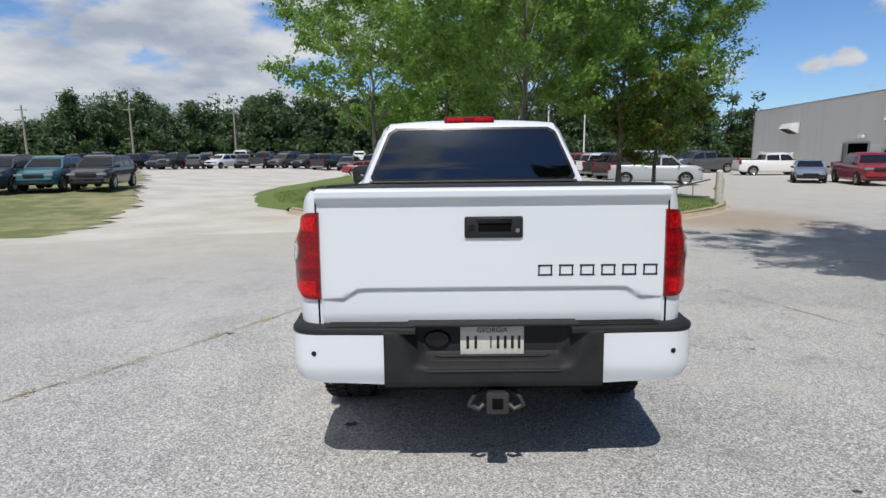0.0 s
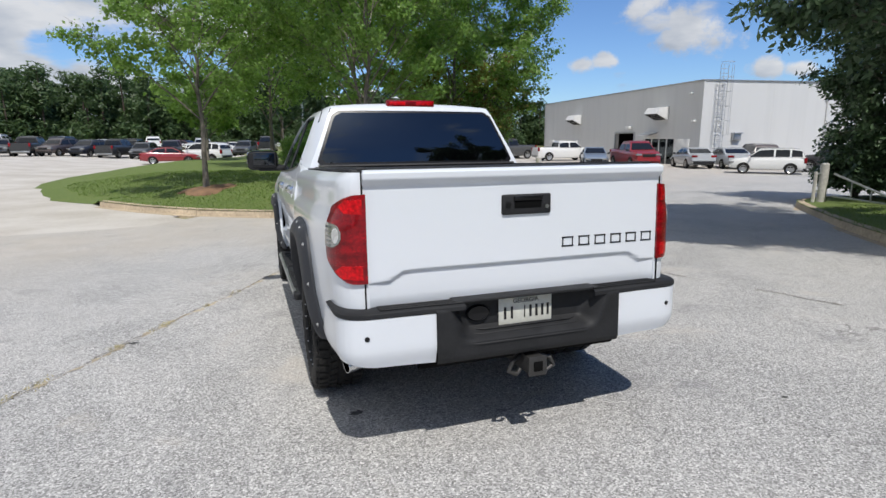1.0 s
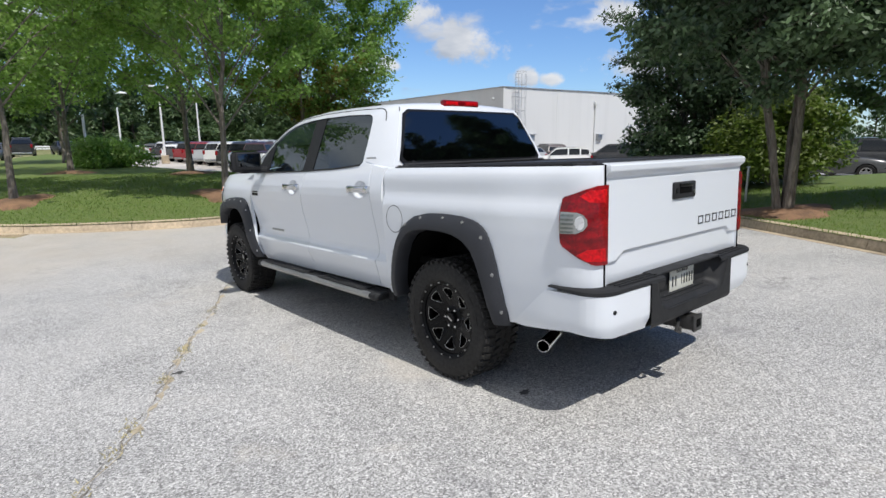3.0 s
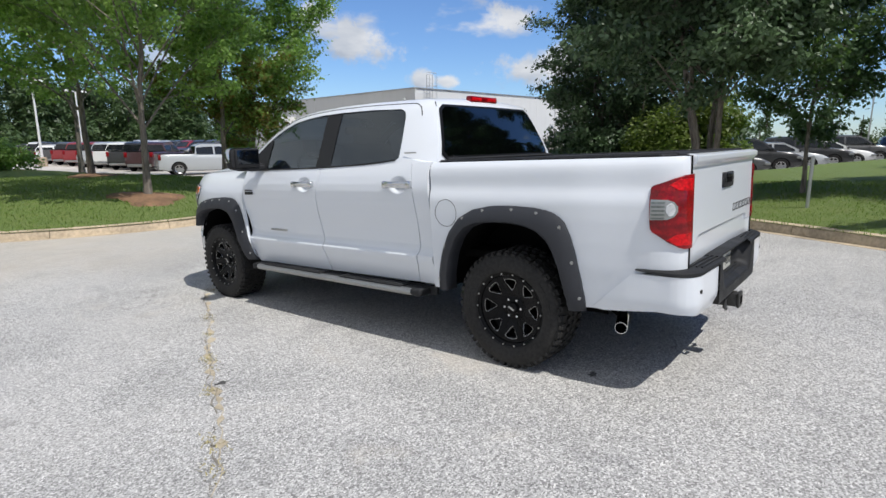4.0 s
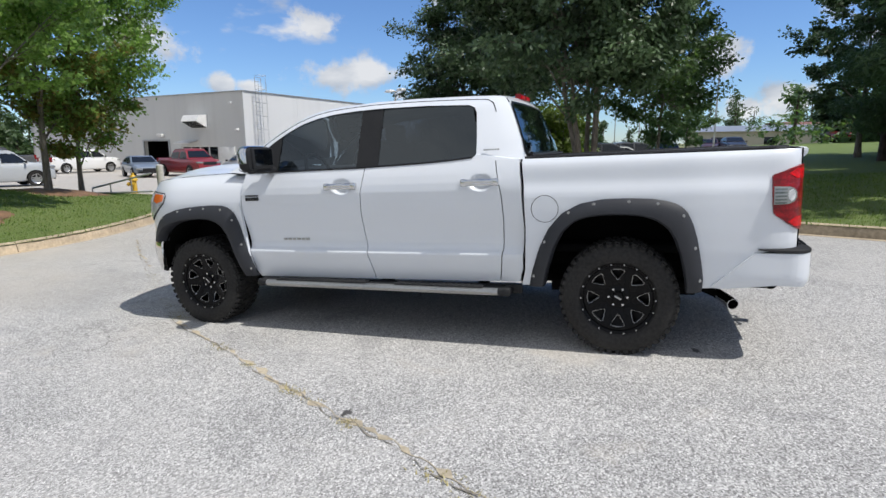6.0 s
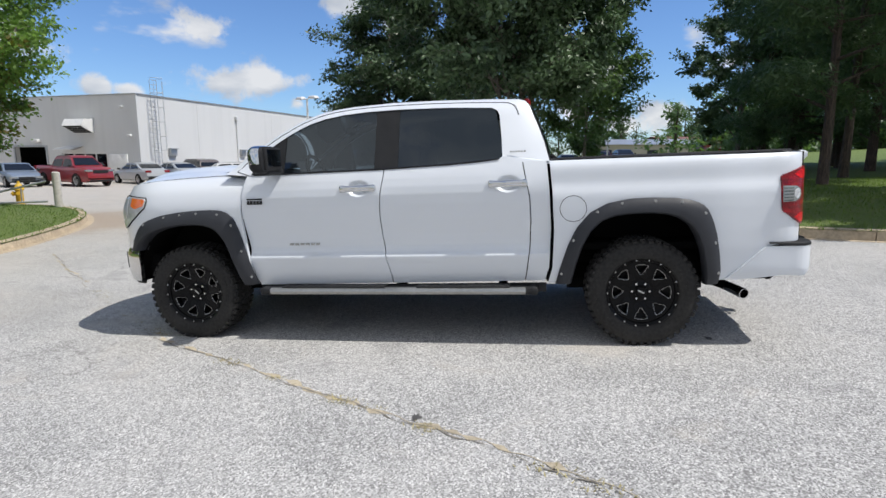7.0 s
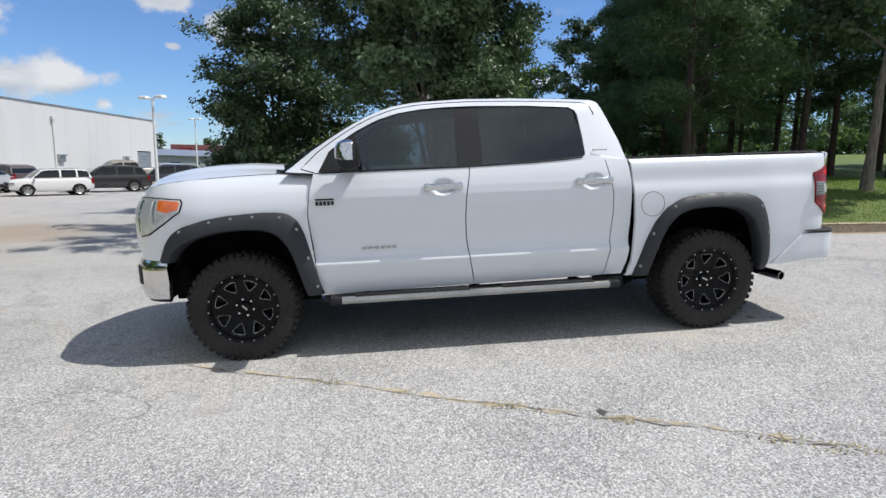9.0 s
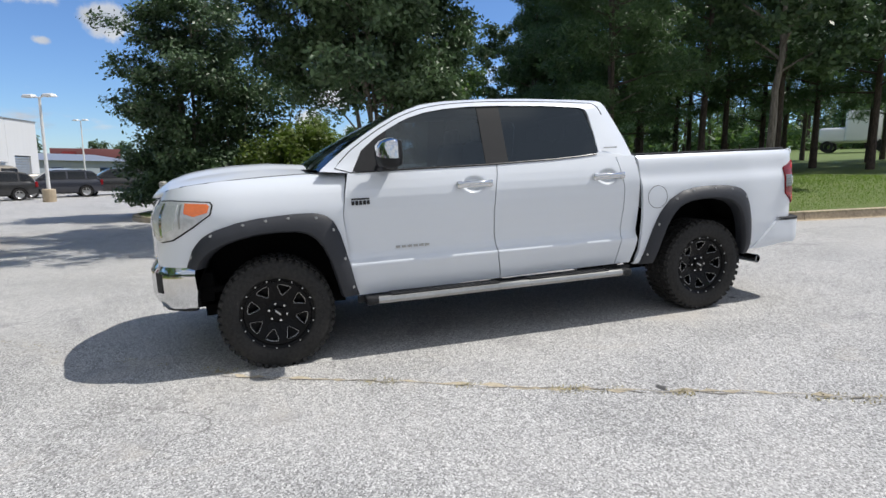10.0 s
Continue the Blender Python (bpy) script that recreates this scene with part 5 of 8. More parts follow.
    def hoop(t, r):
        return [a.lerp(b, t) + r * (math.cos(j) * side + math.sin(j) * up) for j in (math.tau * k / 24 for k in range(24))]

    loft(bm, [hoop(t, r) for t, r in ((0.0, 0.034), (0.08, 0.038), (0.97, 0.040), (1.0, 0.038), (1.0, 0.034), (0.55, 0.032))], closed=True)
    inner = bmesh.new()
    inner.faces.new([inner.verts.new(p) for p in hoop(0.56, 0.0325)])
    part("exhaust_bore", inner, M_VOID, ex)
    part("exhaust_tip", bm, M_CHROME, ex, "chrome exhaust tip")

    # running boards
    for k in (-1, 1):
        bm = bmesh.new()
        prof = [(0.875, 0.452), (0.985, 0.458), (1.018, 0.448), (1.024, 0.428), (1.008, 0.405), (0.95, 0.398), (0.875, 0.405)]
        loft(bm, [[Vector((k * x, y, z)) for x, z in prof] for y in (0.80, 0.83, 2.99, 3.02)], closed=True, caps=True)
        step = part("running_board", bm, M_TRIM, truck, "metal running board with black tread pads")
        for a, b in ((0.98, 1.72), (1.98, 2.86)):
            bm = bmesh.new()
            box(bm, (k * 0.950, (a + b) / 2, 0.462), (0.115, b - a, 0.014), 0.005)
            for j in range(int((b - a) / 0.05)):
                box(bm, (k * 0.955, a + 0.03 + j * 0.05, 0.470), (0.085, 0.022, 0.006), 0.002)
            part("tread_pad", bm, M_TRIM, step)
        bm = bmesh.new()
        loft(bm, [[Vector((k * x, y, z)) for x, z in ((1.0, 0.4595), (1.021, 0.4515), (1.0275, 0.43), (1.012, 0.406))] for y in (0.86, 2.96)])
        part("edge_strip", bm, M_STEEL, step)
        for y in (0.80, 3.02):
            bm = bmesh.new()
            box(bm, (k * 0.948, y, 0.428), (0.15, 0.07, 0.062), 0.02)
            part("end_cap", bm, M_TRIM, step)
        for y in (1.05, 1.9, 2.75):
            bm = bmesh.new()
            box(bm, (k * 0.78, y, 0.43), (0.24, 0.07, 0.04), 0.01)
            part("bracket", bm, M_VOID, step)

    # mirrors
    for k in (-1, 1):
        bm = bmesh.new()
        rows = []
        for t, w, h in ((0.0, 0.60, 0.55), (0.08, 0.90, 0.88), (0.3, 1.0, 1.0), (0.6, 0.97, 0.97), (0.85, 0.80, 0.80), (1.0, 0.45, 0.5)):
            ring = []
            for j in range(20):
                a = math.tau * j / 20
                c, s = math.cos(a), math.sin(a)
                ring.append(Vector((k * (1.140 + 0.158 * w * math.copysign(abs(c) ** 0.38, c)), 2.785 + 0.145 * t, 1.505 + 0.104 * h * math.copysign(abs(s) ** 0.42, s))))
            rows.append(ring)
        loft(bm, rows, closed=True, caps=True)
        mirror = part("side_mirror", bm, M_TRIM, truck, "chrome-capped folding side mirror")
        bm = bmesh.new()
        rows = []
        for t, w, h in ((0.16, 0.97, 0.96), (0.3, 1.02, 1.02), (0.5, 1.02, 1.02), (0.62, 1.0, 1.0), (0.85, 0.84, 0.84), (1.0, 0.50, 0.54), (1.04, 0.2, 0.25)):
            ring = []
            for j in range(15):
                a = math.pi * (j / 14 * 1.04 - 0.02)
                c, s = math.cos(a), math.sin(a)
                ring.append(Vector((k * (1.140 + 0.161 * w * math.copysign(abs(c) ** 0.38, c)), 2.785 + 0.147 * t, 1.507 + 0.106 * h * math.copysign(abs(s) ** 0.42, s))))
            rows.append(ring)
        loft(bm, rows)
        part("mirror_cap", bm, M_CHROME, mirror, "chrome mirror cap")
        bm = bmesh.new()
        box(bm, (k * 1.127, 2.786, 1.512), (0.255, 0.035, 0.176), 0.016)
        part("mirror_frame", bm, M_TRIM, mirror)
        bm = bmesh.new()
        box(bm, (k * 1.127, 2.767, 1.520), (0.220, 0.004, 0.130), 0.0015)
        part("mirror_glass", bm, M_MIRROR, mirror)
        bm = bmesh.new()
        box(bm, (k * 1.060, 2.850, 1.415), (0.26, 0.12, 0.050), 0.02)
        tube(bm, [(k * 0.90, 2.87, 1.42), (k * 1.0, 2.87, 1.43), (k * 1.10, 2.86, 1.45)], 0.034, 10)
        part("mirror_arm", bm, M_TRIM, mirror)

    # fender and door badges: plain bars
    for k in (-1, 1):
        bm = bmesh.new()
        for j in range(5):
            box(bm, (k * 0.990, 3.100 - j * 0.028, 1.168), (0.008, 0.021, 0.030), 0.002)
        box(bm, (k * 0.988, 3.045, 1.196), (0.006, 0.135, 0.012), 0.002)
        part("engine_badge", bm, M_MESH, truck)
        for j in range(6):
            bm = bmesh.new()
            box(bm, (k * 0.932, 2.775 - j * 0.046, 0.812), (0.008, 0.034, 0.018), 0.002)
            part("door_badge", bm, M_STEEL, truck)
        bm = bmesh.new()
        for j in range(6):
            box(bm, (k * 0.9, 0.955 - j * 0.021, 1.492), (0.008, 0.014, 0.012), 0.002)
        part("trim_badge", bm, M_STEEL, truck)

    # cabin
    bm = bmesh.new()
    box(bm, (0, 1.95, 0.62), (1.66, 2.35, 0.06), 0.01)
    box(bm, (0, 1.0, 1.05), (1.60, 0.14, 0.7), 0.04)
    part("cabin_floor", bm, M_CABIN, truck)
    bm = bmesh.new()
    box(bm, (0, 3.02, 1.20), (1.60, 0.50, 0.42), 0.10, seg=3)
    part("dashboard", bm, M_CABIN, truck)
    for k in (-1, 1):
        bm = bmesh.new()
        box(bm, (k * 0.845, 1.95, 1.02), (0.05, 2.20, 0.74), 0.02)
        part("door_card", bm, M_CABIN, truck)
    for x in (-0.42, 0.42):
        for y, wide in ((2.05, 0.56), (1.12, 0.66)):
            bm = bmesh.new()
            box(bm, (x, y + 0.12, 0.98), (wide, 0.54, 0.20), 0.07, seg=3)
            box(bm, (x, y - 0.12, 1.30), (wide, 0.16, 0.62), 0.06, pose(0, 0, 0, 10), seg=3)
            box(bm, (x, y - 0.16, 1.66), (0.28, 0.10, 0.18), 0.045, seg=3)
            part("seat", bm, M_CABIN, truck)
    bm = bmesh.new()
    tube(bm, [(-0.42 + 0.19 * math.cos(a), 2.70 + 0.07 * math.sin(a), 1.36 + 0.175 * math.sin(a)) for a in (math.tau * j / 28 for j in range(29))], 0.016, 8)
    box(bm, (-0.42, 2.72, 1.34), (0.30, 0.05, 0.07), 0.02)
    tube(bm, [(-0.42, 2.72, 1.34), (-0.42, 2.90, 1.26)], 0.03, 8)
    part("steering_wheel", bm, M_VOID, truck)
    bm = bmesh.new()
    box(bm, (0.0, 2.52, 1.76), (0.24, 0.04, 0.07), 0.02)
    part("cabin_mirror", bm, M_VOID, truck)

    # wheels
    for y in (0.0, AXLE_F):
        for k in (-1, 1):
            truck_wheel(truck, y, k)
    return truck


WHEEL_MESH = {}


def truck_wheel(truck, y, k):
    """A knobbly tyre on a black eight-pocket alloy wheel; its outer face looks to -x before the turn."""
    cache = WHEEL_MESH
    if not cache:
        bm = bmesh.new()
        lathe(bm, [(0.215, 0.13), (0.235, 0.10), (0.235, -0.105), (0.262, -0.135), (0.268, -0.140), (0.262, -0.132), (0.240, -0.118), (0.232, -0.085), (0.222, -0.04), (0.20, -0.03), (0.12, -0.026), (0.001, -0.026)], 64)
        cache["wheel"] = mesh_of(bm, "wheel", M_RIM)
        bm = bmesh.new()
        lathe(bm, [(0.258, -0.130), (0.268, -0.146), (0.285, -0.153), (0.318, -0.158), (0.345, -0.155), (0.362, -0.150), (0.380, -0.142), (0.392, -0.128), (0.397, -0.10), (0.398, 0.0), (0.397, 0.10), (0.390, 0.128), (0.345, 0.152), (0.29, 0.150), (0.255, 0.125)], 72)
        cache["tyre"] = mesh_of(bm, "tyre", M_RUBBER)
        bm = bmesh.new()
        n = 44
        for j in range(n):
            for row, (x, w, l, off) in enumerate(((-0.106, 0.060, 0.040, 0.0), (-0.040, 0.050, 0.038, 0.5), (0.040, 0.050, 0.038, 0.15), (0.106, 0.060, 0.040, 0.6))):
                a = math.tau * (j + off) / n
                m = Matrix.Rotation(a, 4, "X")
                tw = 0.35 if row in (1, 2) else 0.12
                box(bm, m @ Vector((x, 0, 0.397)), (w, l, 0.024), 0.0, m @ Matrix.Rotation(tw * (1 if row % 2 else -1), 4, "Z"), taper=0.86)
            m = Matrix.Rotation(math.tau * j / n, 4, "X")
            box(bm, m @ Vector((-0.137, 0, 0.378)), (0.014, 0.034 if j % 2 else 0.022, 0.044), 0.0, m @ Matrix.Rotation(radians(-24), 4, "Y"))
        # raised ribs of the side wall lettering ring, plain
        for j in range(16):
            a = math.tau * (j + 0.5) / 16
            if j % 8 in (2, 3, 4):
                m = Matrix.Rotation(a, 4, "X")
                box(bm, m @ Vector((-0.1575, 0, 0.322)), (0.004, 0.07, 0.022), 0.0, m)
        cache["tread"] = mesh_of(bm, "tread", M_RUBBER)
        # one eighth of the face, round a triangular pocket
        pocket = [(0.0, 0.132), (0.008, 0.135), (0.044, 0.190), (0.043, 0.202), (0.022, 0.208), (0.0, 0.2095), (-0.022, 0.208), (-0.043, 0.202), (-0.044, 0.190), (-0.008, 0.135)]
        h = math.pi / 8
        sector = [(0.234 * math.sin(-h + h * j / 4), 0.234 * math.cos(-h + h * j / 4)) for j in range(9)][::-1] + [(0.05 * math.sin(-h), 0.05 * math.cos(-h)), (0.05 * math.sin(h), 0.05 * math.cos(h))]

        def cast(loop, ang):
            d, c = Vector((math.cos(ang), math.sin(ang))), Vector((0.0, 0.178))
            best = 0.0
            for p, q in zip(loop, loop[1:] + loop[:1]):
                e, p2 = Vector(q) - Vector(p), Vector(p) - c
                den = d.x * e.y - d.y * e.x
                if abs(den) > 1e-9:
                    r, s = (p2.x * e.y - p2.y * e.x) / den, (p2.x * d.y - p2.y * d.x) / den
                    if r > 0 and -1e-6 <= s <= 1 + 1e-6:
                        best = max(best, r)
            return c + d * best

        def dish(p, lift=0.0):
            r = p.length
            return Vector((-(0.058 + 0.052 * smooth01(0.05, 0.235, r)) - lift, p.x, p.y))

        turns = sorted({round(math.atan2(z - 0.178, y), 4) for y, z in pocket + sector})
        o, i = [cast(sector, a) for a in turns], [cast(pocket, a) for a in turns]
        bm = bmesh.new()
        loft(bm, [[dish(p) for p in o], [dish(p.lerp(q, 0.55)) for p, q in zip(o, i)], [dish(q) for q in i], [dish(q) + Vector((0.035, 0, 0)) for q in i]], closed=True)
        cache["spoke"] = mesh_of(bm, "spoke", M_RIM)
        bm = bmesh.new()
        mid = Vector((0.0, 0.178))
        loft(bm, [[dish(q, 0.0008) for q in i], [dish(q, 0.0015) + Vector((0, *(q - mid).normalized())) * 0.0024 for q in i], [dish(q, 0.0) + Vector((0, *(q - mid).normalized())) * 0.0030 for q in i]], closed=True)
        cache["milled_edge"] = mesh_of(bm, "milled_edge", M_MILLED)
        bm = bmesh.new()
        lathe(bm, [(0.0005, -0.098), (0.036, -0.097), (0.042, -0.090), (0.044, -0.068), (0.080, -0.064), (0.090, -0.056), (0.090, -0.02)], 32)
        cache["hub_cap"] = mesh_of(bm, "hub_cap", M_RIM)
        bm = bmesh.new()
        box(bm, (-0.0985, 0, 0), (0.002, 0.050, 0.011), 0.0008)
        cache["cap_badge"] = mesh_of(bm, "cap_badge", M_MILLED)
        bm = bmesh.new()
        lathe(bm, [(0.0005, -0.010), (0.008, -0.009), (0.011, 0.0), (0.011, 0.02)], 8)
        cache["lug_nut"] = mesh_of(bm, "lug_nut", M_CHROME)
        bm = bmesh.new()
        lathe(bm, [(0.0005, -0.005), (0.0052, -0.004), (0.0058, 0.003)], 8)
        cache["rim_bolt"] = mesh_of(bm, "rim_bolt", M_MILLED)
    turn = pose(0, 0, 0, 17 if y else 0, 0, 0) if k < 0 else pose(0, 0, 0, 0, 0, 180)
    root = part("wheel", cache["wheel"], None, truck, "black alloy wheel with milled edges and a knobbly tyre", Matrix.Translation((k * 0.842, y, TYRE_R)) @ turn)
    part("tyre", cache["tyre"], None, root, "black knobbly off-road tyre")
    tagged(part("tread", cache["tread"], None, root), kind="stuff")
    for j in range(8):
        m = Matrix.Rotation(math.tau * j / 8, 4, "X")
        part("spoke", cache["spoke"], None, root, m=m)
        part("milled_edge", cache["milled_edge"], None, root, m=m)
    part("hub_cap", cache["hub_cap"], None, root)
    part("cap_badge", cache["cap_badge"], None, root, m=Matrix.Rotation(0.5, 4, "X"))
    for j in range(6):
        a = math.tau * j / 6
        part("lug_nut", cache["lug_nut"], None, root, m=Matrix.Translation((-0.072, 0.064 * math.cos(a), 0.064 * math.sin(a))))
    for j in range(18):
        a = math.tau * j / 18
        part("rim_bolt", cache["rim_bolt"], None, root, m=Matrix.Translation((-0.1415, 0.2515 * math.cos(a), 0.2515 * math.sin(a))))


build_truck()

# ---- the warehouse ----
M_WALL = wall_mat("warehouse_wall", (0.64, 0.64, 0.63))
M_WALL_FAR = wall_mat("far_wall", (0.45, 0.43, 0.40))
M_METAL = plain("galvanised_metal", (0.48, 0.49, 0.50), 0.45, metal=0.8)
M_WHITE_METAL = plain("white_metal", (0.72, 0.72, 0.71), 0.5)
# near-black that paints in the shade seen through openings
M_DARK = plain("opening_shade_black", (0.02, 0.02, 0.021), 0.9)
M_PANE = glass_mat("office_glass", (0.16, 0.18, 0.19))


def warehouse():
    """Its own frame: the corner at the origin, the shaded wall along +y, the sunny wall along +x."""
    top, base = 5.22, -0.75
    w = thing("warehouse", pose(28.5, 30.4, 0, 0, 0, -7.5), "long pale grey flat-roofed warehouse with dock openings", "warehouse")
    t = 0.3

    def wall_y(holes, length):
        """The shaded wall, in lengths between and over its openings (from, to, head)."""
        y = 0.0
        spans = []
        for a, b, hi in sorted(holes):
            spans += [(y, a, base), (a, b, hi)]
            y = b
        for a, b, lo in spans + [(y, length, base)]:
            bm = bmesh.new()
            box(bm, (t / 2, (a + b) / 2, (top + lo) / 2), (t, b - a, top - lo))
            part("wall", bm, M_WALL, w)

    wall_y([(2.9, 6.9, 1.42), (8.3, 11.3, 1.80)], 27.6)
    for a, b, lo, hi in ((0.3, 20.9, base, top), (23.2, 24.4, base, top), (20.9, 23.2, 2.3, top)):
        bm = bmesh.new()
        box(bm, ((a + b) / 2, t / 2, (lo + hi) / 2), (b - a, t, hi - lo))
        part("wall", bm, M_WALL, w)
    bm = bmesh.new()
    box(bm, (12.2, 27.45, (top + base) / 2), (24.4, 0.3, top - base))
    part("wall", bm, M_WALL, w)
    bm = bmesh.new()
    box(bm, (24.25, 13.9, (top + base) / 2), (0.3, 27.0, top - base))
    part("wall", bm, M_WALL, w)
    bm = bmesh.new()
    box(bm, (12.2, 13.8, top - 0.35), (23.7, 26.9, 0.2))
    part("roof", bm, M_METAL, w)
    bm = bmesh.new()
    box(bm, (0.13, 13.8, top + 0.03), (0.42, 27.7, 0.07), 0.01)
    box(bm, (12.3, 0.13, top + 0.034), (24.3, 0.42, 0.07), 0.01)
    part("coping", bm, M_METAL, w)
    # panel joints
    for y in (14.5, 18.0, 21.5, 25.0):
        bm = bmesh.new()
        box(bm, (-0.004, y, (top + base) / 2), (0.01, 0.02, top - base - 0.1))
        part("panel_joint", bm, M_WALL, w)
    for x in (5.6, 15.2, 20.0):
        bm = bmesh.new()
        box(bm, (x, -0.004, (top + base) / 2), (0.02, 0.01, top - base - 0.1))
        part("panel_joint", bm, M_WALL, w)
    # open bay: its inner shade is put into a near-black colour
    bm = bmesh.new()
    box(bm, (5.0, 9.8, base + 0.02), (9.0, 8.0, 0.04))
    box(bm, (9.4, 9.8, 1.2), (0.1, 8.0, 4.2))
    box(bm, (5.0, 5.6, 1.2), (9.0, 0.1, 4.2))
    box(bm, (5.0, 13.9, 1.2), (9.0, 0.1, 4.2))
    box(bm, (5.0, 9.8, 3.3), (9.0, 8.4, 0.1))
    part("dock_shade_shell", bm, M_DARK, w)
    bm = bmesh.new()
    for y in (8.25, 11.35):
        box(bm, (-0.03, y, 0.55), (0.10, 0.12, 2.6), 0.01)
    box(bm, (-0.03, 9.8, 1.86), (0.10, 3.2, 0.12), 0.01)
    part("dock_frame", bm, M_METAL, w)
    # glazed front beside the bay
    for i in range(4):
        bm = bmesh.new()
        box(bm, (0.12, 3.42 + i * 0.98, 0.35), (0.02, 0.88, 2.0))
        part("window", bm, M_PANE, w, "dark office glazing")
        bm = bmesh.new()
        box(bm, (0.10, 2.93 + i * 0.98, 0.33), (0.08, 0.08, 2.15), 0.01)
        part("mullion", bm, M_WHITE_METAL, w)
    bm = bmesh.new()
    box(bm, (0.10, 6.85, 0.33), (0.08, 0.08, 2.15), 0.01)
    box(bm, (0.10, 4.9, 1.38), (0.10, 4.0, 0.09), 0.01)
    part("window_frame", bm, M_WHITE_METAL, w)
    bm = bmesh.new()
    box(bm, (-0.05, 1.85, 0.30), (0.08, 1.6, 2.05), 0.01)
    part("door", bm, M_WHITE_METAL, w, "white steel door panel")
    bm = bmesh.new()
    loft(bm, [[Vector((x, y, z)) for y in (4.9, 6.6)] for x, z in ((0.0, 1.86), (-0.9, 1.64), (-0.9, 1.58), (0.0, 1.80))], closed=False)
    part("canopy", bm, M_WHITE_METAL, w)
    # louvred hoods
    for y, z in ((4.6, 3.15), (18.9, 3.15)):
        bm = bmesh.new()
        prof = ((0.0, z + 0.55), (-0.75, z + 0.50), (-1.0, z + 0.05), (0.0, z - 0.45))
        loft(bm, [[Vector((x, yy, zz)) for x, zz in prof] for yy in (y - 0.85, y + 0.85)], closed=True, caps=True)
        hood = part("vent_hood", bm, M_WHITE_METAL, w, "white sheet-metal vent hood")
        for i in range(4):
            bm = bmesh.new()
            k = 0.12 + i * 0.22
            box(bm, (-1.0 * (1 - k) - 0.01, y, z + 0.05 - 0.5 * k - 0.01), (0.18, 1.5, 0.03), 0.0, pose(0, 0, 0, 0, 26, 0))
            part("louvre", bm, M_DARK, hood)
    for y, z, s in ((9.0, 2.25, 0.40), (19.0, 1.0, 0.55), (24.8, 1.05, 0.6)):
        bm = bmesh.new()
        box(bm, (-0.16, y, z), (0.32, s * 1.5, s * 0.6), 0.04)
        part("wall_lamp", bm, M_WHITE_METAL, w)
    for y, z in ((1.2, 4.45), (0.7, 2.55)):
        bm = bmesh.new()
        box(bm, (-0.1, y, z), (0.2, 0.3, 0.14), 0.03)
        part("wall_lamp", bm, M_WHITE_METAL, w)
    # caged ladder near the corner
    bm = bmesh.new()
    for x in (0.95, 1.55):
        tube(bm, [(x, -0.28, base + 0.6), (x, -0.28, top + 1.0)], 0.020, 6)
    ladder = part("roof_ladder", bm, M_METAL, w, "caged steel roof ladder")
    for i in range(22):
        bm = bmesh.new()
        tube(bm, [(0.95, -0.28, base + 0.7 + i * 0.3), (1.55, -0.28, base + 0.7 + i * 0.3)], 0.014, 5)
        part("rung", bm, M_METAL, ladder)
    for i in range(6):
        bm = bmesh.new()
        z = 1.6 + i * 0.95
        tube(bm, [(0.95, -0.28, z), (0.86, -0.70, z), (1.25, -1.0, z), (1.64, -0.70, z), (1.55, -0.28, z)], 0.015, 5)
        part("cage_hoop", bm, M_METAL, ladder)
    for x, yy in ((0.86, -0.70), (1.25, -1.0), (1.64, -0.70)):
        bm = bmesh.new()
        tube(bm, [(x, yy, 1.6), (x, yy, top + 0.95)], 0.012, 5)
        part("cage_bar", bm, M_METAL, ladder)
    # vents, downpipe and door on the sunny wall
    for x in (2.8, 10.7, 18.9):
        bm = bmesh.new()
        box(bm, (x, -0.10, 1.5), (0.62, 0.2, 0.55), 0.02)
        box(bm, (x, -0.17, 1.72), (0.70, 0.36, 0.08), 0.02)
        part("wall_vent", bm, M_METAL, w)
    bm = bmesh.new()
    tube(bm, [(10.1, -0.07, base), (10.1, -0.07, 4.2)], 0.04, 8)
    box(bm, (10.1, -0.11, 4.3), (0.34, 0.22, 0.3), 0.02)
    part("downpipe", bm, M_WALL, w)
    bm = bmesh.new()
    box(bm, (22.05, 0.14, 1.425), (2.3, 0.03, 1.56))
    door = part("roller_door", bm, M_METAL, w, "half-raised grey roller door")
    for i in range(7):
        bm = bmesh.new()
        box(bm, (22.05, 0.1, 0.75 + i * 0.225), (2.3, 0.06, 0.21), 0.02)
        part("slat", bm, M_METAL, door)
    # near-black board painting in the shade behind the roller door
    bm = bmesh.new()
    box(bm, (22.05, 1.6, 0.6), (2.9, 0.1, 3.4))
    part("doorway_shade_board", bm, M_DARK, w)


def low_building(name, x, y, z, lx, ly, h, turn, mat, label, roof_mat):
    b = thing(name, pose(x, y, z, 0, 0, turn), label, "building")
    bm = bmesh.new()
    box(bm, (0, 0, h / 2 - 0.5), (lx, ly, h + 1.0))
    part("wall", bm, mat, b)
    bm = bmesh.new()
    loft(bm, [[Vector((sx * (lx / 2 + 0.4), yy, zz)) for yy, zz in ((-ly / 2 - 0.5, h - 0.05), (0, h + ly * 0.07), (ly / 2 + 0.5, h - 0.05))] for sx in (-1, 1)])
    part("roof", bm, roof_mat, b)
    for i in range(int(lx / 7)):
        bm = bmesh.new()
        xx = -lx / 2 + 4 + i * 7
        for sy in (-1,):
            box(bm, (xx, sy * (ly / 2 + 0.02), h * 0.45), (1.6, 0.08, 1.4), 0.02)
        part("window", bm, M_PANE, b)


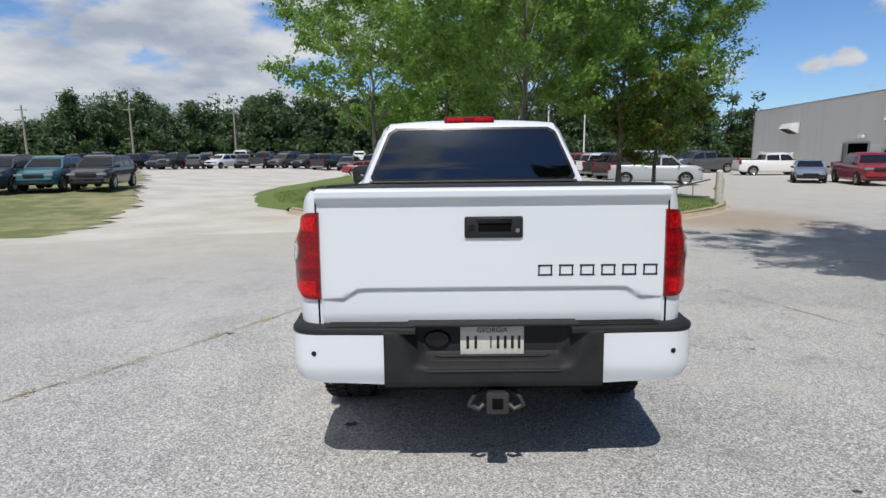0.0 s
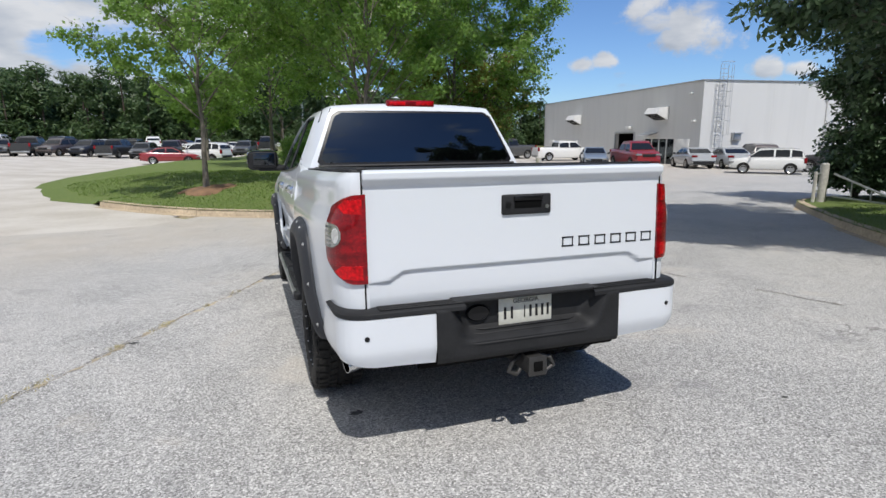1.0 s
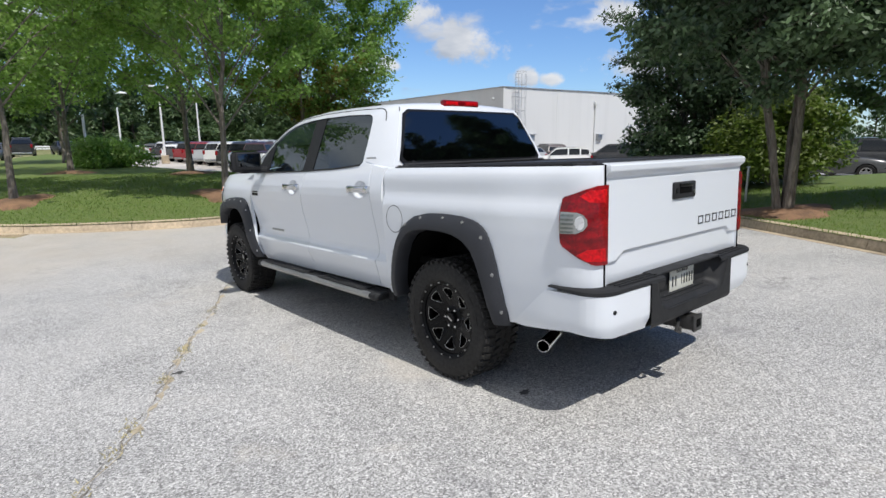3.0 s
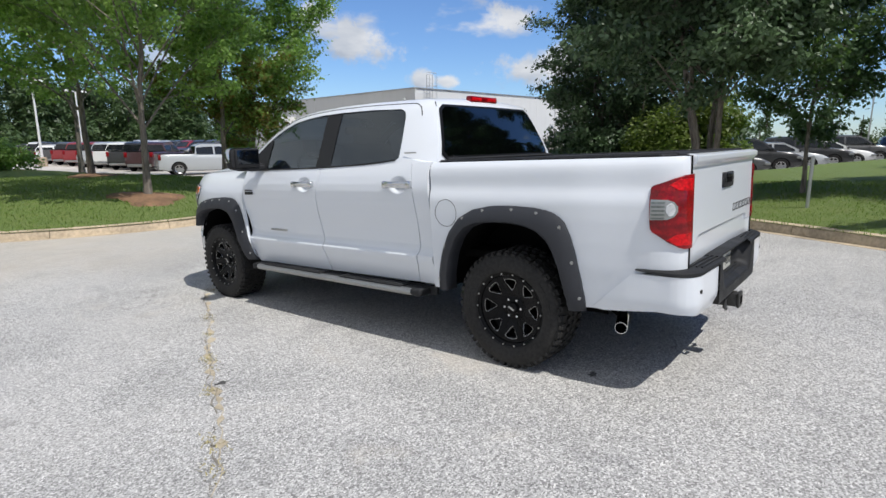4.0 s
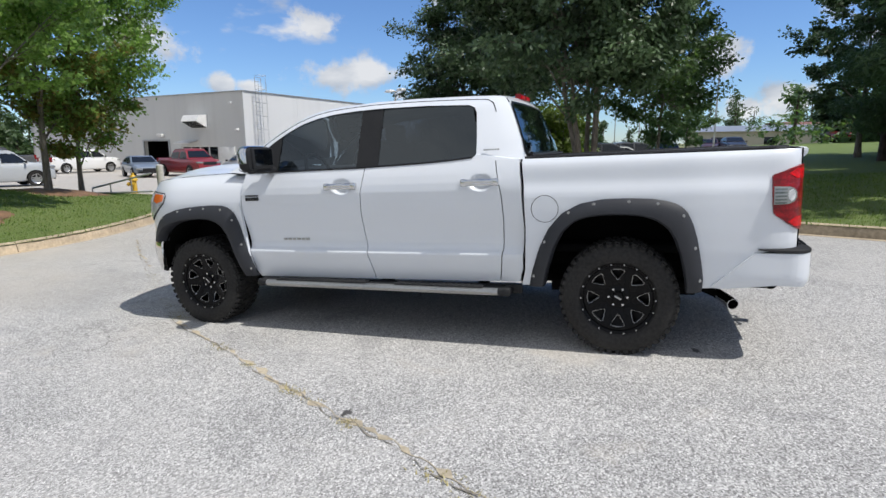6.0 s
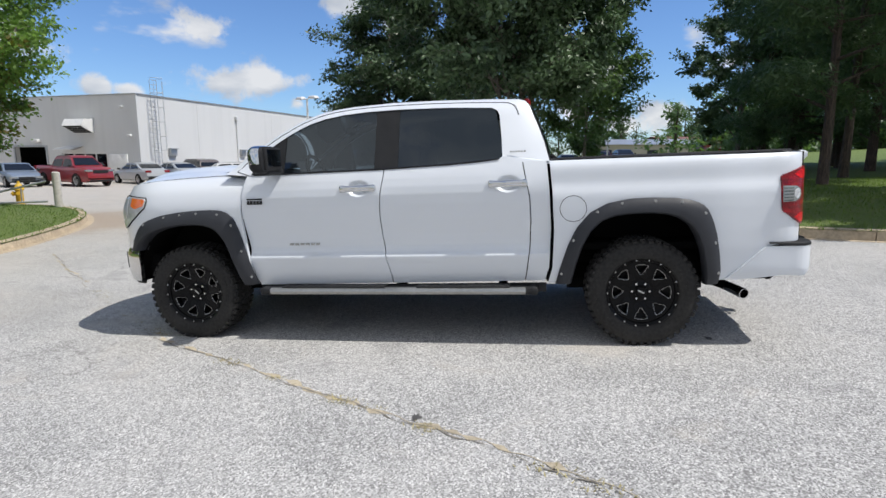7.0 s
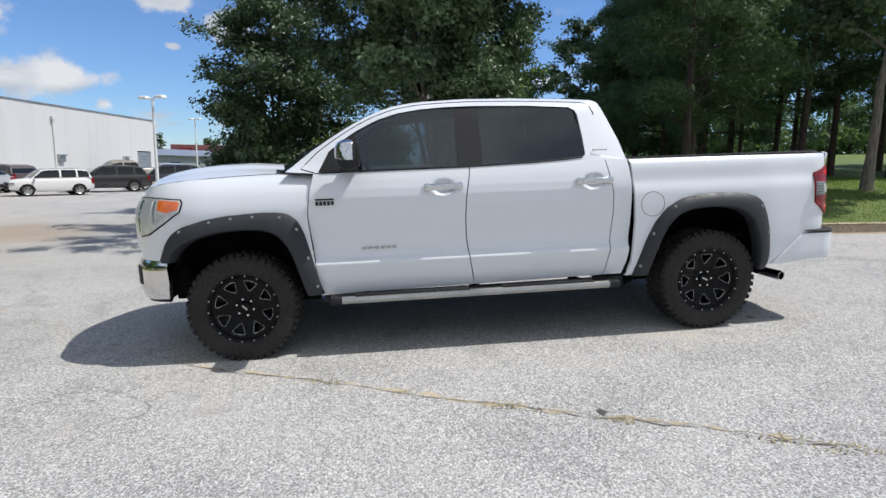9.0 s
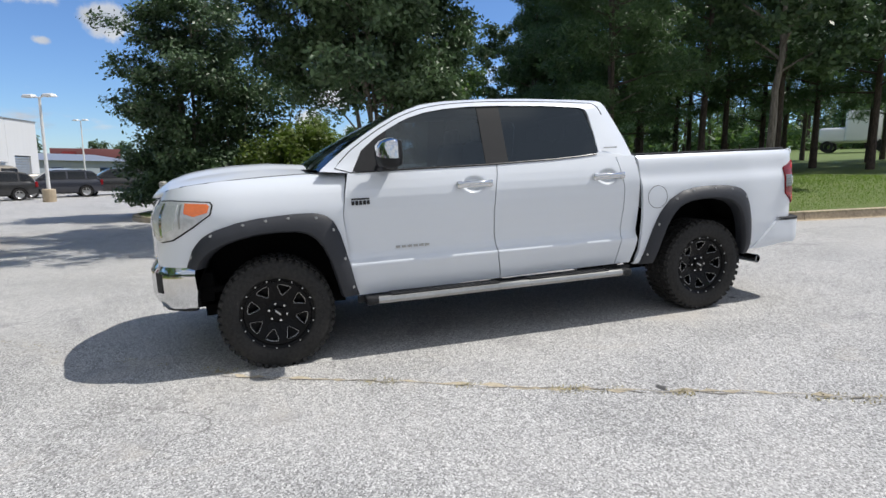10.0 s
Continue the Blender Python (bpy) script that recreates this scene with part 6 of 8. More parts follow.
warehouse()
M_ROOF_RED = plain("rust_roof", (0.22, 0.09, 0.07), 0.7)
low_building("storage_shed", 95, -14, 0.4, 20, 14, 2.9, -98, M_WALL_FAR, "long low grey shed across the field", M_METAL)
low_building("shop_building", 74, 40, -0.6, 30, 14, 2.9, -30, wall_mat("blue_grey_wall", (0.30, 0.34, 0.38)), "low blue-grey shop behind parked cars", M_METAL)
low_building("brick_shop", 100, -24, 1.2, 16, 12, 2.8, -80, wall_mat("tan_wall", (0.36, 0.26, 0.18)), "low tan building beyond the pines", M_ROOF_RED)


def billboard():
    b = thing("billboard", pose(92, 34.6, -4.2, 0, 0, -70), "dark red billboard on a steel post", "billboard")
    bm = bmesh.new()
    tube(bm, [(0, 0, -0.5), (0, 0, 8.4)], 0.3, 10)
    part("post", bm, M_METAL, b)
    bm = bmesh.new()
    box(bm, (0, -0.2, 7.2), (9.0, 0.3, 2.6), 0.03)
    part("panel", bm, plain("billboard_red", (0.16, 0.05, 0.05), 0.6), b)
    bm = bmesh.new()
    box(bm, (-2.2, -0.37, 7.2), (1.8, 0.04, 1.6), 0.2)
    part("panel_shape", bm, plain("billboard_mark", (0.42, 0.06, 0.06), 0.6), b)


billboard()

# ---- parked vehicles ----
CAR_SPEC = {
    # length, half width, belt line, hood / glass / tail outlines
    "sedan": dict(l=4.7, w=0.90, axles=(1.42, -1.36), r=0.33, top=[(-2.35, 0.72), (-2.30, 0.98), (-1.75, 1.04), (-1.3, 1.02), (0.9, 0.96), (1.4, 0.92), (2.0, 0.82), (2.28, 0.70), (2.35, 0.55)],
                  glass=[(-1.75, 1.03), (-0.95, 1.40), (-0.3, 1.45), (0.25, 1.43), (1.15, 0.96)]),
    "suv": dict(l=4.7, w=0.93, axles=(1.42, -1.38), r=0.36, top=[(-2.35, 0.80), (-2.30, 1.10), (-1.9, 1.14), (0.9, 1.10), (1.35, 1.08), (1.95, 1.00), (2.28, 0.88), (2.35, 0.60)],
                glass=[(-2.20, 1.12), (-1.90, 1.62), (-1.2, 1.70), (0.1, 1.70), (0.45, 1.65), (1.20, 1.10)]),
    "hatch": dict(l=4.2, w=0.90, axles=(1.28, -1.28), r=0.33, top=[(-2.1, 0.72), (-2.06, 1.02), (-1.7, 1.06), (0.9, 1.02), (1.25, 1.00), (1.75, 0.94), (2.03, 0.82), (2.1, 0.55)],
                  glass=[(-2.0, 1.05), (-1.80, 1.52), (-1.2, 1.60), (0.2, 1.58), (0.5, 1.52), (1.10, 1.02)]),
    "pickup": dict(l=5.7, w=0.98, axles=(1.85, -1.75), r=0.40, top=[(-2.85, 0.80), (-2.82, 1.28), (-2.5, 1.30), (-0.8, 1.30), (-0.7, 1.25), (1.2, 1.22), (1.7, 1.26), (2.5, 1.21), (2.78, 1.10), (2.85, 0.70)],
                   glass=[(-0.78, 1.27), (-0.66, 1.84), (-0.3, 1.92), (0.75, 1.93), (1.0, 1.87), (1.66, 1.25)]),
}
M_PANE_CAR = plain("car_glass", (0.012, 0.014, 0.016), 0.08)
CAR_PAINT, CAR_MESH = {}, {}


def paint(name):
    tones = {"black": (0.006, 0.006, 0.007), "dark_blue": (0.008, 0.011, 0.024), "teal": (0.008, 0.105, 0.135), "white": (0.74, 0.74, 0.73), "silver": (0.42, 0.44, 0.46), "red": (0.24, 0.004, 0.009), "grey": (0.055, 0.057, 0.06),
             "blue_grey": (0.16, 0.20, 0.26), "maroon": (0.045, 0.009, 0.012), "tan": (0.36, 0.32, 0.26), "brown": (0.07, 0.05, 0.045)}
    if name not in CAR_PAINT:
        CAR_PAINT[name] = car_paint(name + "_car_paint", tones[name], 0.03)
    return CAR_PAINT[name]


def car_meshes(kind):
    if kind in CAR_MESH:
        return CAR_MESH[kind]
    s, made = CAR_SPEC[kind], {}
    half, w = s["l"] / 2, s["w"]
    ys = sorted({y for y, _ in s["top"]} | {-half + s["l"] * i / 22 for i in range(23)})
    rows = []
    for y in ys:
        top = lerp_table(s["top"], y)
        e = 1 - 0.16 * smooth01(half - 0.75, half, y) - 0.10 * smooth01(half - 0.5, half, -y)
        ww = w * e
        low = 0.26 + 0.10 * smooth01(half - 0.7, half, abs(y))
        for ya in s["axles"]:
            if abs(y - ya) < s["r"]:
                low = max(low, 0.30)
        ring = [(0.80 * ww, low), (0.95 * ww, low + 0.05), (ww, low + 0.20), (ww, top * 0.66), (0.985 * ww, top * 0.80), (0.955 * ww, top - 0.07), (0.90 * ww, top - 0.01), (0.55 * ww, top + 0.015)]
        rows.append([Vector((x, y, z)) for x, z in ring] + [Vector((0, y, top + 0.02))] + [Vector((-x, y, z)) for x, z in ring[::-1]])
    bm = bmesh.new()
    loft(bm, rows, closed=True, caps=True)
    made["body"] = bm
    # glass house, roof, pillars
    g = s["glass"]
    belt = lambda y: lerp_table(s["top"], y)
    wide = lambda y, z: w * (0.93 - 0.20 * smooth01(0.0, 1.0, (z - belt(y)) / 0.62))
    line = [(p.x, p.y) for p in resample([(y, z, 0) for y, z in g], 19)]
    bm = bmesh.new()
    rows = []
    for y, z in line:
        zb = min(z - 0.002, belt(y) - 0.02)
        side = [(wide(y, zb + (z - zb) * k), zb + (z - zb) * k) for k in (0.0, 0.5, 0.97)]
        rows.append([Vector((x, y, zz)) for x, zz in side] + [Vector((x * side[-1][0], y, z + 0.012 * (1 - x * x))) for x in (0.6, 0.0, -0.6)] + [Vector((-x, y, zz)) for x, zz in side[::-1]])
    loft(bm, rows)
    made["cab"] = bm
    # panes set just proud of the cab
    panes = []
    roofline = lambda y: lerp_table(sorted(g), y)
    y0, y1 = g[0][0], g[-1][0]
    split = y0 + (y1 - y0) * (0.47 if kind == "pickup" else 0.50)
    spans = [(y0 + 0.10, split - 0.05), (split + 0.05, y1 - 0.10)]
    if kind in ("suv", "hatch"):
        spans = [(y0 + 0.16, y0 + 0.72), (y0 + 0.82, split + 0.02), (split + 0.12, y1 - 0.10)]
    for k in (-1, 1):
        for a, b in spans:
            rows = []
            for i in range(9):
                y = a + (b - a) * i / 8
                lo_z, hi_z = belt(y) + 0.035, roofline(y) - 0.085
                if hi_z > lo_z + 0.03:
                    rows.append([Vector((k * (wide(y, z) + 0.009), y, z)) for z in (lo_z, lo_z + (hi_z - lo_z) * 0.5, hi_z)])
            if len(rows) > 1:
                bm = bmesh.new()
                loft(bm, rows)
                panes.append(("side_window", facing_out(bm, (0, 0, 1.0))))
    for name, front in (("windscreen", True), ("rear_window", False)):
        prof = [(y, z) for y, z in line if (y > g[-2][0] - 0.02 if front else y < g[1][0] + 0.02)]
        prof = prof if len(prof) > 2 else ([g[-2], g[-1]] if front else [g[0], g[1]])
        a, b = Vector((*prof[0], 0)), Vector((*prof[-1], 0))
        rows = []
        for i in range(6):
            t = 0.12 + 0.76 * i / 5
            y, z = a.x + (b.x - a.x) * t, a.y + (b.y - a.y) * t
            z = max(z, roofline(y))
            rows.append([Vector((x * (wide(y, z) - 0.09), y + (0.03 if front else -0.03) * (1 - 0.3 * x * x), z + 0.022)) for x in (-1, -0.5, 0, 0.5, 1)])
        bm = bmesh.new()
        loft(bm, rows)
        panes.append((name, facing_out(bm, (0, 0, 1.0))))
    zmax = max(z for _, z in g)
    roof = [(y, z) for y, z in line if z > zmax - 0.11]
    bm = bmesh.new()
    loft(bm, [[Vector((x * (wide(y, z) + 0.012), y, z + 0.012 + 0.02 * (1 - x * x))) for x in (1.0, 0.9, 0.5, 0.0, -0.5, -0.9, -1.0)] for y, z in roof])
    made["roof"] = bm
    pillars = []
    for k in (-1, 1):
        for a, b in ((g[0], roof[0]), (g[-1], roof[-1])):
            pts = [(y, z) for y, z in line if min(a[0], b[0]) <= y <= max(a[0], b[0])]
            pts = pts if len(pts) > 1 else [a, b]
            bm = bmesh.new()
            tube(bm, [Vector((k * (wide(y, z) + 0.006), y, z + 0.004)) for y, z in pts], 0.045, 6)
            pillars.append(bm)
        mid = [0.5 * (g[0][0] + g[-1][0]) - 0.15] + ([g[0][0] + 0.95] if kind in ("suv", "hatch", "sedan") else [])
        for y in mid:
            z = lerp_table([(a, b) for a, b in g], y)
            bm = bmesh.new()
            tube(bm, [Vector((k * (wide(y, belt(y)) + 0.006), y, belt(y) - 0.02)), Vector((k * (wide(y, z) + 0.008), y, z))], 0.04, 6)
            pillars.append(bm)
    made["pillars"] = pillars
    r = s["r"]
    bm = bmesh.new()
    lathe(bm, [(r * 0.64, -0.10), (r * 0.95, -0.115), (r, -0.085), (r, 0.085), (r * 0.95, 0.11), (r * 0.64, 0.10)], 28)
    tyre = mesh_of(bm, "tyre", M_RUBBER)
    bm = bmesh.new()
    lathe(bm, [(r * 0.66, -0.102), (r * 0.60, -0.085), (r * 0.50, -0.07), (r * 0.15, -0.085), (0.001, -0.09)], 20)
    for j in range(5):
        m = Matrix.Rotation(math.tau * j / 5, 4, "X")
        box(bm, m @ Vector((-0.092, 0, r * 0.36)), (0.03, r * 0.16, r * 0.52), 0.0, m)
    rim = mesh_of(bm, "rim", M_MILLED)
    # black half-disc painting in the shade of a wheel well; none is cut
    bm = bmesh.new()
    rr = r * 1.16
    bm.faces.new([bm.verts.new((-0.0, rr * math.cos(a), rr * math.sin(a))) for a in (math.pi * j / 18 for j in range(19))])
    lip = [(rr * math.cos(math.pi * j / 18), rr * math.sin(math.pi * j / 18)) for j in range(19)]
    loft(bm, [[Vector((x, y, z)) for y, z in lip] for x in (0.0, 0.25)])
    made["tyre"], made["rim"], made["arch"] = tyre, rim, mesh_of(bm, "arch_shade", M_VOID)
    made = {k: (mesh_of(v, k, M_VOID) if isinstance(v, bmesh.types.BMesh) else v) for k, v in made.items()}
    made["pillars"] = []
    made["panes"] = [(n, mesh_of(b, n, M_PANE_CAR)) for n, b in panes]
    made["colours"] = {}
    CAR_MESH[kind] = made
    return made


def vehicle(kind, colour, x, y, turn, label, category="car", group="", z=None, size=1.0):
    """A parked vehicle; turn is the way its nose points, in degrees from +y to the left."""
    s, m = CAR_SPEC[kind], car_meshes(kind)
    name = {"pickup": "parked_pickup", "suv": "parked_suv", "sedan": "parked_car", "hatch": "parked_hatchback"}[kind]
    zz = ground_at(x, y) if z is None else z
    root = thing(name, pose(x, y, zz, 0, 0, turn) @ Matrix.Scale(size, 4), label, category, group)
    if colour not in m["colours"]:
        def tinted(me):
            c = me.copy()
            c.materials.clear()
            c.materials.append(paint(colour))
            return c
        m["colours"][colour] = (tinted(m["body"]), tinted(m["roof"]), tinted(m["cab"]))
    body, roof, cab = m["colours"][colour]
    half, w = s["l"] / 2, s["w"]
    part("body", body, None, root)
    part("cab", cab, None, root)
    part("roof", roof, None, root)
    for n, me in m["panes"]:
        part(n, me, None, root, "dark tinted car glass")
    for ya in s["axles"]:
        for k in (-1, 1):
            turn_m = pose(0, 0, 0) if k < 0 else pose(0, 0, 0, 0, 0, 180)
            part("arch_shade", m["arch"], None, root, m=Matrix.Translation((k * (w + 0.004), ya, s["r"])) @ turn_m)
            t = part("wheel", m["tyre"], None, root, m=Matrix.Translation((k * (w - 0.075), ya, s["r"])) @ turn_m)
            part("rim", m["rim"], None, t)
    key = "fittings"
    if key not in m:
        fit = []
        zt = lerp_table(s["top"], half - 0.1)
        zb = lerp_table(s["top"], -half + 0.06)
        for k in (-1, 1):
            bm = bmesh.new()
            box(bm, (k * w * 0.70, half - 0.13, zt - 0.10), (w * 0.42, 0.26, 0.13), 0.04)
            fit.append(("headlamp", mesh_of(bm, "headlamp", M_CLEAR)))
            bm = bmesh.new()
            tall = kind in ("suv", "hatch", "pickup")
            box(bm, (k * w * (0.84 if tall else 0.72), -half + 0.07, zb - (0.16 if tall else 0.10)), (w * (0.20 if tall else 0.42), 0.16, 0.34 if tall else 0.15), 0.03)
            fit.append(("tail_lamp", mesh_of(bm, "tail_lamp", M_RED)))
            bm = bmesh.new()
            yb = s["glass"][-1][0] - 0.22
            box(bm, (k * (w + 0.09), yb, lerp_table(s["top"], yb) + 0.07), (0.18, 0.10, 0.13), 0.035)
            fit.append(("side_mirror", mesh_of(bm, "side_mirror", M_TRIM)))
        bm = bmesh.new()
        box(bm, (0, half - 0.015, zt - 0.16), (w * 0.95, 0.06, 0.20), 0.03)
        fit.append(("grille", mesh_of(bm, "grille", M_TRIM)))
        bm = bmesh.new()
        box(bm, (0, half - 0.03, 0.40), (w * 1.5, 0.08, 0.14), 0.04)
        fit.append(("front_bumper", mesh_of(bm, "front_bumper", M_TRIM)))
        bm = bmesh.new()
        box(bm, (0, -half + 0.03, 0.44), (w * 1.62, 0.10, 0.18), 0.04)
        fit.append(("rear_bumper", mesh_of(bm, "rear_bumper", M_STEEL if kind == "pickup" else M_TRIM)))
        # no bed recess is modelled: a flat black sheet paints in its shade
        if kind == "pickup":
            bm = bmesh.new()
            box(bm, (0, -1.78, 1.318), (1.62, 1.95, 0.02), 0.005)
            fit.append(("bed_shade_sheet", mesh_of(bm, "bed_shade_sheet", M_VOID)))
        m[key] = fit
    for n, me in m[key]:
        part(n, me, None, root)
    return root


# west lawn edge
vehicle("suv", "black", -15.9, 26.1, 192, "black compact SUV parked on patchy grass", "suv", "cars on the grass", size=0.9)
vehicle("suv", "teal", -17.5, 25.0, 194, "teal boxy SUV parked on patchy grass", "suv", "cars on the grass", size=0.86)
vehicle("suv", "dark_blue", -18.9, 24.0, 194, "dark blue SUV parked on patchy grass", "suv", "cars on the grass", size=0.9)
# long row across the gravel
rng = random.Random(11)
ROW_TONES = ["black", "black", "grey", "black", "dark_blue", "black", "grey", "white", "grey", "black", "brown", "dark_blue", "black", "grey", "black", "silver", "black", "grey"]
for i, tone in enumerate(ROW_TONES):
    kind = "pickup" if tone in ("white", "black", "brown") and i % 3 != 1 else "suv"
    vehicle(kind, tone, -40.0 + i * 2.3, 60.5 + rng.uniform(-0.5, 0.5) + 0.06 * abs(i - 8), (180 if i % 3 else 0) + rng.uniform(-22, 10), f"{tone.replace('_', ' ')} {'pickup' if kind == 'pickup' else 'SUV'} in a long row on gravel", kind, "row of cars on the gravel", size=0.9)
for i in range(16):
    tone = rng.choice(["black", "grey", "silver", "white", "dark_blue", "maroon", "black", "grey"])
    kind = rng.choice(["suv", "sedan", "suv", "pickup"])
    vehicle(kind, tone, -46.0 + i * 3.4 + rng.uniform(-0.4, 0.4), 70.5 + rng.uniform(-1, 1), rng.choice([0, 180]) + rng.uniform(-8, 8), f"{tone.replace('_', ' ')} {'SUV' if kind == 'suv' else 'car' if kind == 'sedan' else 'pickup'} in the row behind", kind, "rear row of cars")
vehicle("sedan", "red", -6.4, 47.6, -88, "red coupe standing on the gravel by the lawn", "car", size=0.88)
vehicle("hatch", "white", -4.2, 50.6, 60, "white hatchback standing behind the red coupe", "car")
vehicle("sedan", "black", -0.4, 78.0, 80, "black car on the far drive", "car")
vehicle("suv", "white", -12.5, 84.0, 10, "white SUV on the far side of the gravel", "suv")
vehicle("sedan", "maroon", -9.0, 83.0, 60, "dark red car on the far side of the gravel", "car")
# lot beyond the lawn: mostly pickups, seen from behind
vehicle("pickup", "silver", 11.9, 31.2, -106, "silver crew-cab pickup standing across the lot beyond the lawn", "pickup", "pickups beyond the lawn", size=0.86)
for i, (tone, kind) in enumerate([("maroon", "pickup"), ("black", "pickup"), ("white", "pickup"), ("silver", "pickup"), ("red", "pickup"), ("red", "pickup"), ("grey", "pickup"), ("white", "suv"), ("black", "pickup"), ("white", "pickup"), ("grey", "suv")]):
    vehicle(kind, tone, 12.4 + i * 0.1, 38.0 + i * 2.9, -48, f"{tone} {'pickup' if kind == 'pickup' else 'SUV'} in the lot beyond the lawn", kind, "pickups beyond the lawn", size=0.9)
for i in range(8):
    tone = rng.choice(["white", "silver", "red", "black", "grey"])
    vehicle("pickup", tone, 23.0 + i * 0.3, 49.0 + i * 2.9, 98, f"{tone} pickup in the second row beyond the lawn", "pickup", "second row beyond the lawn")
# by the warehouse
vehicle("pickup", "white", 25.5, 43.1, -97, "white pickup parked beside the warehouse", "pickup", size=0.9)
vehicle("sedan", "blue_grey", 22.1, 33.4, 150, "blue-grey car with its nose towards the open bay", "car", size=0.9)
vehicle("pickup", "red", 23.6, 31.0, 162, "red crew-cab pickup parked outside the open bay", "pickup", size=0.9)
vehicle("sedan", "silver", 26.9, 29.3, -24, "silver sedan parked along the warehouse", "car", size=0.9)
vehicle("sedan", "silver", 28.6, 28.0, -26, "silver sedan beside the white wall", "car", size=0.9)
vehicle("suv", "brown", 30.9, 27.9, -30, "dark brown SUV beside the white wall", "suv", size=0.9)
vehicle("hatch", "white", 25.9, 22.8, 40, "white boxy hatchback parked in the lot", "car", size=0.86)
vehicle("suv", "black", 30.2, 21.9, 30, "black SUV parked in the open lot", "suv", size=0.9)
vehicle("pickup", "tan", 42.5, 26.0, 40, "tan pickup by the roller door", "pickup")
vehicle("suv", "dark_blue", 33.8, 19.8, 24, "dark blue SUV parked by the lamp post", "suv", size=0.95)
vehicle("suv", "black", 36.6, 17.4, 20, "black SUV parked by the lamp post", "suv")
vehicle("suv", "silver", 41.0, 22.0, 100, "silver SUV further back in the lot", "suv")
# lot behind the east tree
for i, (tone, kind) in enumerate([("grey", "sedan"), ("black", "suv"), ("silver", "sedan"), ("black", "suv"), ("white", "sedan"), ("grey", "suv")]):
    vehicle(kind, tone, 25.5 + i * 2.9, 8.4 - 0.9 * i, 195 + rng.uniform(-6, 6), f"{tone} {'SUV' if kind == 'suv' else 'car'} in the lot behind the lawn", kind, "cars behind the lawn")
vehicle("sedan", "dark_blue", 43.5, 1.6, 95, "dark blue car across the lawn", "car")
vehicle("sedan", "dark_blue", 57.5, -5.0, 95, "dark blue car on the far drive", "car")
vehicle("sedan", "maroon", 60.5, -3.2, 85, "maroon car on the far drive", "car")
vehicle("suv", "red", 66.0, -16.0, 90, "red car beside the tan building", "suv")


def far_lorry():
    """A white tractor unit on the road beyond the pines."""
    root = thing("lorry", pose(31.5, -41.5, ground_at(31.5, -41.5), 0, 0, -60), "white road tractor with a long bonnet beyond the pines", "lorry")
    bm = bmesh.new()
    box(bm, (0, -0.4, 2.2), (2.3, 2.4, 2.7), 0.25, seg=3)
    box(bm, (0, 1.6, 1.5), (1.9, 2.2, 1.3), 0.25, seg=3)
    part("cab", bm, paint("white"), root)
    bm = bmesh.new()
    box(bm, (0, 0.72, 2.55), (2.0, 0.12, 0.8), 0.05)
    part("windscreen", bm, M_BLACK, root)
    bm = bmesh.new()
    box(bm, (0, -2.6, 0.9), (1.0, 3.2, 0.3), 0.05)
    part("frame", bm, M_VOID, root)
    for y in (2.0, -1.9, -3.2):
        for k in (-1, 1):
            bm = bmesh.new()
            lathe(bm, [(0.28, -0.15), (0.48, -0.15), (0.5, 0.0), (0.48, 0.15), (0.28, 0.15)], 24)
            part("wheel", bm, M_RUBBER, root, m=pose(k * 0.98, y, 0.5))


far_lorry()

# ---- trees and shrubs ----
M_LEAF = leaf_mat("maple_leaves", (0.068, 0.148, 0.035), (0.360, 0.515, 0.140), 0.52, (0.31, 0.56, 0.09), 0.38)
M_LEAF_TURN = leaf_mat("turning_leaves", (0.075, 0.080, 0.018), (0.26, 0.17, 0.05))
M_LEAF_DARK = leaf_mat("dark_leaves", (0.016, 0.038, 0.018), (0.130, 0.200, 0.096), 0.13, (0.16, 0.33, 0.10), 0.46)
M_LEAF_SHRUB = leaf_mat("shrub_leaves", (0.045, 0.075, 0.012), (0.17, 0.215, 0.045))
M_LEAF_COOL = leaf_mat("cool_green_leaves", (0.040, 0.085, 0.040), (0.130, 0.205, 0.100), 0.35)
M_NEEDLE = leaf_mat("pine_needles", (0.028, 0.058, 0.026), (0.110, 0.170, 0.075), 0.32, (0.14, 0.28, 0.09))
M_WOODS = leaf_mat("woodland_leaves", (0.030, 0.058, 0.024), (0.105, 0.160, 0.062), 0.28, (0.14, 0.28, 0.09))


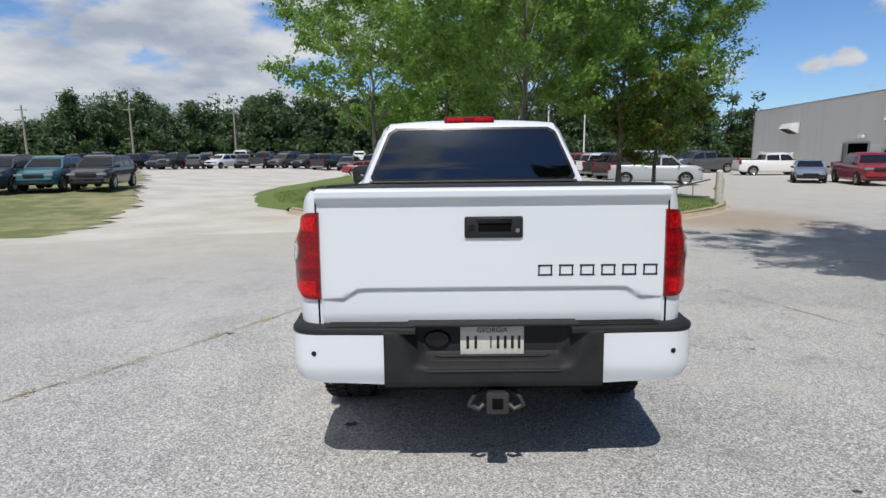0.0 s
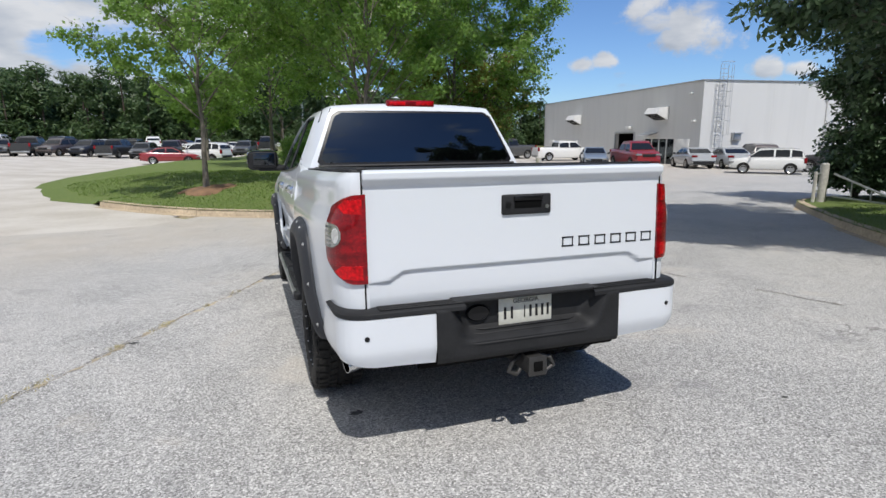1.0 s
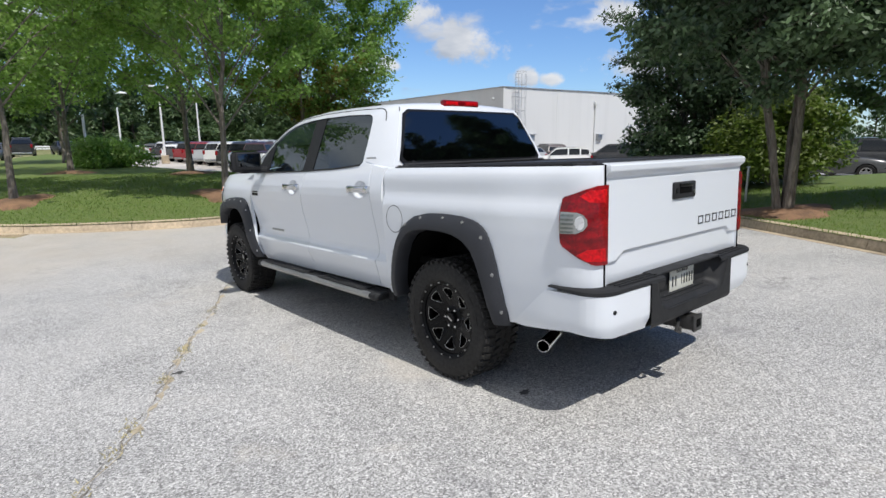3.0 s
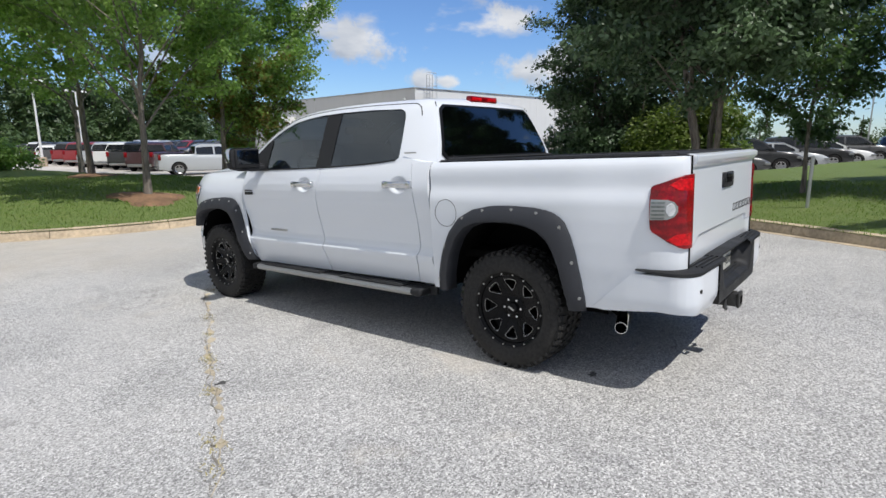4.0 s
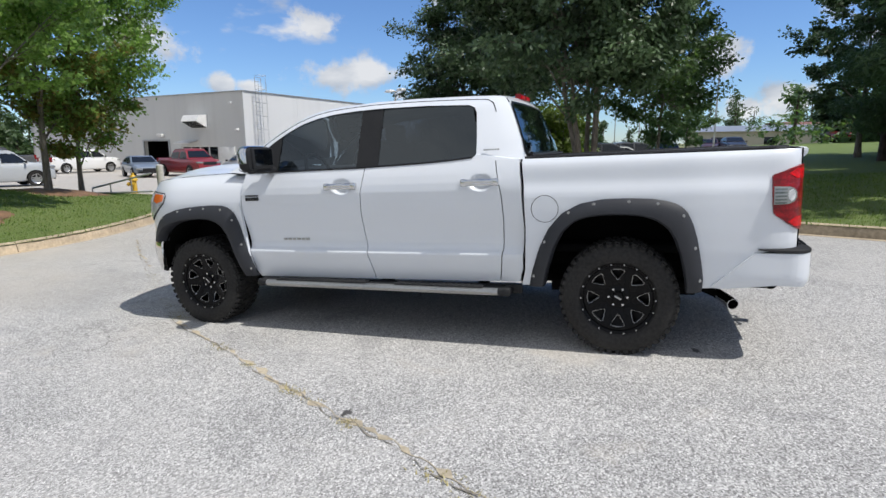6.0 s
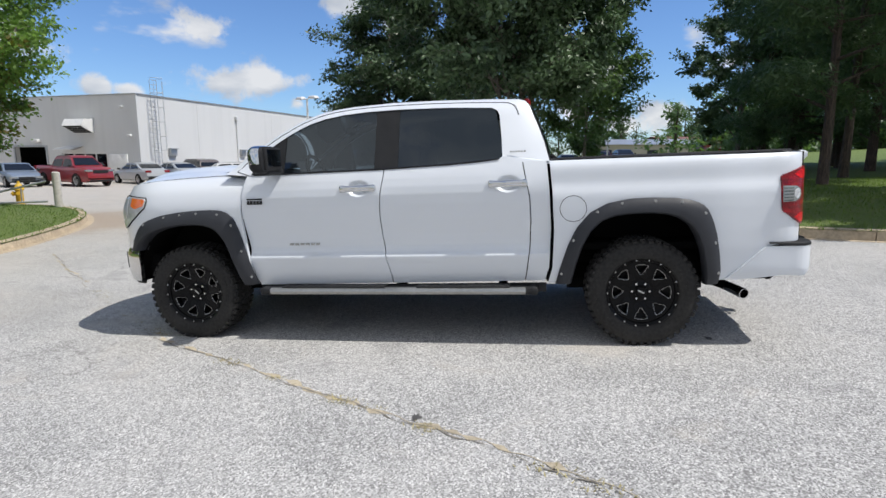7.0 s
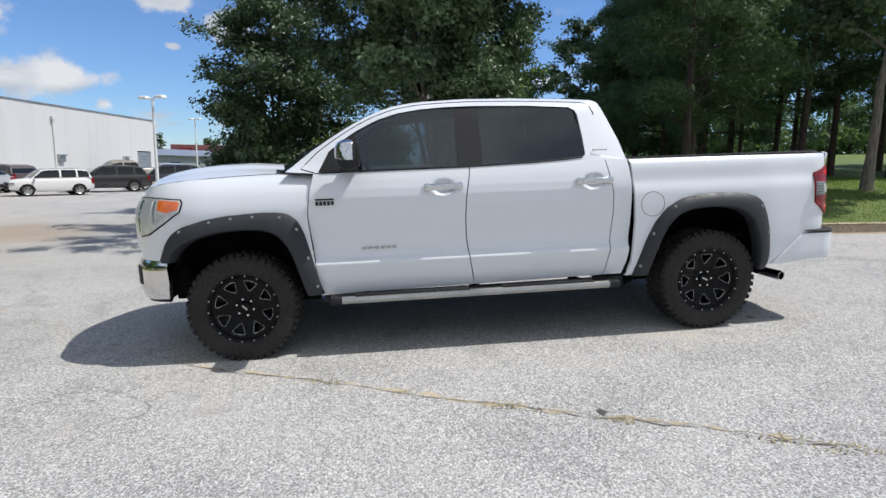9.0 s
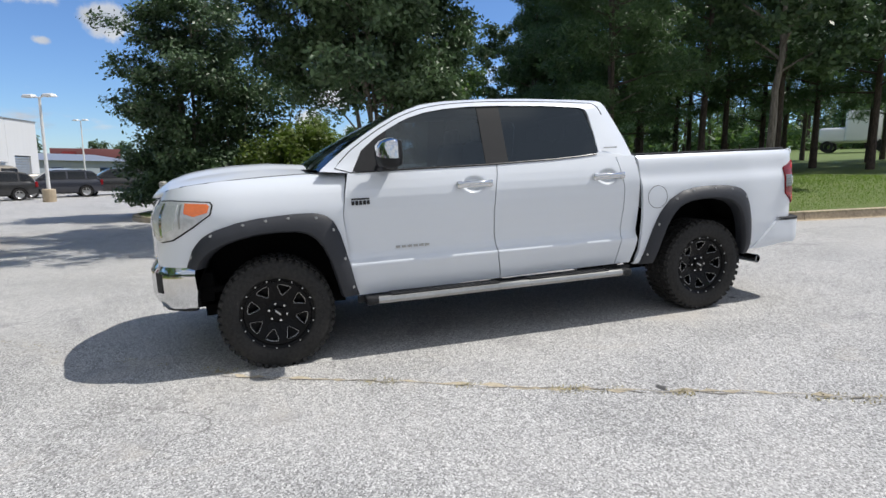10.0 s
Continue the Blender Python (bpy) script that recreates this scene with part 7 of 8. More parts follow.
def leaf_cloud(name, centres, radii, count, size, mat, seed, flat=0.75, long=1.5, blades=False):
    """Many small folded leaves scattered through clumps."""
    g = np.random.default_rng(seed)
    c, r = np.asarray(centres, float), np.asarray(radii, float)
    pick = g.choice(len(c), count, p=r ** 2 / (r ** 2).sum())
    d = g.normal(size=(count, 3))
    d /= np.linalg.norm(d, axis=1)[:, None]
    reach = g.random(count) ** 0.45
    p = c[pick] + d * (r[pick] * reach)[:, None] * np.array([1, 1, flat])
    n = d * 0.6 + g.normal(size=(count, 3)) * 0.55 + np.array([0, 0, 0.75])
    n /= np.linalg.norm(n, axis=1)[:, None]
    a = np.cross(n, g.normal(size=(count, 3)))
    a /= np.linalg.norm(a, axis=1)[:, None]
    b = np.cross(n, a)
    s = size * g.uniform(0.6, 1.25, count)[:, None]
    if blades:
        v = np.stack([p - a * s * long * 0.5 + b * s * 0.3, p - a * s * long * 0.5 - b * s * 0.3, p + a * s * long * 0.6], 1).reshape(-1, 3)
        return raw_mesh(name, v, np.arange(count * 3).reshape(-1, 3), mat)
    v = np.stack([p - a * s * long * 0.5, p + b * s * 0.45 - n * s * 0.12, p + a * s * long * 0.5, p - b * s * 0.45 - n * s * 0.12], 1).reshape(-1, 3)
    return raw_mesh(name, v, np.arange(count * 4).reshape(-1, 4), mat)


def twig_leaves(name, twigs, count, size, mat, seed, loose=0.07, long=1.5):
    """Folded leaves set along twigs (from, to, weight), thinner on some boughs than on others."""
    g = np.random.default_rng(seed)
    a, b = np.array([t[0] for t in twigs]), np.array([t[1] for t in twigs])
    w = np.array([t[2] for t in twigs]) * np.linalg.norm(b - a, axis=1)
    pick = g.choice(len(a), count, p=w / w.sum())
    p = a[pick] + (b - a)[pick] * (g.random(count) ** 0.7)[:, None] * 1.06 + g.normal(size=(count, 3)) * loose * np.array([1, 1, 0.8])
    face = p - np.array([0.0, 0.0, p[:, 2].mean()])
    face /= np.linalg.norm(face, axis=1)[:, None]
    n = g.normal(size=(count, 3)) * 0.75 + face * 0.70 + np.array([0, 0, 0.40])
    n /= np.linalg.norm(n, axis=1)[:, None]
    e = (b - a)[pick] + g.normal(size=(count, 3)) * 0.22 - np.array([0, 0, 0.10])
    e -= n * (e * n).sum(1)[:, None]
    e /= np.linalg.norm(e, axis=1)[:, None]
    f = np.cross(n, e)
    s = size * g.uniform(0.6, 1.3, count)[:, None]
    v = np.stack([p - e * s * long * 0.5, p + f * s * 0.45 - n * s * 0.14, p + e * s * long * 0.5, p - f * s * 0.45 - n * s * 0.14], 1).reshape(-1, 3)
    return raw_mesh(name, v, np.arange(count * 4).reshape(-1, 4), mat)


def boughs(rng, height, reach, girth, stems=1, first=0.3, limbs=9, climb=0.8, droop=0.0, subs=7, sprays=5, part_out=1.0, favour=None):
    """A trunk with climbing limbs, side branches and twigs: the wood, and the twigs that bear leaves."""
    bm = bmesh.new()
    twigs = []
    for st in range(stems):
        a0 = math.tau * st / max(1, stems) + rng.uniform(-0.3, 0.3)
        out = (0.16 + 0.18 * rng.random()) * height * 0.5 * part_out if stems > 1 else 0.03 * height
        top = Vector((math.cos(a0) * out, math.sin(a0) * out, height * rng.uniform(0.86, 0.97)))
        base = Vector((math.cos(a0), math.sin(a0), 0)) * (0.09 if stems > 1 else 0.0)
        pts, rad = [], []
        for i in range(11):
            t = i / 10
            sway = Vector((rng.uniform(-1, 1), rng.uniform(-1, 1), 0)) * 0.022 * height * t * (1 - 0.3 * t)
            flare = base.lerp(top, t)
            pts.append(flare + sway - (Vector((0, 0, 0.15)) if i == 0 else Vector()))
            rad.append(girth * (1.35 if i == 0 else 1.0) * (1 - t) ** 1.05 + 0.010)
        tube(bm, pts, rad, 9)
        for i in range(limbs):
            u = (i + rng.random() * 0.8) / limbs
            t = first + (0.98 - first) * u
            k = min(9, int(t * 10))
            p = pts[k].lerp(pts[k + 1], t * 10 - k)
            ang = i * 2.4 + rng.uniform(-0.45, 0.45) + a0
            r = reach * math.sin(math.pi * (0.20 + 0.70 * u)) ** 0.8 * rng.uniform(0.70, 1.08)
            if favour is not None:
                r *= 1 + 0.72 * max(0.0, math.cos(ang - favour))
            rise = min(r * rng.uniform(0.65, 1.3) * climb, 1.06 * height - p.z)
            e = p + Vector((math.cos(ang) * r, math.sin(ang) * r, rise - droop * r))
            mid = p.lerp(e, 0.5) + Vector((0, 0, r * (0.05 + 0.30 * droop)))
            rb = max(0.010, rad[k] * 0.42)
            tube(bm, [p, p.lerp(mid, 0.5) + Vector((0, 0, 0.03)), mid, mid.lerp(e, 0.5), e], [rb, rb * 0.8, rb * 0.55, rb * 0.35, 0.006], 6)
            line = [p, mid, e]
            for j in range(subs):
                c = 0.22 + 0.78 * (j + rng.random() * 0.7) / subs
                q = line[0].lerp(line[1], c * 2) if c < 0.5 else line[1].lerp(line[2], c * 2 - 1)
                a2 = ang + (1 if j % 2 else -1) * rng.uniform(0.35, 1.25)
                s = reach * rng.uniform(0.20, 0.42) * (1.15 - 0.5 * c)
                e2 = q + Vector((math.cos(a2) * s, math.sin(a2) * s, s * (rng.uniform(0.0, 0.75) * climb - droop)))
                tube(bm, [q, q.lerp(e2, 0.5) + Vector((0, 0, s * 0.06)), e2], [rb * 0.38, rb * 0.25, 0.005], 5)
                weight = rng.uniform(0.25, 1.35)
                twigs.append((q.lerp(e2, 0.4), e2, weight))
                for m in range(sprays):
                    q2 = q.lerp(e2, 0.2 + 0.8 * (m + rng.random()) / sprays)
                    a3 = a2 + rng.uniform(-1.5, 1.5)
                    l = rng.uniform(0.20, 0.52) * (reach / 3.0) ** 0.5
                    e3 = q2 + Vector((math.cos(a3) * l, math.sin(a3) * l, l * (rng.uniform(-0.45, 0.65) - 1.2 * droop)))
                    tube(bm, [q2, e3], [0.006, 0.003], 3, False)
                    twigs.append((q2, e3, weight))
        twigs.append((pts[-2], pts[-1], 1.0))
    return bm, [(tuple(p), tuple(q), w) for p, q, w in twigs]


def broad_tree(x, y, height, reach, girth, leaves, size, mat, label, seed, stems=1, first=0.3, limbs=12, bark=None, tinge=0, group="", droop=0.0, low=None, part_out=1.0, favour=None, climb=0.8, loose=0.07, long=1.5, lean=(0.0, 0.0), subs=7, sprays=5):
    rng = random.Random(seed)
    slant = Matrix(((1, 0, lean[0], 0), (0, 1, lean[1], 0), (0, 0, 1, 0), (0, 0, 0, 1)))
    turn = rng.uniform(0, 360)
    root = thing("tree", pose(x, y, ground_at(x, y)) @ slant @ pose(0, 0, 0, 0, 0, turn), label, "tree", group)
    bm, twigs = boughs(rng, height, reach, girth, stems, first, limbs, climb, droop, subs, sprays, part_out, None if favour is None else radians(favour - turn))
    part("trunk", bm, bark or M_BARK, root, "grey-brown bark")
    if low:
        twigs = [t for t in twigs if t[1][2] > low]
    part("crown", twig_leaves("crown", twigs, leaves, size, mat, seed, loose, long), None, root, "loose green leafy crown")
    if tinge:
        some = [t for t in twigs if t[1][2] < height * 0.5][::3] or twigs[:60]
        part("crown", twig_leaves("crown", some, tinge, size, M_LEAF_TURN, seed + 1, loose, long), None, root, "leaves turning yellow and rust")
    return root


def mulch_ring(x, y, r, seed):
    rng = random.Random(seed)
    bm = bmesh.new()
    rows = []
    for k, h in ((1.0, -0.02), (0.85, 0.03), (0.5, 0.08), (0.05, 0.11)):
        row = []
        for j in range(28):
            a = math.tau * j / 28
            rr = r * k * (1 + (0.22 * math.sin(a * 3 + seed) + 0.1 * rng.uniform(-1, 1)) * k)
            px, py = x + rr * math.cos(a), y + rr * math.sin(a)
            row.append(Vector((px, py, ground_at(px, py) + h)))
        rows.append(row)
    loft(bm, rows, closed=True, caps=True)
    solid("mulch_bed", bm, M_MULCH, "rust-brown pine straw heaped round a trunk", "mulch", kind="stuff")


def shrub(x, y, r, h, count, size, mat, label, seed, name="shrub", group=""):
    rng = random.Random(seed)
    root = thing(name, pose(x, y, ground_at(x, y)), label, "shrub", group)
    bm = bmesh.new()
    ends = []
    for i in range(9):
        a, s = math.tau * i / 9 + rng.uniform(-0.3, 0.3), r * rng.uniform(0.3, 0.75)
        e = Vector((math.cos(a) * s, math.sin(a) * s, h * rng.uniform(0.45, 0.85)))
        tube(bm, [(0, 0, -0.1), e * 0.5 + Vector((0, 0, 0.1)), e], [0.035, 0.02, 0.006], 5)
        ends.append((e, r * rng.uniform(0.35, 0.5)))
        ends.append((Vector((e.x * 1.1, e.y * 1.1, h * 0.28)), r * 0.42))
    ends.append((Vector((0, 0, h * 0.75)), r * 0.5))
    part("stem", bm, M_BARK, root)
    part("foliage", leaf_cloud("foliage", [p for p, _ in ends], [q for _, q in ends], count, size, mat, seed, 0.8), None, root)
    return root


def pine(x, y, height, spread, seed, low=0.28, needles=15600, slim=1.0, size=0.085):
    """A tall pine: straight trunk, whorled limbs, tufts of long needles."""
    rng = random.Random(seed)
    root = thing("pine_tree", pose(x, y, ground_at(x, y)), "tall dark pine with a bare lower trunk", "tree", "pines on the lawn")
    bm = bmesh.new()
    bend = Vector((rng.uniform(-0.25, 0.25), rng.uniform(-0.25, 0.25), 0))
    at = lambda t: bend * t * t * 1.5 + Vector((0, 0, height * t))
    girth = slim * (0.075 + 0.005 * height)
    tube(bm, [at(i / 8) - (Vector((0, 0, 0.2)) if i == 0 else Vector()) for i in range(9)], [girth * (1.2 if i == 0 else 1) * (1 - i / 8) ** 0.8 + 0.012 for i in range(9)], 9)
    ends = []
    n = 32
    for i in range(n):
        t = low + (0.98 - low) * i / n
        a = i * 2.4 + rng.uniform(-0.5, 0.5)
        s = spread * (1.0 - 0.75 * ((t - low) / (1 - low)) ** 1.4) * rng.uniform(0.65, 1.1)
        p = at(t)
        e = p + Vector((math.cos(a) * s, math.sin(a) * s, s * rng.uniform(-0.05, 0.3)))
        tube(bm, [p, p.lerp(e, 0.5) + Vector((0, 0, 0.06 * s)), e], [0.045 * (1 - t) + 0.015, 0.02, 0.006], 5)
        for k in (0.45, 0.65, 0.85, 1.0):
            ends.append((p.lerp(e, k) + Vector((rng.uniform(-0.3, 0.3), rng.uniform(-0.3, 0.3), rng.uniform(0, 0.25))), spread * rng.uniform(0.17, 0.28)))
    ends.append((at(1.0), spread * 0.16))
    part("trunk", bm, M_BARK_PINE, root, "dark furrowed bark")
    part("crown", leaf_cloud("crown", [p for p, _ in ends], [r for _, r in ends], needles, size, M_NEEDLE, seed, 0.6, 3.5, True), None, root, "dark tufted needles")
    return root


# north lawn
broad_tree(-2.2, 18.0, 6.4, 3.4, 0.080, 23000, 0.083, M_LEAF, "young maple with a thin grey trunk in mulch", 21, first=0.28, limbs=18, group="lawn trees", low=1.35, climb=0.95, loose=0.11, sprays=7)
broad_tree(2.2, 15.9, 7.8, 3.6, 0.082, 34000, 0.084, M_LEAF, "leafy maple with a slim trunk in mulch", 22, first=0.22, limbs=22, group="lawn trees", low=1.45, climb=1.05, loose=0.11, sprays=7)
broad_tree(6.0, 18.9, 7.6, 3.6, 0.085, 35000, 0.084, M_LEAF, "leafy maple with some rust-coloured leaves", 23, first=0.18, limbs=22, tinge=3200, group="lawn trees", low=0.85, climb=1.05, loose=0.11, sprays=7)
broad_tree(7.5, 19.6, 6.2, 2.8, 0.065, 23000, 0.083, M_LEAF, "smaller maple turning yellow on one side", 24, first=0.12, limbs=18, tinge=4600, group="lawn trees", low=0.7, climb=1.0, loose=0.14)
broad_tree(3.6, 23.5, 8.2, 3.9, 0.10, 18000, 0.105, M_LEAF, "taller maple standing further back on the lawn", 25, first=0.28, limbs=20, group="lawn trees", low=1.8, climb=1.0, loose=0.18)
broad_tree(0.2, 27.5, 7.6, 3.8, 0.10, 13000, 0.12, M_LEAF, "full maple far back on the lawn", 26, first=0.26, limbs=15, group="lawn trees", low=1.5, climb=1.0, loose=0.2)
broad_tree(5.6, 30.5, 8.6, 4.2, 0.11, 13000, 0.13, M_LEAF, "tall maple at the back of the lawn", 27, first=0.26, limbs=15, group="lawn trees", low=1.6, climb=1.0, loose=0.2)
broad_tree(-3.2, 37.5, 4.8, 2.6, 0.10, 8000, 0.17, M_LEAF, "small round tree at the far lawn edge", 28, first=0.25, limbs=11, group="lawn trees", low=1.2, loose=0.12)
broad_tree(1.6, 40.5, 6.8, 3.9, 0.13, 14000, 0.19, M_LEAF_DARK, "dark full tree at the far lawn edge", 29, first=0.2, limbs=13, group="lawn trees", low=1.0, loose=0.16)
for i, (x, y, r) in enumerate([(-2.2, 17.95, 0.8), (2.2, 15.85, 0.85), (6.5, 19.1, 1.2), (3.6, 23.5, 0.9), (0.2, 27.5, 0.9)]):
    mulch_ring(x, y, r, i)
for i, (x, y, r, h) in enumerate([(1.6, 31.2, 1.3, 1.35), (3.0, 31.8, 1.3, 1.3), (2.2, 33.4, 1.4, 1.4)]):
    shrub(x, y, r, h, 3600, 0.10, M_LEAF, "clipped dark green evergreen bush on the lawn", 40 + i, "bush", "bushes by the lot")

# east lawn
broad_tree(8.95, 4.7, 7.6, 2.65, 0.062, 142000, 0.071, M_LEAF_DARK, "large dark multi-stemmed tree on the east lawn", 31, stems=5, first=0.27, limbs=13, group="lawn trees", droop=0.22, low=1.55, climb=1.0, loose=0.13, long=1.9, lean=(-0.05, 0.12), part_out=0.9, favour=120)
broad_tree(15.4, 9.8, 7.2, 2.05, 0.075, 46000, 0.078, M_LEAF_DARK, "dense dark tree whose branches reach the ground", 34, stems=5, first=0.06, limbs=13, group="lawn trees", droop=0.25, loose=0.12, long=1.8, part_out=0.6)
mulch_ring(8.95, 4.7, 1.0, 9)
broad_tree(7.0, -5.4, 8.8, 2.7, 0.11, 42000, 0.10, M_LEAF_DARK, "broad shade tree with a pale trunk near the kerb", 37, first=0.34, limbs=20, group="lawn trees", droop=0.1, low=2.1, loose=0.11, long=1.8)
broad_tree(10.3, 3.1, 4.1, 1.5, 0.040, 16000, 0.062, M_LEAF_COOL, "lighter green tree behind the dark one", 32, first=0.28, limbs=18, group="lawn trees", low=1.1, climb=0.9, droop=0.15, loose=0.10, long=1.8)
broad_tree(25.0, -5.6, 7.2, 3.0, 0.12, 16000, 0.12, M_LEAF_DARK, "dark green broadleaf tree beside the pines", 36, first=0.15, limbs=14, group="lawn trees", low=0.8, loose=0.12)
broad_tree(41.5, 0.4, 3.9, 1.9, 0.09, 9000, 0.11, M_LEAF_COOL, "small tree standing alone on the far lawn", 33, first=0.25, limbs=11, group="lawn trees", low=0.8, loose=0.10)
for i, (x, y, r, h, m, s) in enumerate([(14.8, 9.5, 1.3, 2.0, M_LEAF_DARK, 0.12), (15.4, 11.0, 1.2, 2.2, M_LEAF_DARK, 0.11), (15.0, 8.4, 1.9, 5.0, M_LEAF_DARK, 0.12), (14.0, 7.7, 1.2, 1.7, M_LEAF_SHRUB, 0.10), (13.9, 6.6, 1.5, 2.2, M_LEAF_SHRUB, 0.10), (14.1, 6.0, 1.15, 2.9, M_LEAF_SHRUB, 0.10), (16.0, 7.0, 2.2, 5.4, M_LEAF_DARK, 0.13)]):
    shrub(x, y, r, h, 6500, s * 0.85, m, "yellow-green spreading shrub behind the fence" if m is M_LEAF_SHRUB else "dense dark shrub reaching the ground", 50 + i, "shrub", "shrubs by the fence")
rng = random.Random(77)
pine(10.4, -2.75, 11.5, 3.1, 231, low=0.16, needles=42000, slim=0.85, size=0.064)
pine(13.2, -4.6, 12.0, 3.0, 232, low=0.15, needles=20000, slim=0.85)
PINES = [(20.4, -4.9), (20.6, -6.0), (18.8, -6.4), (16.8, -7.0), (20.6, -8.2), (17.8, -9.2), (14.8, -9.6), (13.4, -12.6), (16.6, -13.0), (20.0, -12.8), (11.8, -15.8), (14.6, -16.8), (18.2, -17.4), (9.6, -19.0), (12.8, -20.8), (16.4, -22.0), (22.6, -16.8), (21.2, -22.0), (8.0, -23.5), (24.5, -8.0), (25.0, -12.0), (23.2, -9.5), (27.5, -9.0), (27.0, -16.0), (19.0, -26.0), (24.0, -27.0), (13.5, -26.5)]
for i, (x, y) in enumerate(PINES):
    pine(x + rng.uniform(-0.4, 0.4), y + rng.uniform(-0.4, 0.4), rng.uniform(10.5, 13.5), 2.3 if i == 0 else rng.uniform(2.6, 3.3), 200 + i, low=0.08 if i < 4 else rng.uniform(0.20, 0.28))


# how tall the woods stand, by their bearing from the lot
SKYLINE = [(-0.90, 0.62), (-0.67, 0.62), (-0.635, 1.14), (-0.56, 1.14), (-0.55, 0.98), (-0.53, 1.25), (-0.49, 1.22), (-0.47, 0.94), (-0.38, 0.96), (-0.34, 1.12), (-0.20, 1.08), (0.0, 1.0)]


def woods(name, centre_line, depth, count, height, seed, label, leaf=0.75, per=520, mat=None):
    """A belt of far woodland: trunks and leaf clumps of many trees as one mass."""
    r = random.Random(seed)
    pts = resample([(x, y, 0) for x, y in centre_line], 200)
    cs, rs, bm = [], [], bmesh.new()
    for i in range(count):
        p = pts[int(199 * (i + r.random()) / count)]
        x, y = p.x + r.uniform(-depth, depth), p.y + r.uniform(-depth, depth)
        z, h = ground_at(x, y), height * r.uniform(0.72, 1.10) * lerp_table(SKYLINE, x / (abs(y) + 5.0))
        tube(bm, [(x, y, z - 0.3), (x + r.uniform(-0.4, 0.4), y, z + h * 0.85)], [0.22, 0.06], 5)
        for _ in range(14):
            a, s, t = r.uniform(0, math.tau), r.uniform(0, 0.22) * height, r.uniform(0.02, 1.0)
            cs.append((x + math.cos(a) * s * (1.2 - t * 0.8), y + math.sin(a) * s * (1.2 - t * 0.8), z + h * t * 0.93))
            rs.append(height * r.uniform(0.09, 0.16))
        for _ in range(6):
            ux, uy = x + r.uniform(-0.4, 0.4) * height, y + r.uniform(-0.4, 0.4) * height
            cs.append((ux, uy, z + r.uniform(0.02, 0.30) * height))
            rs.append(height * r.uniform(0.08, 0.15))
    root = thing(name, pose(0, 0, 0), label, "woods", kind="stuff")
    part("trunks", bm, M_BARK_PINE, root)
    part("foliage", leaf_cloud("foliage", cs, rs, count * per, leaf, mat or M_WOODS, seed, 0.85, 1.3, True), None, root)
    return root


woods("far_woods", [(-125, 70), (-95, 92), (-60, 104), (-20, 108), (20, 104), (50, 98)], 8, 316, 10.6, 301, "dark mixed woodland behind the gravel lot", 0.56, 1150)
woods("far_woods", [(-140, 92), (-60, 118), (0, 124), (54, 118)], 8, 100, 13.0, 302, "taller dark woodland further back", 0.65, 560)
woods("far_woods", [(50, 100), (62, 96), (76, 90)], 5, 30, 6.4, 307, "low green trees behind the warehouse", 0.5, 500)
woods("far_woods", [(75, 62), (110, 40), (130, 10)], 8, 40, 7.0, 303, "low green trees behind the shops", 0.5, 700)
woods("far_woods", [(120, -5), (110, -40), (80, -75), (40, -95), (0, -90)], 10, 90, 9.5, 304, "green trees beyond the south lawn", 0.55, 600)
woods("far_woods", [(62, -14), (58, -40), (42, -60), (20, -66)], 6, 90, 7.5, 306, "green thicket beyond the pines", 0.45, 600, M_LEAF_COOL)
woods("far_woods", [(-120, 60), (-105, 10), (-95, -40), (-60, -80), (0, -95)], 8, 60, 11.0, 305, "trees at the edge of the lot behind the way", 0.8, 300)

# ---- poles, posts, hydrant and small things ----
def light_pole(x, y, h, label, heads=2, turn=0.0, mat=None, dark=False):
    root = thing("lot_lamp_post", pose(x, y, ground_at(x, y), 0, 0, turn), label, "lamp post", "lot lamp posts")
    bm = bmesh.new()
    lathe(bm, [(0.30, -0.3), (0.30, 0.62), (0.26, 0.66), (0.001, 0.66)], 16, "Z")
    part("base", bm, M_CONCRETE, root, "round concrete base")
    bm = bmesh.new()
    tube(bm, [(0, 0, 0.6), (0, 0, h)], [0.09, 0.06], 10)
    part("pole", bm, mat or M_WHITE_METAL, root)
    for k in ((-1, 1) if heads == 2 else (-1,)):
        bm = bmesh.new()
        tube(bm, [(0, 0, h - 0.05), (k * 0.35, 0, h + 0.04)], 0.03, 6)
        box(bm, (k * 0.62, 0, h + 0.06), (0.70, 0.42, 0.16), 0.05, taper=0.75)
        part("lamp_head", bm, mat or M_WHITE_METAL, root)


light_pole(28.2, 18.4, 5.25, "white twin-headed lamp post on a concrete base", turn=60)
light_pole(66.0, 27.5, 7.0, "white twin-headed lamp post behind the parked cars", turn=60)
light_pole(55.0, -3.0, 9.6, "tall grey single-headed lamp post on the lawn", 1, 90, M_METAL)
light_pole(78.0, 4.0, 9.0, "tall grey single-headed lamp post far off", 1, 90, M_METAL)
light_pole(95.0, 8.0, 9.0, "tall grey single-headed lamp post far off", 1, 90, M_METAL)
for x, y in ((3.4, 45.0), (9.5, 50.0), (8.0, 58.0), (14.5, 57.0)):
    light_pole(x, y, 6.0, "white lamp post among the parked pickups", 2, 20)


def utility_pole(x, y, h):
    root = thing("utility_pole", pose(x, y, ground_at(x, y)), "weathered wooden utility pole before the woods", "utility pole", "utility poles")
    bm = bmesh.new()
    tube(bm, [(0, 0, -0.3), (0.05, 0, h)], [0.16, 0.10], 8)
    part("pole", bm, M_POLE, root)
    bm = bmesh.new()
    box(bm, (0, 0, h - 0.6), (1.6, 0.1, 0.12), 0.01)
    part("crossarm", bm, M_POLE, root)


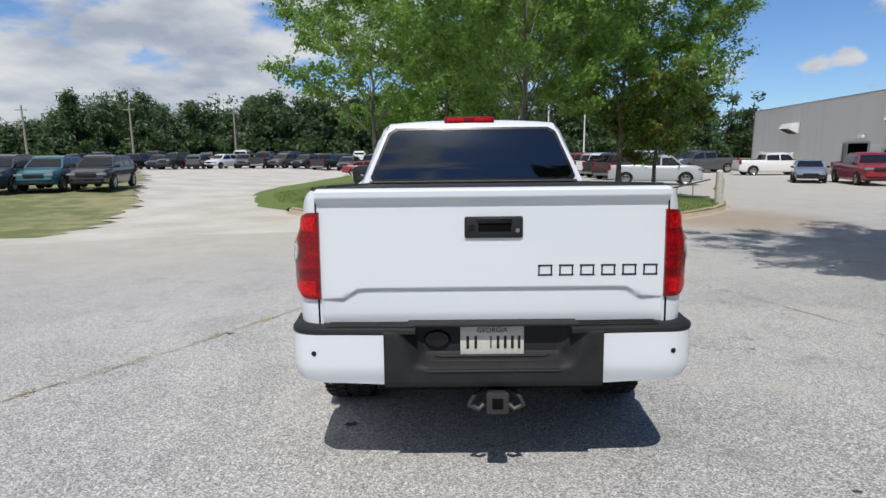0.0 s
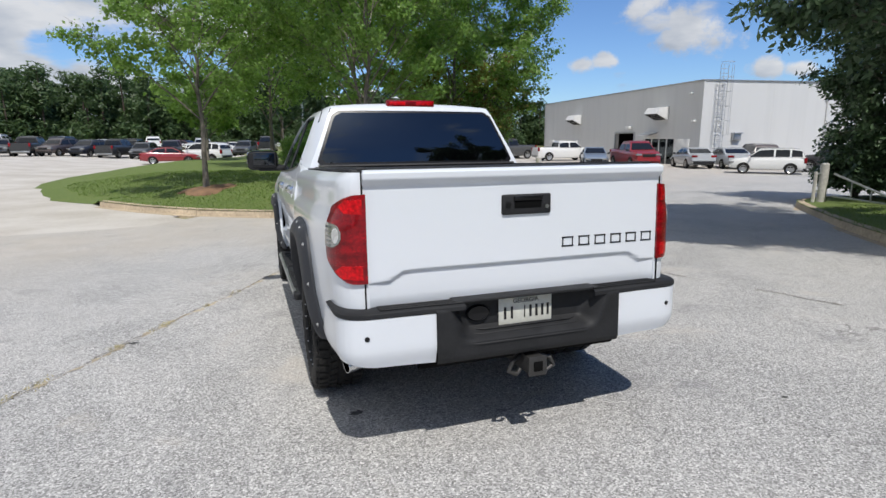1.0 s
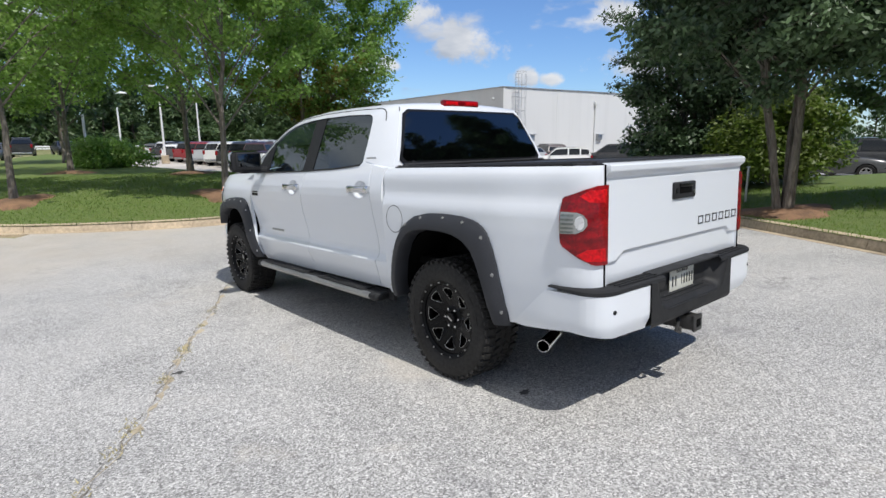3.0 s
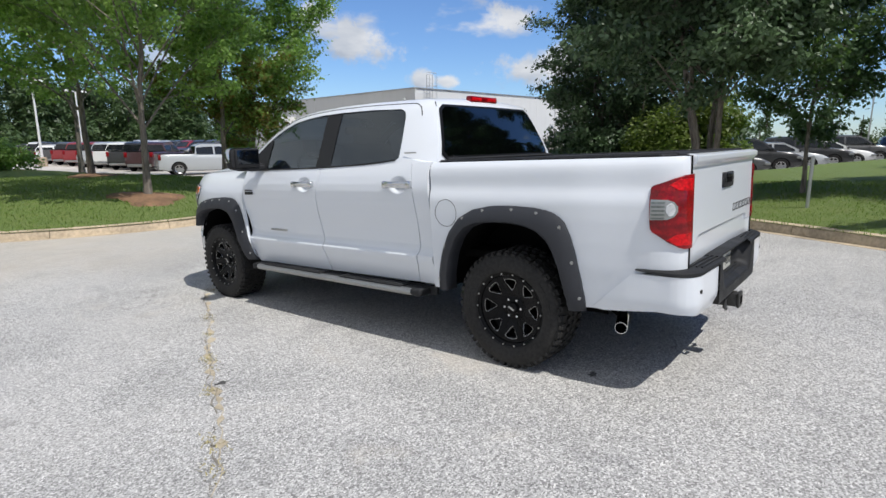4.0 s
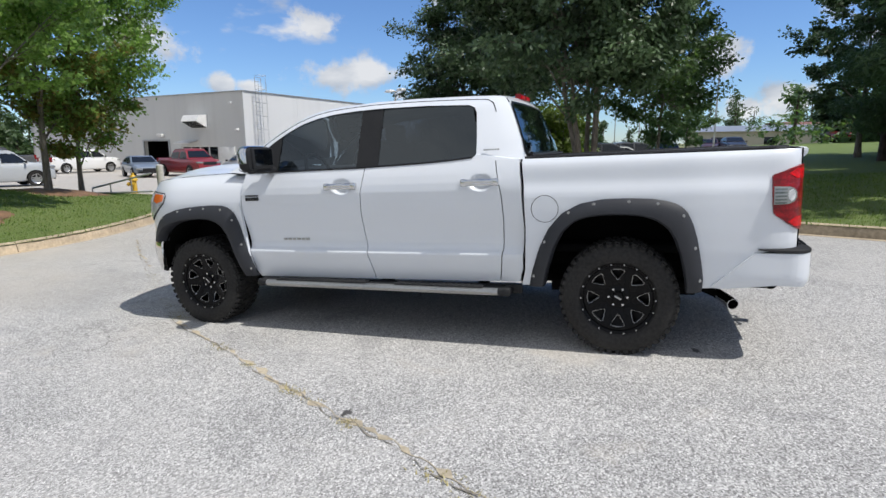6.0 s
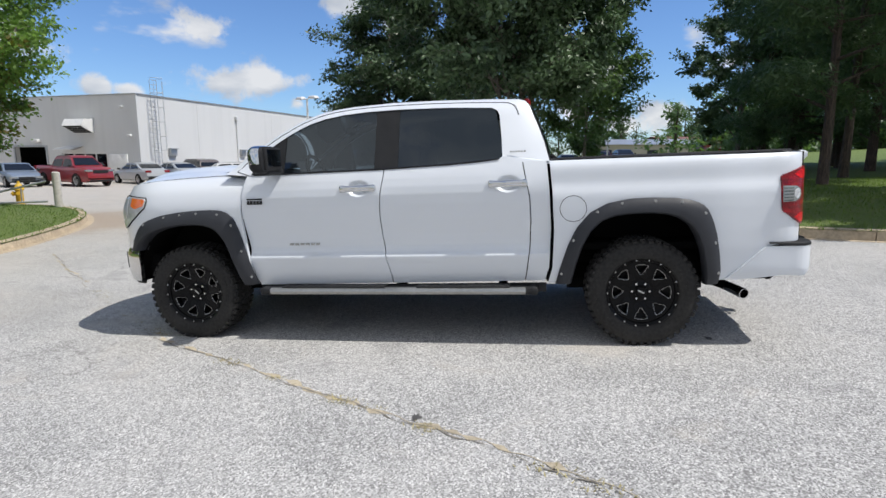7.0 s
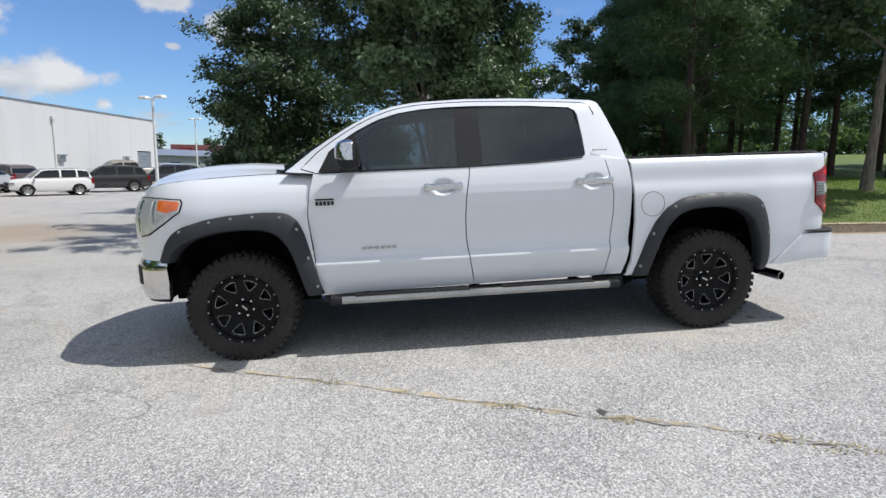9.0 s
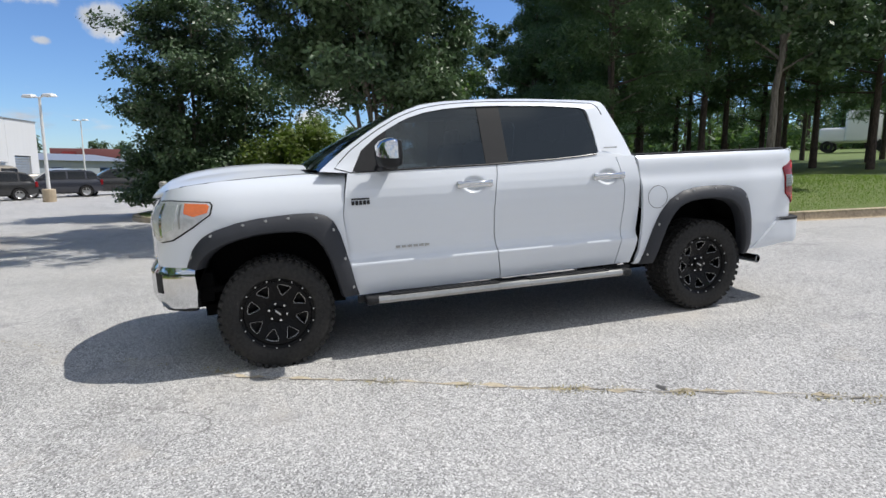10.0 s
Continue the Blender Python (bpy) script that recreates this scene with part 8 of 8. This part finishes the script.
def guard_rail(a, b):
    """A long pale rail on short posts behind the rows of cars."""
    root = thing("guard_rail", pose(0, 0, 0), "pale steel guard rail behind the parked rows", "guard rail")
    a, b = Vector(a), Vector(b)
    n = int((b - a).length / 4.0)
    pts = [a.lerp(b, i / n) for i in range(n + 1)]
    pts = [Vector((p.x, p.y, ground_at(p.x, p.y))) for p in pts]
    for i in range(0, n, 6):
        run = pts[i:i + 7]
        bm = bmesh.new()
        for z in (0.95, 0.70):
            tube(bm, [p + Vector((0, 0, z)) for p in run], 0.09, 6)
        part("rail", bm, M_WHITE_METAL, root)
    for p in pts:
        bm = bmesh.new()
        tube(bm, [p - Vector((0, 0, 0.2)), p + Vector((0, 0, 1.05))], 0.06, 6)
        part("post", bm, M_METAL, root)


guard_rail((-62.0, 79.0, 0), (14.0, 79.0, 0))
M_POLE = bark_mat("weathered_pole", (0.20, 0.175, 0.15), (0.34, 0.31, 0.27))
for x, y, h in ((-42.0, 76.0, 8.0), (-55.0, 74.0, 8.0), (-29.5, 80.0, 7.6)):
    utility_pole(x, y, h)


def hydrant(x, y):
    root = thing("fire_hydrant", pose(x, y, ground_at(x, y), 0, 0, 40), "yellow cast-iron fire hydrant on the lawn tip", "fire hydrant")
    mat = plain("hydrant_yellow", (0.62, 0.38, 0.03), 0.55)
    bm = bmesh.new()
    lathe(bm, [(0.17, -0.05), (0.17, 0.05), (0.115, 0.07), (0.105, 0.52), (0.15, 0.54), (0.15, 0.58), (0.13, 0.62), (0.10, 0.70), (0.045, 0.76), (0.04, 0.82), (0.001, 0.83)], 20, "Z")
    part("barrel", bm, mat, root)
    for a in (0, 90, 180):
        bm = bmesh.new()
        lathe(bm, [(0.06, 0.0), (0.06, 0.14), (0.078, 0.145), (0.078, 0.19), (0.03, 0.20), (0.03, 0.225), (0.001, 0.225)], 14, "X")
        part("outlet", bm, mat, root, m=pose(0, 0, 0.42, 0, 0, a))


hydrant(10.55, 20.97)


def gate_post(x, y, toward, label, h=1.0):
    """A pale post with a low pipe gate swung along the kerb."""
    root = thing("gate_post", pose(x, y, ground_at(x, y), 0, 0, toward), label, "gate post", "gate posts")
    bm = bmesh.new()
    tube(bm, [(0, 0, -0.2), (0, 0, h), (0, 0, h + 0.03)], [0.105, 0.105, 0.06], 14)
    part("post", bm, M_POST, root)
    bm = bmesh.new()
    tube(bm, [(0.02, -0.21, -0.2), (0.02, -0.21, h * 0.80)], 0.045, 10)
    part("hinge_post", bm, M_POST, root)
    for k in (0.3, 0.75):
        bm = bmesh.new()
        box(bm, (0.01, -0.12, h * k), (0.04, 0.20, 0.05), 0.01)
        part("bracket", bm, M_METAL, root)
    bm = bmesh.new()
    tube(bm, [(0.22, 0.14, h * 0.76), (1.9, 0.5, h * 0.32)], 0.028, 8)
    tube(bm, [(0.22, 0.14, h * 0.18), (1.9, 0.5, h * 0.16)], 0.028, 8)
    for t in (0.35, 0.7, 1.0):
        p = Vector((0.22 + 1.68 * t, 0.14 + 0.36 * t, 0))
        tube(bm, [p + Vector((0, 0, h * (0.18 - 0.02 * t))), p + Vector((0, 0, h * (0.76 - 0.44 * t)))], 0.02, 6)
    part("gate_arm", bm, M_METAL, root, "sloping pipe gate arm")


M_POST = plain("chalky_post", (0.52, 0.50, 0.46), 0.8, grain=15.0, vary=0.2)
gate_post(9.09, 18.11, 112, "chalky white gate post with a pipe arm on the lawn tip")
gate_post(13.30, 10.45, -117, "chalky white gate post with a pipe arm before the shrubs")


def marker_post(x, y, h, label):
    bm = bmesh.new()
    tube(bm, [(0, 0, -0.2), (0, 0, h)], 0.03, 8)
    box(bm, (0, 0, h), (0.07, 0.07, 0.03), 0.01)
    solid("marker_post", bm, M_METAL, label, "post", m=pose(x, y, ground_at(x, y)), group="marker posts")


for x, y, h in ((8.3, 2.8, 0.95), (10.6, 6.0, 0.8)):
    marker_post(x, y, h, "grey steel marker post on the lawn")


# weeds along the crack, stones and small dark spots on the asphalt
def weeds():
    g = np.random.default_rng(8)
    line = resample([(x, y, 0) for x, y in CRACK], 400)
    v = []
    for _ in range(30):
        c = line[g.integers(40, 300)]
        for _ in range(int(g.integers(12, 60))):
            x, y = c.x + g.normal() * 0.028, c.y + g.normal() * 0.05
            z = land(x, y)
            h, a, w = g.uniform(0.006, 0.020), g.uniform(0, math.tau), 0.005
            dx, dy = math.cos(a), math.sin(a)
            v.append([(x - dy * w, y + dx * w, z), (x + dy * w, y - dx * w, z), (x + dx * h * 1.5, y + dy * h * 1.5, z + h)])
    v = np.array(v).reshape(-1, 3)
    solid("weeds", raw_mesh("weeds", v, np.arange(len(v)).reshape(-1, 3), M_WEED), None, "dry yellow weeds growing from the crack", "weeds", kind="stuff")


def grit():
    g = np.random.default_rng(9)
    v, f = [], []
    for _ in range(2600):
        x, y = g.uniform(-5.5, 4.5), g.uniform(-1.5, 12.0)
        z, s = land(x, y), g.uniform(0.003, 0.009)
        n = len(v)
        a = g.uniform(0, math.tau)
        for k in range(4):
            b = a + k * math.pi / 2
            v.append((x + s * math.cos(b) * g.uniform(0.7, 1.2), y + s * math.sin(b) * g.uniform(0.7, 1.2), z - 0.001))
        v.append((x, y, z + s * 0.8))
        f += [(n + k, n + (k + 1) % 4, n + 4) for k in range(4)]
    solid("grit", raw_mesh("grit", v, f, M_GRIT), None, "loose stones and grit on the asphalt", "grit", kind="stuff")


def grass_blades():
    """Short blades over the parts of the lawns that lie near the way."""
    g = np.random.default_rng(12)
    v = []
    spots = [(g.uniform(-7.5, 9.5), g.uniform(12.0, 25.0)) for _ in range(64000)] + [(g.uniform(3.5, 13.0), g.uniform(-10.0, 9.5)) for _ in range(52000)]
    for x, y in spots:
        z = ground_at(x, y)
        if z < land(x, y) + 0.1:
            continue
        h, a, w = g.uniform(0.025, 0.06), g.uniform(0, math.tau), g.uniform(0.006, 0.012)
        dx, dy = math.cos(a), math.sin(a)
        v.append([(x - dy * w, y + dx * w, z - 0.01), (x + dy * w, y - dx * w, z - 0.01), (x + dx * h * 0.7, y + dy * h * 0.7, z + h)])
    v = np.array(v).reshape(-1, 3)
    solid("grass", raw_mesh("grass", v, np.arange(len(v)).reshape(-1, 3), M_BLADE), None, "short mown grass blades on the lawns", "grass", kind="stuff")


M_BLADE = leaf_mat("grass_blades", (0.085, 0.135, 0.024), (0.180, 0.250, 0.055), 0.4)
grass_blades()
M_GRIT = plain("loose_grit", (0.40, 0.385, 0.36), 0.9, grain=9.0, vary=0.5)
weeds()
grit()
M_STAIN = plain("oil_stain", (0.075, 0.072, 0.07), 0.7, grain=30.0, vary=0.4)
for x, y, r, s in ((-0.56, 3.06, 0.032, 1), (-2.05, 5.05, 0.03, 2), (1.9, 2.3, 0.014, 3), (2.6, 4.4, 0.016, 4), (-0.75, 8.0, 0.04, 5)):
    rr = random.Random(s)
    bm = bmesh.new()
    bm.faces.new([bm.verts.new((x + r * rr.uniform(0.5, 1.3) * math.cos(a) * 1.5, y + r * rr.uniform(0.5, 1.3) * math.sin(a), land(x, y) + 0.005)) for a in (math.tau * k / 16 for k in range(16))])
    solid("oil_spot", bm, M_STAIN, "small dark oil spot on the asphalt", "stain", kind="structure")
